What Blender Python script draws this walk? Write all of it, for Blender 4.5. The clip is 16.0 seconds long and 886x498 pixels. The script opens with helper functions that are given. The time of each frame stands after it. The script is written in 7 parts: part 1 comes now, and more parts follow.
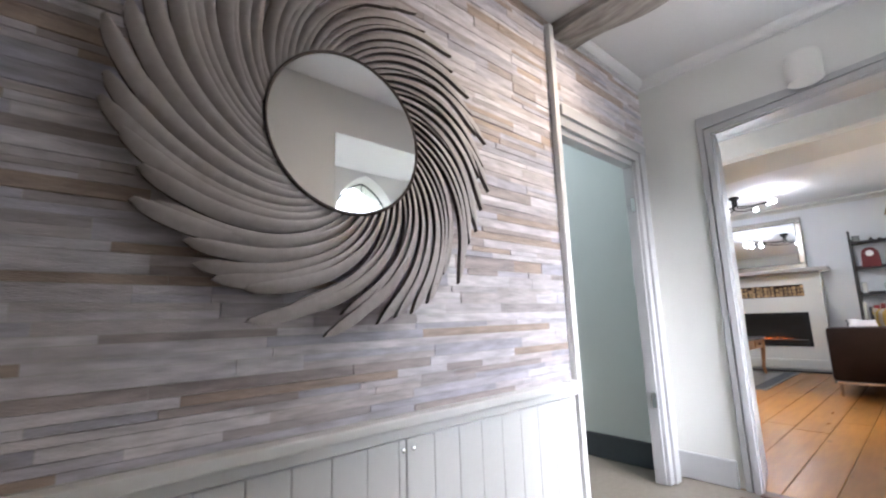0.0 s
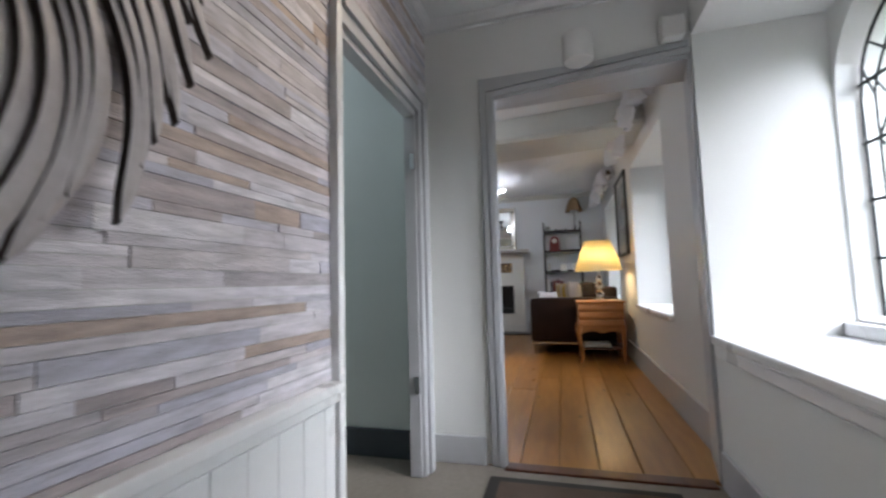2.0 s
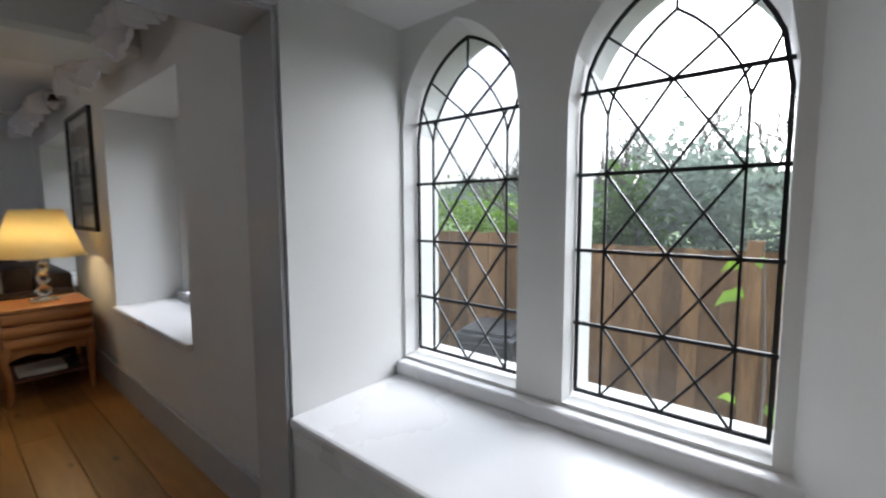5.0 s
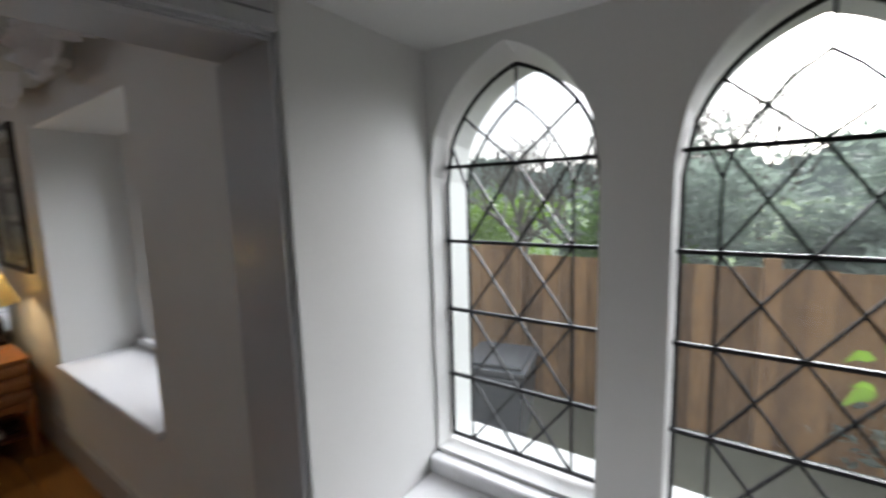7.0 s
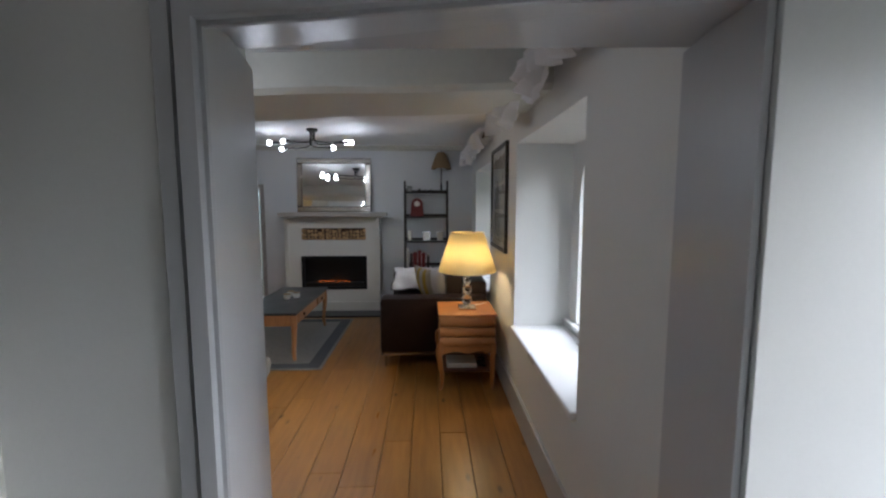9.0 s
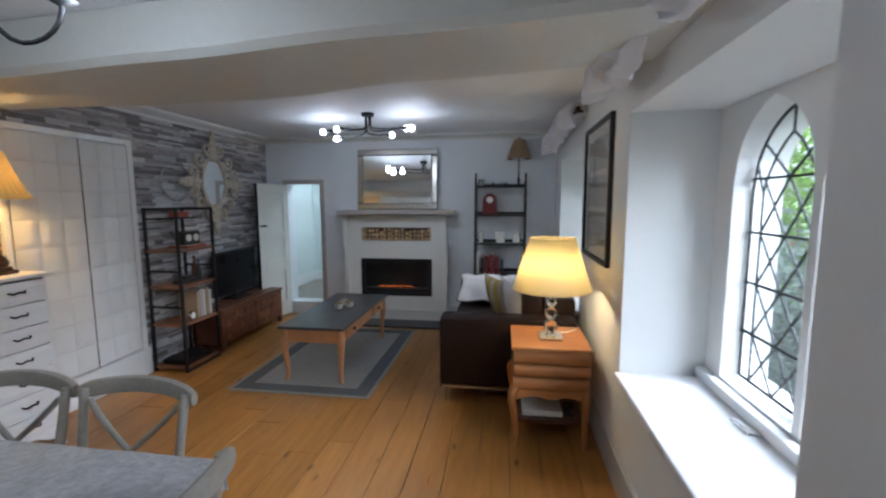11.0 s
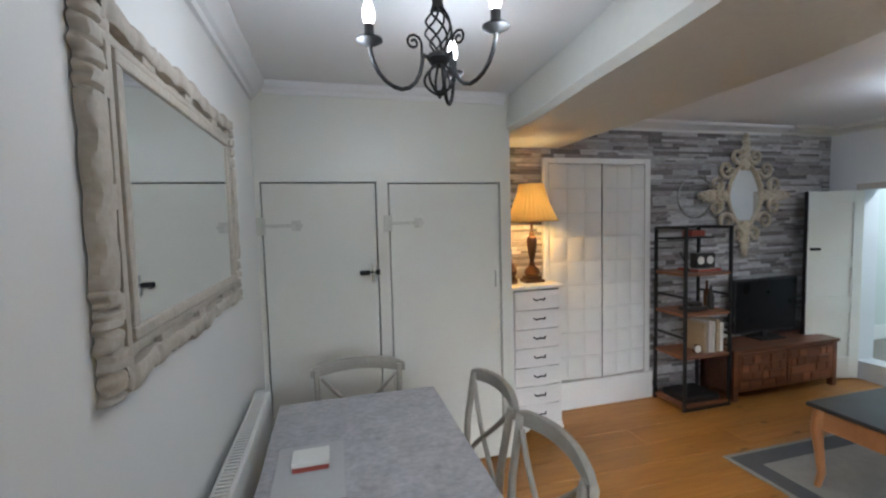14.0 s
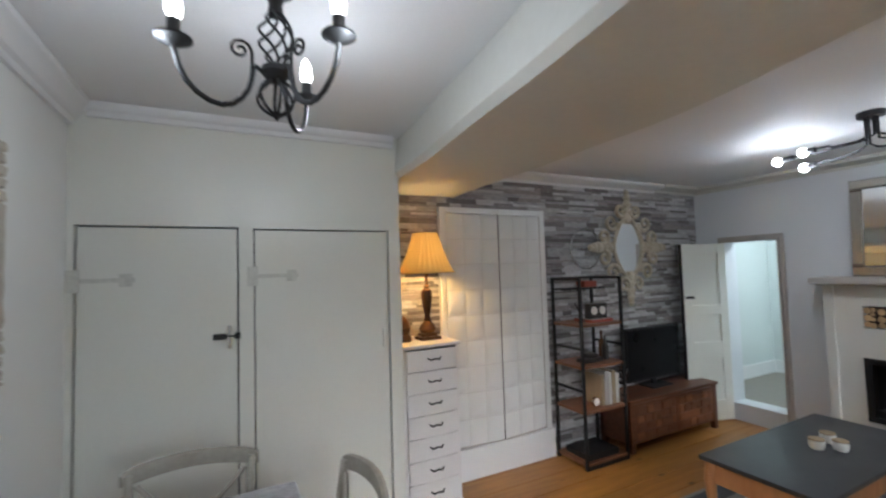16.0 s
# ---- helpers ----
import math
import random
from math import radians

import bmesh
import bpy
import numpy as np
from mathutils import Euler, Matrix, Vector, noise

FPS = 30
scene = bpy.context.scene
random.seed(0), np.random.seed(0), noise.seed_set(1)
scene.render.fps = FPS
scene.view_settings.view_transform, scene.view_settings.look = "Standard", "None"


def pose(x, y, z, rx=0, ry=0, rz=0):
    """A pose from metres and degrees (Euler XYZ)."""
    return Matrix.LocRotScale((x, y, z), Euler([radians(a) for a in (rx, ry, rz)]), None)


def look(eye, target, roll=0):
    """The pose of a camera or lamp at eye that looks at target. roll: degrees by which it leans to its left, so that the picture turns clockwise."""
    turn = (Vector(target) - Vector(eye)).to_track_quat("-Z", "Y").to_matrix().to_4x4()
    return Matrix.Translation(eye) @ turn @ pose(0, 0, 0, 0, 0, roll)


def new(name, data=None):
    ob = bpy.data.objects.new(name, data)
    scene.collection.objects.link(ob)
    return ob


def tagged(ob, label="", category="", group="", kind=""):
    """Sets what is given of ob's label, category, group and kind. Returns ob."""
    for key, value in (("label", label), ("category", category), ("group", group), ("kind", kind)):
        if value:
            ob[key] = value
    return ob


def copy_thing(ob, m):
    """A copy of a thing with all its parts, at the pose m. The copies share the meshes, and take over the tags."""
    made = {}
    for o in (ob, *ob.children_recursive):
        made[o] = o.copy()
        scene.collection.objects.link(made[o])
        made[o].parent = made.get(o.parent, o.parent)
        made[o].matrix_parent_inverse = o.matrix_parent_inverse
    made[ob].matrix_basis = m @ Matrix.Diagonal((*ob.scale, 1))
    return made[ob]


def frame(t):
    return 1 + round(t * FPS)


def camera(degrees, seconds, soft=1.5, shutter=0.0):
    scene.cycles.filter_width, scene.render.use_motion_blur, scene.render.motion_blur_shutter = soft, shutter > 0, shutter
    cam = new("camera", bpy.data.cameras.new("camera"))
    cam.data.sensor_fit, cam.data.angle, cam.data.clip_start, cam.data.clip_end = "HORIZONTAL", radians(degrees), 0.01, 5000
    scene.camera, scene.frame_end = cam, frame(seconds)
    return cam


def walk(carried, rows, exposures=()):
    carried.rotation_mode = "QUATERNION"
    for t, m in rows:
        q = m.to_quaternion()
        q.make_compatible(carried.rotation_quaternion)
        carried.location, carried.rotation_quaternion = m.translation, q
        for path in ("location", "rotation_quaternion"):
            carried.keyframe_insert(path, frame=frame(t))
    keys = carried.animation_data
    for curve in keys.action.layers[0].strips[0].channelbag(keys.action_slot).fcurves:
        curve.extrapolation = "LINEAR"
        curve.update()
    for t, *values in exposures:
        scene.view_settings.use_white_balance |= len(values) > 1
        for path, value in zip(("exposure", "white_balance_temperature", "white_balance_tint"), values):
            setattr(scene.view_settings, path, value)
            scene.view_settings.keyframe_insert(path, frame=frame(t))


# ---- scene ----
cam = camera(92.8, 16.0, soft=2.2, shutter=0.35)
PATH = [
    (0, (0.357, 0.225, 0.878), (1.655, 1.711, 1.207), -1.8),
    (0.5, (0.438, 0.329, 0.887), (1.827, 1.717, 1.266), -2.5),
    (1, (0.523, 0.439, 0.899), (2.049, 1.676, 1.276), -3.0),
    (1.5, (0.667, 0.528, 0.89), (2.393, 1.495, 1.185), -2.8),
    (2, (0.82, 0.592, 0.89), (2.739, 1.13, 1.054), -1.6),
    (2.5, (0.955, 0.675, 0.898), (2.947, 0.81, 1.015), -1.6),
    (3, (1.093, 0.767, 0.989), (3.088, 0.625, 0.956), -0.2),
    (3.5, (1.25, 0.751, 1.064), (3.157, 0.152, 0.998), 0.6),
    (4, (1.397, 0.676, 1.186), (3.099, -0.369, 1.076), 2.1),
    (4.5, (1.503, 0.664, 1.266), (3.018, -0.631, 1.104), 1.8),
    (4.7, (1.588, 0.685, 1.277), (3.001, -0.722, 1.115), 1.0),
    (6.8, (2.08, 0.515, 1.568), (3.051, -1.215, 1.317), -1.4),
    (7, (2.116, 0.552, 1.568), (3.253, -1.073, 1.315), -1.7),
    (7.5, (2.163, 0.619, 1.563), (3.687, -0.652, 1.317), -1.0),
    (8, (2.176, 0.598, 1.573), (3.999, -0.192, 1.344), 0.0),
    (8.5, (2.191, 0.554, 1.567), (4.152, 0.217, 1.363), -0.1),
    (8.7, (2.196, 0.542, 1.564), (4.176, 0.346, 1.359), -0.2),
    (10.8, (3.007, 0.534, 1.551), (4.987, 0.721, 1.333), 0.2),
    (11, (3.069, 0.511, 1.563), (5.035, 0.798, 1.337), -0.2),
    (11.5, (3.159, 0.522, 1.556), (5.071, 1.06, 1.328), -1.0),
    (12, (3.266, 0.568, 1.534), (5.017, 1.51, 1.318), -1.9),
    (12.5, (3.414, 0.665, 1.519), (4.868, 2.026, 1.332), -2.5),
    (13, (3.483, 0.703, 1.533), (4.582, 2.365, 1.363), -2.8),
    (13.5, (3.611, 0.667, 1.563), (4.35, 2.519, 1.409), -1.8),
    (14, (3.703, 0.644, 1.604), (4.212, 2.573, 1.473), -1.5),
    (14.5, (3.749, 0.628, 1.661), (4.247, 2.564, 1.705), -1.0),
    (15, (3.78, 0.624, 1.676), (4.322, 2.543, 1.824), -1.0),
    (15.5, (3.832, 0.678, 1.657), (4.504, 2.555, 1.819), -1.2),
    (16, (3.948, 0.84, 1.604), (4.84, 2.627, 1.703), -1.7),
]
EXPOSURES = [
    (0.0, 3.07, 5850, 15), (1.0, 2.83, 5850, 15), (1.5, 2.45, 5800, 14), (2.5, 1.5, 5800, 12), (3.5, 1.03, 5800, 12), (4.5, 1.0, 5850, 12),
    (7.0, 0.82, 6100, 13), (7.5, 1.15, 6000, 13), (8.5, 1.3, 5850, 12),
    (11.0, 1.88, 5350, 10), (11.5, 1.7, 5350, 10), (12.0, 1.74, 5450, 10), (12.5, 2.18, 5500, 9), (13.5, 2.2, 5620, 9), (14.5, 2.1, 5700, 9), (16.0, 2.1, 5750, 9)]
walk(cam, [(t, look(eye, target, roll)) for t, eye, target, roll in PATH], EXPOSURES)
SKY = 0.15


# ---- light ----
world = bpy.data.worlds.new("overcast_sky")
scene.world = world
world.use_nodes = True
wn = world.node_tree.nodes
sky = wn.new("ShaderNodeTexSky")
sky.sky_type, sky.sun_disc = "NISHITA", False
sky.sun_elevation, sky.sun_rotation = radians(28), radians(193)
sky.air_density, sky.dust_density, sky.ozone_density = 1.0, 4.0, 1.0
wn["Background"].inputs["Strength"].default_value = SKY
cloud = wn.new("ShaderNodeHueSaturation")
cloud.inputs["Saturation"].default_value = 0.3
world.node_tree.links.new(sky.outputs["Color"], cloud.inputs["Color"])
world.node_tree.links.new(cloud.outputs["Color"], wn["Background"].inputs["Color"])

sun_data = bpy.data.lights.new("sun", "SUN")
sun_data.energy, sun_data.angle, sun_data.color = 4.2, radians(80), (1.0, 1.0, 1.0)
sun = new("sun", sun_data)
sun.matrix_world = look((1.0, -8, 4.4), (3.5, 0, 0))


def bulb_light(name, x, y, z, watts, colour, size=0.03):
    data = bpy.data.lights.new(name, "POINT")
    data.energy, data.color, data.shadow_soft_size = watts, colour, size
    ob = new(name, data)
    ob.location = (x, y, z)
    return ob


# ---- materials ----
def material(name, colour, rough=0.6, metal=0.0, vary=0.12, scale=6.0, fine=60.0, bump=0.05, piece=0.0, stretch=(1, 1, 1),
             second=None, coat=0.0, sheen=0.0):
    """A surface with broad stains, fine grain and relief; piece: how far pieces differ from one another."""
    m = bpy.data.materials.new(name)
    m.use_nodes = True
    n, link = m.node_tree.nodes, m.node_tree.links.new
    shader = n["Principled BSDF"]
    where = n.new("ShaderNodeTexCoord")
    place = n.new("ShaderNodeMapping")
    place.inputs["Scale"].default_value = stretch
    link(where.outputs["Object"], place.inputs["Vector"])
    broad, grain = n.new("ShaderNodeTexNoise"), n.new("ShaderNodeTexNoise")
    broad.inputs["Scale"].default_value, broad.inputs["Detail"].default_value = scale, 5
    grain.inputs["Scale"].default_value, grain.inputs["Detail"].default_value = fine, 6
    link(place.outputs["Vector"], broad.inputs["Vector"])
    link(place.outputs["Vector"], grain.inputs["Vector"])
    ramp = n.new("ShaderNodeValToRGB")
    other = second or tuple(c * (1 - vary * 2) for c in colour)
    ramp.color_ramp.elements[0].position, ramp.color_ramp.elements[1].position = 0.3, 0.7
    ramp.color_ramp.elements[0].color, ramp.color_ramp.elements[1].color = (*other, 1), (*colour, 1)
    mix = n.new("ShaderNodeMath")
    mix.operation = "MULTIPLY_ADD"
    link(grain.outputs["Fac"], mix.inputs[0])
    mix.inputs[1].default_value = 0.5
    half = n.new("ShaderNodeMath")
    half.operation = "MULTIPLY"
    half.inputs[1].default_value = 0.5
    link(broad.outputs["Fac"], half.inputs[0])
    link(half.outputs[0], mix.inputs[2])
    link(mix.outputs[0], ramp.inputs["Fac"])
    colour_out = ramp.outputs["Color"]
    if piece:
        info = n.new("ShaderNodeObjectInfo")
        isle = n.new("ShaderNodeNewGeometry")
        both = n.new("ShaderNodeMath")
        both.operation = "ADD"
        link(info.outputs["Random"], both.inputs[0])
        link(isle.outputs["Random Per Island"], both.inputs[1])
        wrap = n.new("ShaderNodeMath")
        wrap.operation = "FRACT"
        link(both.outputs[0], wrap.inputs[0])
        value = n.new("ShaderNodeMapRange")
        value.inputs["To Min"].default_value, value.inputs["To Max"].default_value = 1 - piece, 1 + piece * 0.6
        link(wrap.outputs[0], value.inputs["Value"])
        tone = n.new("ShaderNodeHueSaturation")
        link(value.outputs["Result"], tone.inputs["Value"])
        link(colour_out, tone.inputs["Color"])
        colour_out = tone.outputs["Color"]
    link(colour_out, shader.inputs["Base Color"])
    shader.inputs["Metallic"].default_value = metal
    shine = n.new("ShaderNodeMapRange")
    shine.inputs["To Min"].default_value, shine.inputs["To Max"].default_value = max(rough - 0.1, 0.02), min(rough + 0.1, 1)
    link(broad.outputs["Fac"], shine.inputs["Value"])
    link(shine.outputs["Result"], shader.inputs["Roughness"])
    shader.inputs["Coat Weight"].default_value = coat
    shader.inputs["Sheen Weight"].default_value = sheen
    if bump:
        relief = n.new("ShaderNodeBump")
        relief.inputs["Strength"].default_value, relief.inputs["Distance"].default_value = min(bump * 6, 1.0), bump * 0.02
        link(mix.outputs[0], relief.inputs["Height"])
        link(relief.outputs["Normal"], shader.inputs["Normal"])
    return m


def aimed_light(name, eye, target, watts, colour, degrees, size=0.04):
    data = bpy.data.lights.new(name, "SPOT")
    data.energy, data.color, data.shadow_soft_size = watts, colour, size
    data.spot_size, data.spot_blend = radians(degrees), 0.8
    ob = new(name, data)
    ob.matrix_world = look(eye, target)
    return ob


def glowing(name, colour, strength, shell=None):
    m = bpy.data.materials.new(name)
    m.use_nodes = True
    shader = m.node_tree.nodes["Principled BSDF"]
    shader.inputs["Base Color"].default_value = (*(shell or colour), 1)
    shader.inputs["Emission Color"].default_value = (*colour, 1)
    shader.inputs["Emission Strength"].default_value = strength
    return m


def cladding(name, colours, rough, fine, stretch):
    """Strips that take one of several tones each, with weathered grain along the strip."""
    m = material(name, colours[0], rough, fine=fine, stretch=stretch, bump=0.25)
    n, link = m.node_tree.nodes, m.node_tree.links.new
    shader = n["Principled BSDF"]
    info, isle = n.new("ShaderNodeObjectInfo"), n.new("ShaderNodeNewGeometry")
    both, wrap = n.new("ShaderNodeMath"), n.new("ShaderNodeMath")
    both.operation, wrap.operation = "ADD", "FRACT"
    link(info.outputs["Random"], both.inputs[0])
    link(isle.outputs["Random Per Island"], both.inputs[1])
    link(both.outputs[0], wrap.inputs[0])
    tones = n.new("ShaderNodeValToRGB")
    tones.color_ramp.interpolation = "CONSTANT"
    steps = tones.color_ramp.elements
    while len(steps) < len(colours):
        steps.new(0.5)
    for k, c in enumerate(colours):
        steps[k].position, steps[k].color = k / len(colours), (*c, 1)
    link(wrap.outputs[0], tones.inputs["Fac"])
    grain = n.new("ShaderNodeTexNoise")
    grain.inputs["Scale"].default_value, grain.inputs["Detail"].default_value = 9.0, 8
    place = n.new("ShaderNodeMapping")
    place.inputs["Scale"].default_value = stretch
    where = n.new("ShaderNodeTexCoord")
    link(where.outputs["Object"], place.inputs["Vector"])
    link(place.outputs["Vector"], grain.inputs["Vector"])
    spread = n.new("ShaderNodeMapRange")
    spread.inputs["From Min"].default_value, spread.inputs["From Max"].default_value = 0.3, 0.7
    spread.inputs["To Min"].default_value, spread.inputs["To Max"].default_value = 0.72, 1.22
    link(grain.outputs["Fac"], spread.inputs["Value"])
    tone = n.new("ShaderNodeHueSaturation")
    link(spread.outputs["Result"], tone.inputs["Value"])
    link(tones.outputs["Color"], tone.inputs["Color"])
    link(tone.outputs["Color"], shader.inputs["Base Color"])
    return m


def clear_glass(name, tint=(1, 1, 1), glare=0.0):
    m = bpy.data.materials.new(name)
    m.use_nodes = True
    n, link = m.node_tree.nodes, m.node_tree.links.new
    through_it, gloss, mixer, edge = (n.new("ShaderNodeBsdfTransparent"), n.new("ShaderNodeBsdfGlossy"),
                                      n.new("ShaderNodeMixShader"), n.new("ShaderNodeLayerWeight"))
    through_it.inputs["Color"].default_value = (*tint, 1)
    gloss.inputs["Roughness"].default_value = 0.03
    steep, level = n.new("ShaderNodeMath"), n.new("ShaderNodeMath")
    steep.operation, level.operation = "POWER", "MULTIPLY_ADD"
    steep.inputs[1].default_value = 5.0
    level.inputs[1].default_value, level.inputs[2].default_value = 0.5, 0.02
    edge.inputs["Blend"].default_value = 0.5
    link(edge.outputs["Facing"], steep.inputs[0])
    link(steep.outputs[0], level.inputs[0])
    link(level.outputs[0], mixer.inputs[0])
    link(through_it.outputs[0], mixer.inputs[1])
    link(gloss.outputs[0], mixer.inputs[2])
    # Faint white translucent share imitates veiling glare over the view outside.
    veil, veil_mix = n.new("ShaderNodeBsdfTranslucent"), n.new("ShaderNodeMixShader")
    veil.inputs["Color"].default_value = (0.9, 0.92, 0.92, 1)
    veil_mix.inputs[0].default_value = glare
    link(mixer.outputs[0], veil_mix.inputs[1])
    link(veil.outputs[0], veil_mix.inputs[2])
    link(veil_mix.outputs[0], n["Material Output"].inputs["Surface"])
    return m


def crystal(name):
    m = bpy.data.materials.new(name)
    m.use_nodes = True
    shader = m.node_tree.nodes["Principled BSDF"]
    shader.inputs["Transmission Weight"].default_value = 1.0
    shader.inputs["Roughness"].default_value = 0.02
    shader.inputs["IOR"].default_value = 1.5
    return m


def shade_cloth(name, colour, strength):
    """Lampshade fabric that lets the bulb's light through."""
    m = material(name, colour, 0.9, fine=250, scale=3, vary=0.05, bump=0.1)
    n, link = m.node_tree.nodes, m.node_tree.links.new
    thin, mixer = n.new("ShaderNodeBsdfTranslucent"), n.new("ShaderNodeMixShader")
    thin.inputs["Color"].default_value = (*colour, 1)
    mixer.inputs[0].default_value = strength
    link(n["Principled BSDF"].outputs[0], mixer.inputs[1])
    link(thin.outputs[0], mixer.inputs[2])
    link(mixer.outputs[0], n["Material Output"].inputs["Surface"])
    return m


white_wall = material("white_wall_paint", (0.76, 0.76, 0.74), 0.55, vary=0.02, scale=2.5, fine=120, bump=0.06)
grey_wall = material("pale_grey_wall_paint", (0.71, 0.73, 0.755), 0.6, vary=0.02, scale=2, fine=120, bump=0.06)
hall_wall = material("hall_wall_paint", (0.62, 0.62, 0.585), 0.6, vary=0.03, scale=2, fine=110, bump=0.07)
turquoise_wall = material("pale_turquoise_wall_paint", (0.63, 0.68, 0.66), 0.6, vary=0.02, scale=2, fine=110, bump=0.05)
ceiling_paint = material("ceiling_paint", (0.76, 0.76, 0.76), 0.7, vary=0.03, scale=3, fine=80, bump=0.08)
cream_gloss = material("cream_gloss_paint", (0.70, 0.70, 0.645), 0.35, vary=0.02, scale=3, fine=60, bump=0.03)
beam_and_cove_shade = material("painted_beam_and_shaded_cove", (0.62, 0.62, 0.57), 0.45, vary=0.04, scale=2, fine=30, bump=0.12)
trim_grey = material("grey_gloss_woodwork", (0.48, 0.485, 0.50), 0.33, vary=0.02, scale=3, fine=70, stretch=(1, 1, 0.2), bump=0.05)
trim_white = material("white_gloss_woodwork", (0.78, 0.78, 0.77), 0.3, vary=0.02, scale=3, fine=70, bump=0.03)
sill_white = material("white_sill_paint", (0.80, 0.80, 0.81), 0.3, vary=0.012, scale=2, fine=50, bump=0.0)
slate_skirting = material("dark_slate_blue_gloss", (0.05, 0.065, 0.08), 0.35, vary=0.1, bump=0.03)
old_beam = material("limewashed_old_oak", (0.55, 0.51, 0.47), 0.8, second=(0.06, 0.05, 0.045), scale=7, fine=45, stretch=(1, 0.15, 1), bump=0.4)
floor_pine = material("varnished_pine_board", (0.45, 0.215, 0.047), 0.32, second=(0.26, 0.108, 0.023), scale=4.0, fine=26,
                      stretch=(0.12, 1, 1), bump=0.08, piece=0.11, coat=0.03)


def knots(m):
    """Small dark knots and nail heads scattered over timber."""
    n, link = m.node_tree.nodes, m.node_tree.links.new
    base = n["Principled BSDF"].inputs["Base Color"]
    before = base.links[0].from_socket
    where, place, cells = n.new("ShaderNodeTexCoord"), n.new("ShaderNodeMapping"), n.new("ShaderNodeTexVoronoi")
    place.inputs["Scale"].default_value = (2.6, 6.5, 1)
    link(where.outputs["Object"], place.inputs["Vector"])
    link(place.outputs["Vector"], cells.inputs["Vector"])
    cells.inputs["Scale"].default_value = 1.0
    spot = n.new("ShaderNodeMapRange")
    spot.inputs["From Min"].default_value, spot.inputs["From Max"].default_value = 0.03, 0.13
    spot.inputs["To Min"].default_value, spot.inputs["To Max"].default_value = 0.28, 1.0
    link(cells.outputs["Distance"], spot.inputs["Value"])
    tone = n.new("ShaderNodeHueSaturation")
    link(before, tone.inputs["Color"])
    link(spot.outputs["Result"], tone.inputs["Value"])
    link(tone.outputs["Color"], base)


knots(floor_pine)
floor_gap = material("dark_gap_between_boards", (0.03, 0.018, 0.01), 0.9, bump=0.0)
hall_floor_stone = material("beige_floor_tile", (0.25, 0.22, 0.185), 0.45, vary=0.14, scale=4, fine=40, bump=0.08)
doormat_mat = material("brown_doormat", (0.13, 0.09, 0.065), 0.95, vary=0.2, scale=20, fine=300, bump=0.4)
doormat_edge = material("black_rubber_edge", (0.025, 0.022, 0.02), 0.7, bump=0.05)
wood_strips = cladding("weathered_wood_cladding", [(0.68, 0.64, 0.67), (0.43, 0.37, 0.37), (0.76, 0.73, 0.76), (0.47, 0.43, 0.45),
                       (0.59, 0.57, 0.63), (0.45, 0.35, 0.29), (0.72, 0.69, 0.73), (0.61, 0.56, 0.57), (0.49, 0.48, 0.55), (0.64, 0.60, 0.63)], 0.36, 60, (1.2, 1, 7))
slate_strips = cladding("split_slate_cladding", [(0.36, 0.35, 0.36), (0.20, 0.18, 0.18), (0.50, 0.49, 0.50), (0.27, 0.25, 0.255),
                        (0.42, 0.40, 0.40), (0.15, 0.135, 0.135), (0.56, 0.55, 0.56), (0.31, 0.28, 0.27)], 0.6, 60, (2, 1, 9))
joint_dark = material("shadowed_joint", (0.09, 0.085, 0.08), 0.9, bump=0.0)
lead = material("blackened_lead", (0.02, 0.021, 0.022), 0.45, metal=0.6, bump=0.05)
# The last value is the share of white glare veil.
pane_glass = clear_glass("window_glass", (0.97, 0.99, 0.98), 0.009)
clean_glass = clear_glass("clean_glass", (0.98, 0.99, 0.99))
mirror_glass = material("mirror_glass", (0.86, 0.88, 0.88), 0.03, metal=1.0, vary=0.0, bump=0.0)
mirror_glass.node_tree.nodes["Principled BSDF"].inputs["Roughness"].default_value = 0.02
for wire in list(mirror_glass.node_tree.links):
    if wire.to_socket.name == "Roughness":
        mirror_glass.node_tree.links.remove(wire)
petal_paint = material("grey_washed_carved_wood", (0.57, 0.53, 0.525), 0.40, second=(0.42, 0.385, 0.375), scale=5, fine=50, bump=0.08)
# Dark brown for rim and petal tips, also the painted shade between petals.
petal_edge = material("dark_brown_edge_and_gap_shade", (0.05, 0.035, 0.03), 0.5, bump=0.1)
carved_cream = material("limed_carved_wood", (0.52, 0.475, 0.405), 0.6, second=(0.37, 0.325, 0.26), scale=14, fine=70, bump=0.12)
gilt_cream = material("antique_cream_gilt", (0.60, 0.54, 0.43), 0.55, second=(0.38, 0.32, 0.23), scale=18, fine=70, bump=0.2)
black_iron = material("black_wrought_iron", (0.018, 0.018, 0.018), 0.5, metal=0.5, scale=20, bump=0.1)
candle_sleeve = material("dark_candle_sleeve", (0.03, 0.028, 0.027), 0.5, bump=0.02)
bulb_cool = glowing("lit_cool_bulb", (1.0, 0.98, 0.95), 4.5)
chair_paint = material("taupe_painted_wood", (0.37, 0.345, 0.30), 0.5, second=(0.27, 0.25, 0.21), scale=6, fine=50, bump=0.06)
seat_fabric = material("woven_rush_seat", (0.42, 0.31, 0.18), 0.9, scale=30, fine=200, bump=0.3)
velvet = material("grey_crushed_velvet", (0.47, 0.47, 0.49), 0.55, second=(0.24, 0.24, 0.255), scale=15, fine=40, bump=0.5, sheen=0.4)
dark_oak = material("dark_stained_wood", (0.17, 0.062, 0.028), 0.36, second=(0.06, 0.02, 0.01), scale=4, fine=30, stretch=(0.2, 1, 1), bump=0.12)
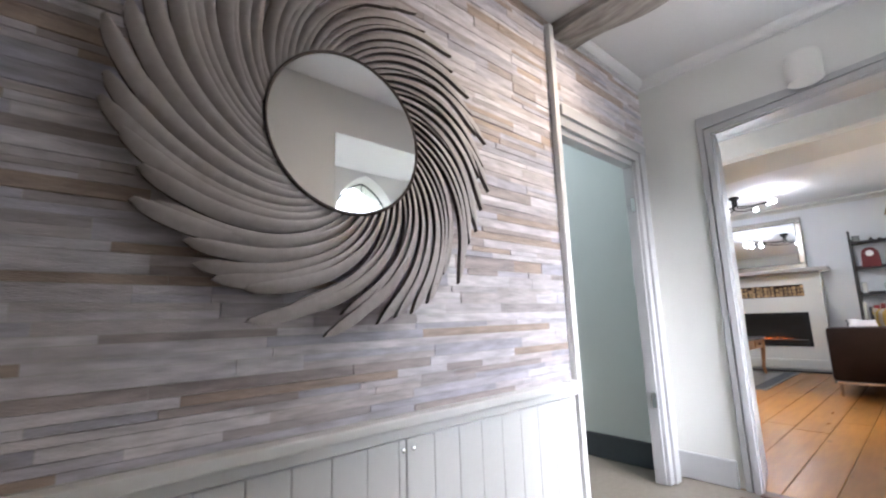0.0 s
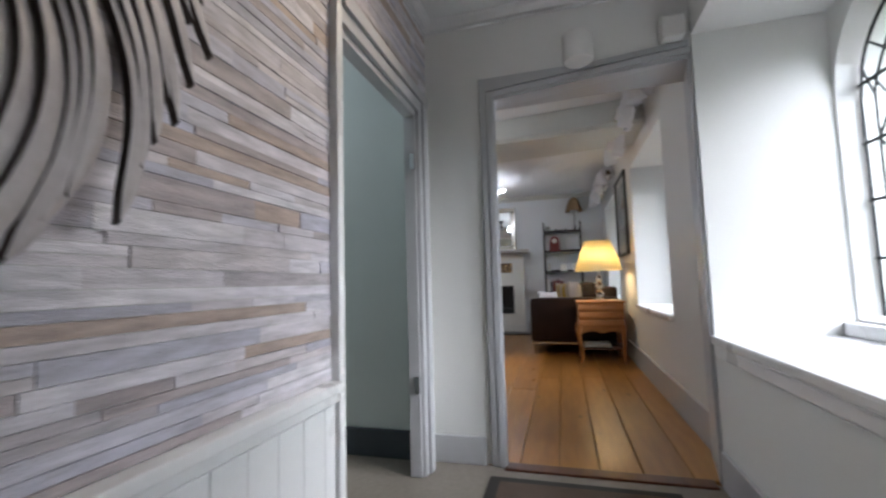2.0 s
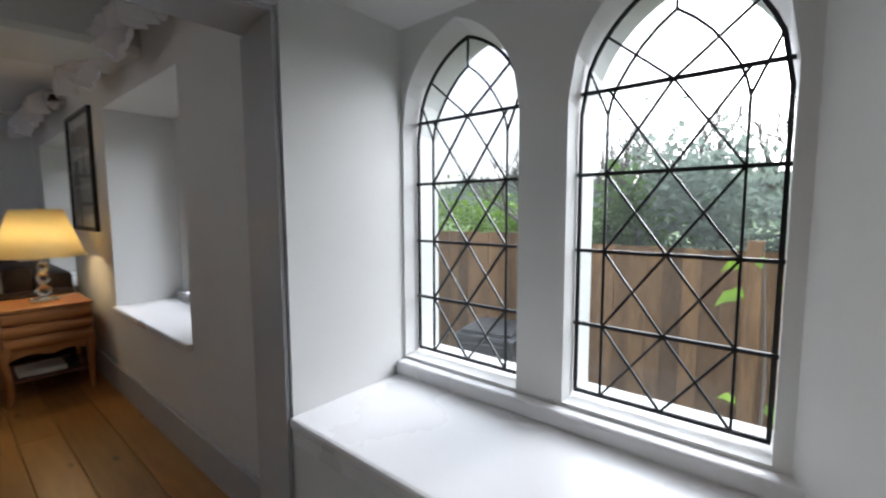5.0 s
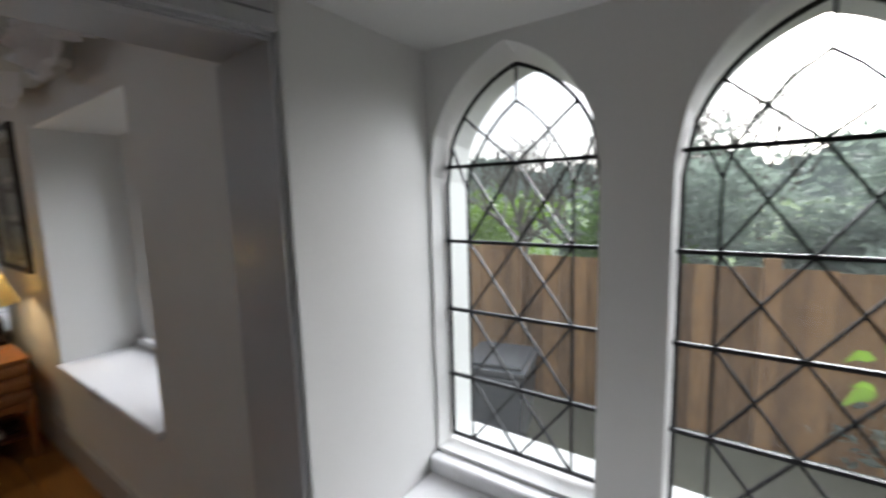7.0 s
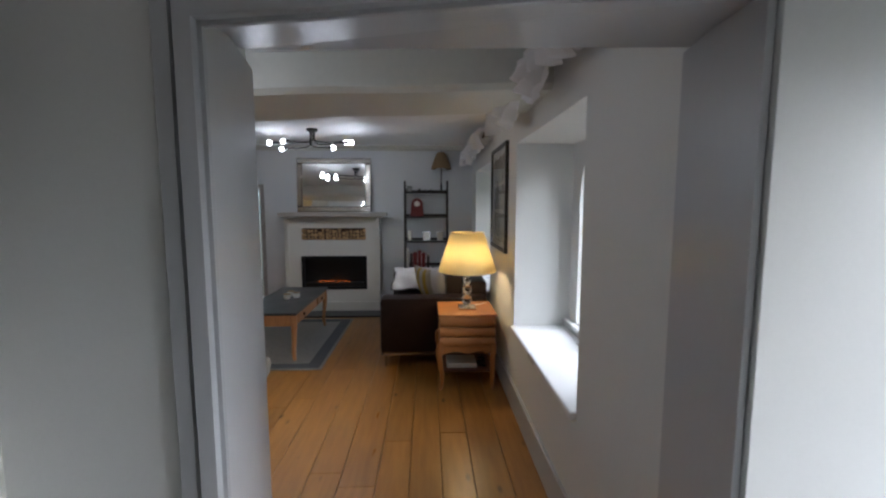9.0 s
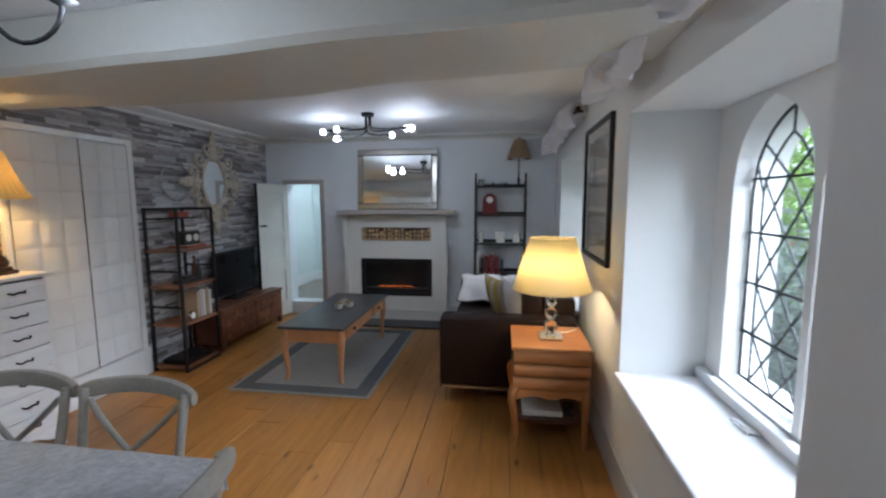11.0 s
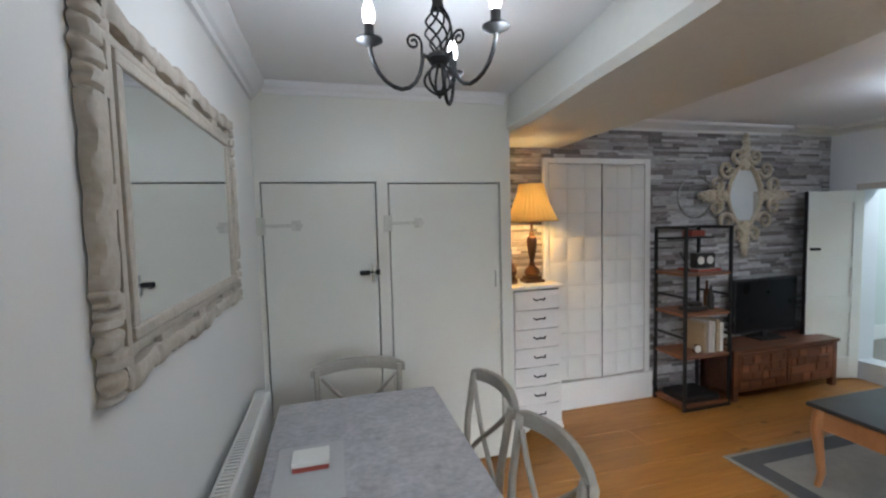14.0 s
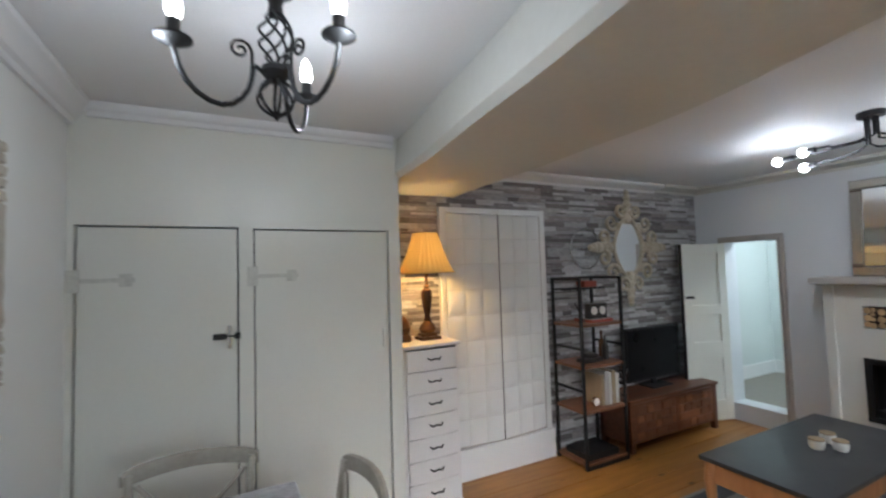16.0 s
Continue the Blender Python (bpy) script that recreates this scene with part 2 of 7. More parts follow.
rustic_shelf = material("rustic_brown_board", (0.26, 0.11, 0.05), 0.5, second=(0.13, 0.05, 0.024), scale=4, fine=30, stretch=(0.2, 1, 1), bump=0.1)
black_steel = material("black_powder_coated_steel", (0.016, 0.016, 0.017), 0.5, metal=0.3, bump=0.03)
slate_top = material("dark_slate_table_top", (0.045, 0.047, 0.052), 0.35, vary=0.15, scale=5, fine=40, bump=0.05)
pine_leg = material("waxed_pine", (0.45, 0.22, 0.09), 0.45, second=(0.30, 0.13, 0.05), scale=5, fine=30, stretch=(1, 1, 0.2), bump=0.06)
cherry = material("honey_cherry_wood", (0.42, 0.18, 0.055), 0.4, second=(0.28, 0.105, 0.03), scale=4, fine=26, stretch=(1, 0.2, 1), bump=0.06)
leather = material("dark_brown_leather", (0.024, 0.013, 0.011), 0.42, vary=0.2, scale=9, fine=150, bump=0.2)
chrome = material("brushed_chrome", (0.62, 0.62, 0.63), 0.2, metal=1.0, vary=0.03, bump=0.0)
throw_white = material("white_woollen_throw", (0.66, 0.63, 0.62), 0.95, vary=0.06, scale=10, fine=200, bump=0.5)
cushion_yellow = material("mustard_cushion_cloth", (0.50, 0.34, 0.06), 0.9, scale=12, fine=220, bump=0.3)
cushion_grey = material("stone_grey_cushion_cloth", (0.52, 0.48, 0.38), 0.9, scale=12, fine=220, bump=0.3)
rug_pale = material("pale_grey_rug_pile", (0.33, 0.325, 0.31), 0.95, vary=0.12, scale=18, fine=300, bump=0.4)
rug_dark = material("slate_grey_rug_pile", (0.105, 0.115, 0.13), 0.95, vary=0.12, scale=18, fine=300, bump=0.4)
drawer_white = material("white_lacquered_wood", (0.74, 0.72, 0.71), 0.35, vary=0.03, scale=4, fine=60, bump=0.03)
shade_gold = shade_cloth("gold_pleated_shade_cloth", (0.72, 0.49, 0.16), 0.06)
shade_yellow = shade_cloth("yellow_shade_cloth", (0.95, 0.86, 0.58), 0.50)
shade_brown = material("tan_pleated_shade_cloth", (0.30, 0.20, 0.105), 0.9, fine=200, bump=0.2)
bronze = material("aged_bronze", (0.11, 0.055, 0.028), 0.4, metal=0.7, scale=20, bump=0.15)
crystal_glass = crystal("clear_crystal_glass")
cut_crystal = material("bright_cut_crystal", (0.86, 0.82, 0.72), 0.14, metal=0.75, vary=0.05, scale=40, fine=90, bump=0.05)
bevel_silver = material("champagne_bevelled_silver", (0.52, 0.49, 0.44), 0.22, metal=0.85, vary=0.05, scale=8, bump=0.0)
hinge_paint = material("grimy_painted_iron", (0.64, 0.64, 0.585), 0.45, vary=0.15, scale=20, bump=0.05)
blind_cloth = material("translucent_white_blind", (0.74, 0.74, 0.73), 0.8, vary=0.04, scale=4, fine=150, bump=0.12)
seam_grey = material("seam_thread_and_crease_shade", (0.60, 0.60, 0.59), 0.9, vary=0.03, bump=0.0)
tulle = shade_cloth("white_tulle", (0.88, 0.87, 0.88), 0.4)
fire_black = material("black_fire_glass", (0.004, 0.004, 0.004), 0.5, vary=0.1, bump=0.0)
ember = glowing("glowing_ember", (1.0, 0.20, 0.03), 0.30, (0.1, 0.05, 0.02))
log_end = material("cut_log_end", (0.62, 0.43, 0.23), 0.8, second=(0.44, 0.26, 0.12), scale=25, fine=90, bump=0.2, piece=0.4)
bark = material("log_bark", (0.10, 0.055, 0.03), 0.9, scale=20, bump=0.4)
surround_paint = material("ivory_fire_surround", (0.70, 0.69, 0.65), 0.45, vary=0.02, scale=3, fine=60, bump=0.03)
mantel_paint = material("taupe_mantel_paint", (0.46, 0.42, 0.39), 0.5, vary=0.05, bump=0.04)
picture_print = material("faded_print", (0.42, 0.40, 0.36), 0.4, second=(0.20, 0.21, 0.22), scale=5, fine=18, bump=0.0)
picture_mount = material("cream_picture_mount", (0.62, 0.58, 0.52), 0.6, vary=0.03, bump=0.02)
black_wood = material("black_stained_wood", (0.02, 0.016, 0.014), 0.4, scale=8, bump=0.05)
red_lacquer = material("dark_red_lacquer", (0.15, 0.02, 0.02), 0.4, vary=0.1, bump=0.03)
red_box = material("faded_red_card", (0.34, 0.075, 0.05), 0.7, vary=0.1, bump=0.05)
paper = material("off_white_paper", (0.70, 0.68, 0.62), 0.85, vary=0.06, bump=0.03)
tan_card = material("tan_card", (0.42, 0.32, 0.20), 0.85, vary=0.1, bump=0.05)
dial_white = material("white_clock_dial", (0.75, 0.74, 0.70), 0.5, vary=0.02, bump=0.0)
tv_screen = material("dark_television_glass", (0.006, 0.006, 0.007), 0.3, vary=0.1, bump=0.0)
leather.node_tree.nodes["Principled BSDF"].inputs["Specular IOR Level"].default_value = 0.2
wood_strips.node_tree.nodes["Principled BSDF"].inputs["Specular IOR Level"].default_value = 0.8
tv_screen.node_tree.nodes["Principled BSDF"].inputs["Specular IOR Level"].default_value = 0.15
grey_card = material("pale_grey_card", (0.50, 0.51, 0.51), 0.7, vary=0.04, bump=0.03)
radiator_white = material("white_enamel", (0.72, 0.71, 0.68), 0.35, vary=0.02, bump=0.02)
plastic_white = material("white_plastic", (0.74, 0.73, 0.71), 0.4, vary=0.02, bump=0.0)
fence_wood = material("weathered_fence_board", (0.27, 0.155, 0.065), 0.85, second=(0.11, 0.058, 0.024), scale=8, fine=40, stretch=(1, 1, 0.15), bump=0.3, piece=0.45)
ground_soil = material("gravel_and_moss", (0.16, 0.15, 0.12), 0.95, second=(0.08, 0.09, 0.05), scale=1.5, fine=30, bump=0.3)
lawn = material("far_meadow", (0.12, 0.20, 0.035), 0.95, second=(0.07, 0.12, 0.03), scale=0.4, fine=6, bump=0.1)
leaf_green = material("laurel_leaf", (0.10, 0.165, 0.07), 0.4, vary=0.2, bump=0.0, piece=0.5)
leaf_blue = material("grey_green_leaf", (0.19, 0.24, 0.215), 0.45, vary=0.2, bump=0.0, piece=0.5)
leaf_lime = material("fresh_lime_leaf", (0.13, 0.235, 0.02), 0.45, vary=0.1, bump=0.0, piece=0.3)
# Woods paled to grey: the distance haze is part of this colour.
far_woods = material("far_woods_haze_tint", (0.40, 0.43, 0.42), 0.95, second=(0.31, 0.34, 0.33), scale=0.3, fine=2, bump=0.0)


def let_light_through(m, colour, share):
    """Leaves pass part of the light on."""
    n, link = m.node_tree.nodes, m.node_tree.links.new
    thin, mixer = n.new("ShaderNodeBsdfTranslucent"), n.new("ShaderNodeMixShader")
    thin.inputs["Color"].default_value = (*colour, 1)
    mixer.inputs[0].default_value = share
    link(n["Principled BSDF"].outputs[0], mixer.inputs[1])
    link(thin.outputs[0], mixer.inputs[2])
    link(mixer.outputs[0], n["Material Output"].inputs["Surface"])


let_light_through(leaf_green, (0.22, 0.36, 0.10), 0.4)
let_light_through(leaf_blue, (0.38, 0.46, 0.38), 0.42)
let_light_through(leaf_lime, (0.26, 0.44, 0.04), 0.35)
twig_bark = material("bare_twig_bark", (0.16, 0.14, 0.125), 0.9, bump=0.1)
bin_plastic = material("dark_bin_plastic", (0.022, 0.027, 0.034), 0.4, vary=0.1, bump=0.03)
render_wall = material("cream_outside_render", (0.62, 0.58, 0.49), 0.9, vary=0.06, bump=0.2)


# ---- building blocks ----
def put(bm, verts, faces):
    vs = [bm.verts.new(v) for v in verts]
    for f in faces:
        try:
            bm.faces.new([vs[i] for i in f])
        except ValueError:
            pass
    return vs


BOX_FACES = [(0, 3, 2, 1), (4, 5, 6, 7), (0, 1, 5, 4), (1, 2, 6, 5), (2, 3, 7, 6), (3, 0, 4, 7)]


def box(bm, x0, x1, y0, y1, z0, z1, bevel=0.0):
    vs = put(bm, [(x0, y0, z0), (x1, y0, z0), (x1, y1, z0), (x0, y1, z0), (x0, y0, z1), (x1, y0, z1), (x1, y1, z1), (x0, y1, z1)], BOX_FACES)
    if bevel:
        edges = list({e for v in vs for e in v.link_edges})
        bmesh.ops.bevel(bm, geom=edges, offset=bevel, segments=2, affect="EDGES", profile=0.6)
    return bm


def tube(bm, points, radius, seg=8, taper=None, closed=False):
    """A round bar along points."""
    pts = [Vector(p) for p in points]
    rings, count = [], len(pts)
    normal = None
    for i, p in enumerate(pts):
        a, b = pts[max(i - 1, 0)], pts[min(i + 1, count - 1)]
        if closed:
            a, b = pts[i - 1], pts[(i + 1) % count]
        way = (b - a).normalized()
        if normal is None:
            normal = way.orthogonal().normalized()
        normal = (normal - way * normal.dot(way)).normalized()
        side = way.cross(normal)
        r = radius if taper is None else radius + (taper - radius) * i / max(count - 1, 1)
        rings.append([bm.verts.new(p + (normal * math.cos(k * math.tau / seg) + side * math.sin(k * math.tau / seg)) * r) for k in range(seg)])
    for i in range(count if closed else count - 1):
        a, b = rings[i], rings[(i + 1) % count]
        for k in range(seg):
            bm.faces.new((a[k], a[(k + 1) % seg], b[(k + 1) % seg], b[k]))
    if not closed:
        bm.faces.new(list(reversed(rings[0])))
        bm.faces.new(rings[-1])
    return bm


def lathe(bm, profile, seg=24, x=0.0, y=0.0, ripple=0.0, folds=0):
    rings = []
    for r, z in profile:
        ring = []
        for k in range(seg):
            a = k * math.tau / seg
            rr = r * (1 + (ripple * math.cos(a * folds) if folds else 0))
            ring.append(bm.verts.new((x + rr * math.cos(a), y + rr * math.sin(a), z)))
        rings.append(ring)
    for a, b in zip(rings, rings[1:]):
        for k in range(seg):
            bm.faces.new((a[k], a[(k + 1) % seg], b[(k + 1) % seg], b[k]))
    if profile[0][0] > 1e-4 and not folds:
        bm.faces.new(list(reversed(rings[0])))
    if profile[-1][0] > 1e-4 and not folds:
        bm.faces.new(rings[-1])
    return bm


def slab(bm, outline, axis, d0, d1):
    """A flat outline, given in the two other axes, as a plate from d0 to d1 along axis."""
    def at(p, d):
        return {"x": (d, p[0], p[1]), "y": (p[0], d, p[1]), "z": (p[0], p[1], d)}[axis]
    count = len(outline)
    front, back = [bm.verts.new(at(p, d0)) for p in outline], [bm.verts.new(at(p, d1)) for p in outline]
    bm.faces.new(front)
    bm.faces.new(list(reversed(back)))
    for i in range(count):
        j = (i + 1) % count
        bm.faces.new((front[j], front[i], back[i], back[j]))
    return bm


def grid(bm, fn, nu, nv, closed_u=False):
    vs = [[bm.verts.new(fn(u / nu, v / nv)) for v in range(nv + 1)] for u in range(nu + (0 if closed_u else 1))]
    for u in range(nu):
        for v in range(nv):
            a, b = vs[u], vs[(u + 1) % len(vs)]
            bm.faces.new((a[v], b[v], b[v + 1], a[v + 1]))
    return bm


def mesh_of(name, bm, mat, smooth=False):
    bmesh.ops.recalc_face_normals(bm, faces=bm.faces)
    me = bpy.data.meshes.new(name)
    bm.to_mesh(me)
    bm.free()
    me.materials.append(mat)
    if smooth:
        me.polygons.foreach_set("use_smooth", [True] * len(me.polygons))
        me.set_sharp_from_angle(angle=radians(38))
    return me


def part(name, bm, mat, parent, label="", smooth=False):
    ob = new(name, mesh_of(name, bm, mat, smooth))
    ob.parent = parent
    if label:
        ob["label"] = label
    return ob


def thing(name, label, category, group="", x=0.0, y=0.0, z=0.0, rz=0.0):
    ob = new(name)
    ob.empty_display_size = 0.1
    ob.matrix_world = pose(x, y, z, 0, 0, rz)
    return tagged(ob, label, category, group)


def single(name, bm, mat, label, category, group="", smooth=False, kind=""):
    return tagged(new(name, mesh_of(name, bm, mat, smooth)), label, category, group, kind)


def structure(name, bm, mat, label, category, smooth=False):
    return single(name, bm, mat, label, category, "", smooth, "structure")


def B(*args):
    return box(bmesh.new(), *args)


def boxes(*rows, bevel=0.0):
    bm = bmesh.new()
    for row in rows:
        box(bm, *row, bevel)
    return bm


def T(points, radius, seg=8, taper=None, closed=False):
    return tube(bmesh.new(), points, radius, seg, taper, closed)


def L(profile, seg=24, x=0.0, y=0.0, ripple=0.0, folds=0):
    return lathe(bmesh.new(), profile, seg, x, y, ripple, folds)


# ---- the large structure ----
TOP = 2.40           # ceiling
HALL_TOP = 2.305     # lower ceiling of the hall
SOUTH = -0.12        # inner face of the thick window wall
SKIN, GLASS, OUT = -0.55, -0.63, -0.76
HALL_S = -0.035      # window wall face in the hall
CLAD = 1.27          # hall side wall
PART0, PART1 = 2.95, 3.30   # partition between hall and dining end
CUP, NORTH, EAST = 3.20, 3.76, 8.53
HALL_W = -1.3
SILL_Z, HEAD_Z = 0.635, 2.01

structure("floor_hall", boxes((HALL_W - 0.2, PART0, OUT, 4.2, -0.2, -0.004)), hall_floor_stone, "beige tiled hall floor", "floor")
structure("floor_sub", boxes((PART0, EAST + 1.9, OUT, 4.2, -0.2, -0.022)), floor_gap, "dark sub-floor beneath the pine boards", "floor")
structure("ceiling", boxes((HALL_W - 0.2, EAST + 1.9, OUT, 4.4, TOP, TOP + 0.2)), ceiling_paint, "white painted plaster ceiling", "ceiling")
structure("ceiling_hall", boxes((HALL_W, PART0 - 0.001, HALL_S + 0.001, CLAD - 0.001, HALL_TOP, TOP - 0.001)), ceiling_paint, "low white plaster ceiling of the hall", "ceiling")

BAYS = [(1.45, 2.937), (4.02, 5.40), (6.68, 8.06)]        # window recesses


def arch_z(d, half, spring, apex):
    """Height of a pointed arch at d from its middle."""
    rise = apex - spring
    off = (rise * rise - half * half) / (2 * half)
    return spring + math.sqrt(max((half + off) ** 2 - (abs(d) + off) ** 2, 0.0))


def window_skin(bm, x0, x1, middles):
    """Thin outer wall of a recess with two pointed openings that widen towards the room."""
    inner, outer = (0.263, 0.70, 1.63, 1.985), (0.2585, 0.715, 1.60, 1.945)
    stops = []
    left = x0
    for c in middles:
        stops.append((left, c - inner[0]))
        left = c + inner[0]
    stops.append((left, x1))
    for a, b in stops:
        box(bm, a, b, OUT, SKIN, 0.0, TOP)
    for c in middles:
        hi, zi, si, ai = inner
        ho, zo, so, ao = outer
        box(bm, c - hi, c + hi, OUT, SKIN, 0.0, zi)
        count = 24
        for k in range(count):
            d0, d1 = -1 + 2 * k / count, -1 + 2 * (k + 1) / count
            z0, z1 = arch_z(d0 * hi, hi, si, ai), arch_z(d1 * hi, hi, si, ai)
            w0, w1 = arch_z(d0 * ho, ho, so, ao), arch_z(d1 * ho, ho, so, ao)
            put(bm, [(c + d0 * hi, SKIN, z0), (c + d1 * hi, SKIN, z1), (c + d1 * hi, SKIN, TOP), (c + d0 * hi, SKIN, TOP)], [(0, 1, 2, 3)])
            put(bm, [(c + d0 * ho, OUT, w0), (c + d1 * ho, OUT, w1), (c + d1 * hi, OUT, TOP), (c + d0 * hi, OUT, TOP)], [(0, 1, 2, 3)])
            put(bm, [(c + d0 * hi, SKIN, z0), (c + d1 * hi, SKIN, z1), (c + d1 * ho, OUT, w1), (c + d0 * ho, OUT, w0)], [(0, 1, 2, 3)])
        for s in (-1, 1):
            put(bm, [(c + s * hi, SKIN, zi), (c + s * ho, OUT, zi), (c + s * ho, OUT, so), (c + s * hi, SKIN, si)], [(0, 1, 2, 3)])
            put(bm, [(c + s * hi, OUT, zi), (c + s * ho, OUT, zi), (c + s * ho, OUT, so), (c + s * hi, OUT, TOP)], [(0, 1, 2, 3)])


wall_rows = []
edge = HALL_W - 0.2
for x0, x1 in BAYS:
    face = HALL_S if x0 < 3 else SOUTH
    wall_rows.append((edge, x0, OUT, face, 0, TOP) if x0 < 3 else (max(edge, PART0), x0, OUT, face, 0, TOP))
    wall_rows.append((x0, x1, SKIN, face, 0, SILL_Z - 0.04))
    wall_rows.append((x0, x1, SKIN, face, HEAD_Z, TOP))
    if x0 < 3:
        wall_rows.append((x1, PART0, OUT, face, 0, TOP))
    edge = x1
wall_rows.append((edge, EAST + 0.25, OUT, SOUTH, 0, TOP))
bm = boxes(*wall_rows)
put(bm, [(1.45, SKIN, SILL_Z - 0.04), (1.675, SKIN, SILL_Z - 0.04), (1.452, HALL_S, SILL_Z - 0.04), (1.45, SKIN, HEAD_Z), (1.675, SKIN, HEAD_Z), (1.452, HALL_S, HEAD_Z)], [(0, 1, 2), (3, 5, 4), (1, 2, 5, 4), (0, 2, 5, 3), (0, 1, 4, 3)])
MIDDLES = []
for x0, x1 in BAYS:
    c = (x0 + x1) / 2
    pair = (1.975, 2.665) if x0 < 3 else (c - 0.30, c + 0.27)
    MIDDLES.append(pair)
    window_skin(bm, x0, x1, pair)
structure("wall_south", bm, white_wall, "thick white plastered wall with deep pointed window recesses", "wall")

structure("wall_hall_north", boxes((HALL_W - 0.2, 1.975, CLAD, CLAD + 0.04, 0, TOP), (1.975, 2.79, CLAD, CLAD + 0.04, 1.80, TOP),
          (2.79, PART0, CLAD, CLAD + 0.04, 0, TOP)), hall_wall, "hall wall behind the wood cladding", "wall")
structure("wall_hall_west", boxes((HALL_W - 0.2, HALL_W, HALL_S, CLAD, 0, TOP)), hall_wall, "plain cream hall end wall", "wall")
structure("wall_partition", boxes((PART0, PART1, 0.97, CLAD + 0.0, 0, TOP), (PART0 + 0.002, PART1, CLAD, 4.2, 0, TOP), (PART0, PART1, SOUTH, 0.97, 1.96, TOP),
          ), white_wall, "thick white partition wall between hall and dining end", "wall")
structure("wall_passage_east", boxes((PART0 - 0.012, PART0, CLAD + 0.04, 4.0, 0, TOP)), turquoise_wall, "pale turquoise passage walls", "wall")
structure("wall_passage_north", boxes((1.3, PART0, 4.0, 4.2, 0, TOP)), turquoise_wall, "pale turquoise passage walls", "wall")
structure("wall_passage_west", boxes((1.1, 1.3, CLAD + 0.04, 4.2, 0, TOP)), turquoise_wall, "pale turquoise passage walls", "wall")
structure("wall_cupboard", boxes((PART1, 3.326, CUP, CUP + 0.06, 0, TOP), (3.975, 4.043, CUP, CUP + 0.06, 0, TOP), (4.770, 4.84, CUP, CUP + 0.06, 0, TOP),
          (3.326, 3.975, CUP, CUP + 0.06, 1.85, TOP), (4.043, 4.770, CUP, CUP + 0.06, 1.845, TOP), (4.78, 4.84, CUP + 0.06, NORTH, 0, TOP),
          (PART1, 4.78, CUP + 0.5, CUP + 0.56, 0, TOP)), cream_gloss, "cream painted built-in cupboard front", "wall")
structure("wall_north", boxes((4.84, EAST + 0.2, NORTH, NORTH + 0.2, 0, TOP)), grey_wall, "north living room wall behind slate cladding", "wall")
structure("wall_east", boxes((EAST, EAST + 0.2, SOUTH, 2.985, 0, TOP), (EAST, EAST + 0.2, 3.462, NORTH, 0, TOP), (EAST, EAST + 0.2, 2.985, 3.462, 1.80, TOP),
          (EAST, EAST + 0.2, 2.985, 3.462, -0.02, 0.17)), grey_wall, "pale grey end wall with the fireplace", "wall")
structure("wall_back_room", boxes((EAST + 0.2, EAST + 1.7, 3.9, 4.1, 0, TOP), (EAST + 1.7, EAST + 1.9, 1.8, 4.1, 0, TOP), (EAST + 0.2, EAST + 1.7, 1.8, 2.0, 0, TOP)),
          turquoise_wall, "pale turquoise walls of the room beyond", "wall")
structure("floor_back_room", boxes((EAST + 0.2, EAST + 1.7, 2.0, 3.9, 0.0, 0.165)), hall_floor_stone, "raised floor of the room beyond", "floor")

# ceiling beam between dining end and living room, slightly uneven
bm = bmesh.new()
def beam_section(v):
    y = SOUTH - 0.002 + v * (NORTH - SOUTH)
    west = 4.50 + 0.55 * v - 0.22 * v * v + 0.008 * math.sin(v * 9)
    east = 5.12 + 0.98 * v - 0.58 * v * v + 0.022 * math.sin(v * 13 + 1)
    low = 2.165 + 0.009 * math.sin(v * 7) + 0.004 * math.sin(v * 23)
    return [(west + 0.02, y, TOP - 0.002), (west, y, low + 0.03), (west + 0.03, y, low), (east - 0.035, y, low + 0.004), (east, y, low + 0.035), (east, y, TOP - 0.002)]
sections = [[bm.verts.new(p) for p in beam_section(k / 30)] for k in range(31)]
for a, b in zip(sections, sections[1:]):
    for i in range(5):
        bm.faces.new((a[i], a[i + 1], b[i + 1], b[i]))
bm.faces.new(sections[0]), bm.faces.new(list(reversed(sections[-1])))
structure("ceiling_beam", bm, beam_and_cove_shade, "wide boxed ceiling beam in off-white gloss", "beam")
bm = bmesh.new()
grid(bm, lambda u, v: (2.03 + 0.19 * u + 0.008 * math.sin(v * 11), SOUTH + (CLAD - SOUTH - 0.002) * v, HALL_TOP - 0.075 + 0.02 * abs(u - 0.5) + 0.01 * math.sin(v * 17 + u * 5)), 4, 24)
for s in (0, 1):
    grid(bm, lambda u, v: (2.03 + 0.19 * s + 0.008 * math.sin(v * 11), SOUTH + (CLAD - SOUTH - 0.002) * v, HALL_TOP - 0.065 + 0.01 * math.sin(v * 17 + s * 5) + u * 0.075), 2, 24)
structure("hall_beam", bm, old_beam, "old limewashed oak ceiling beam with dark grain", "beam")


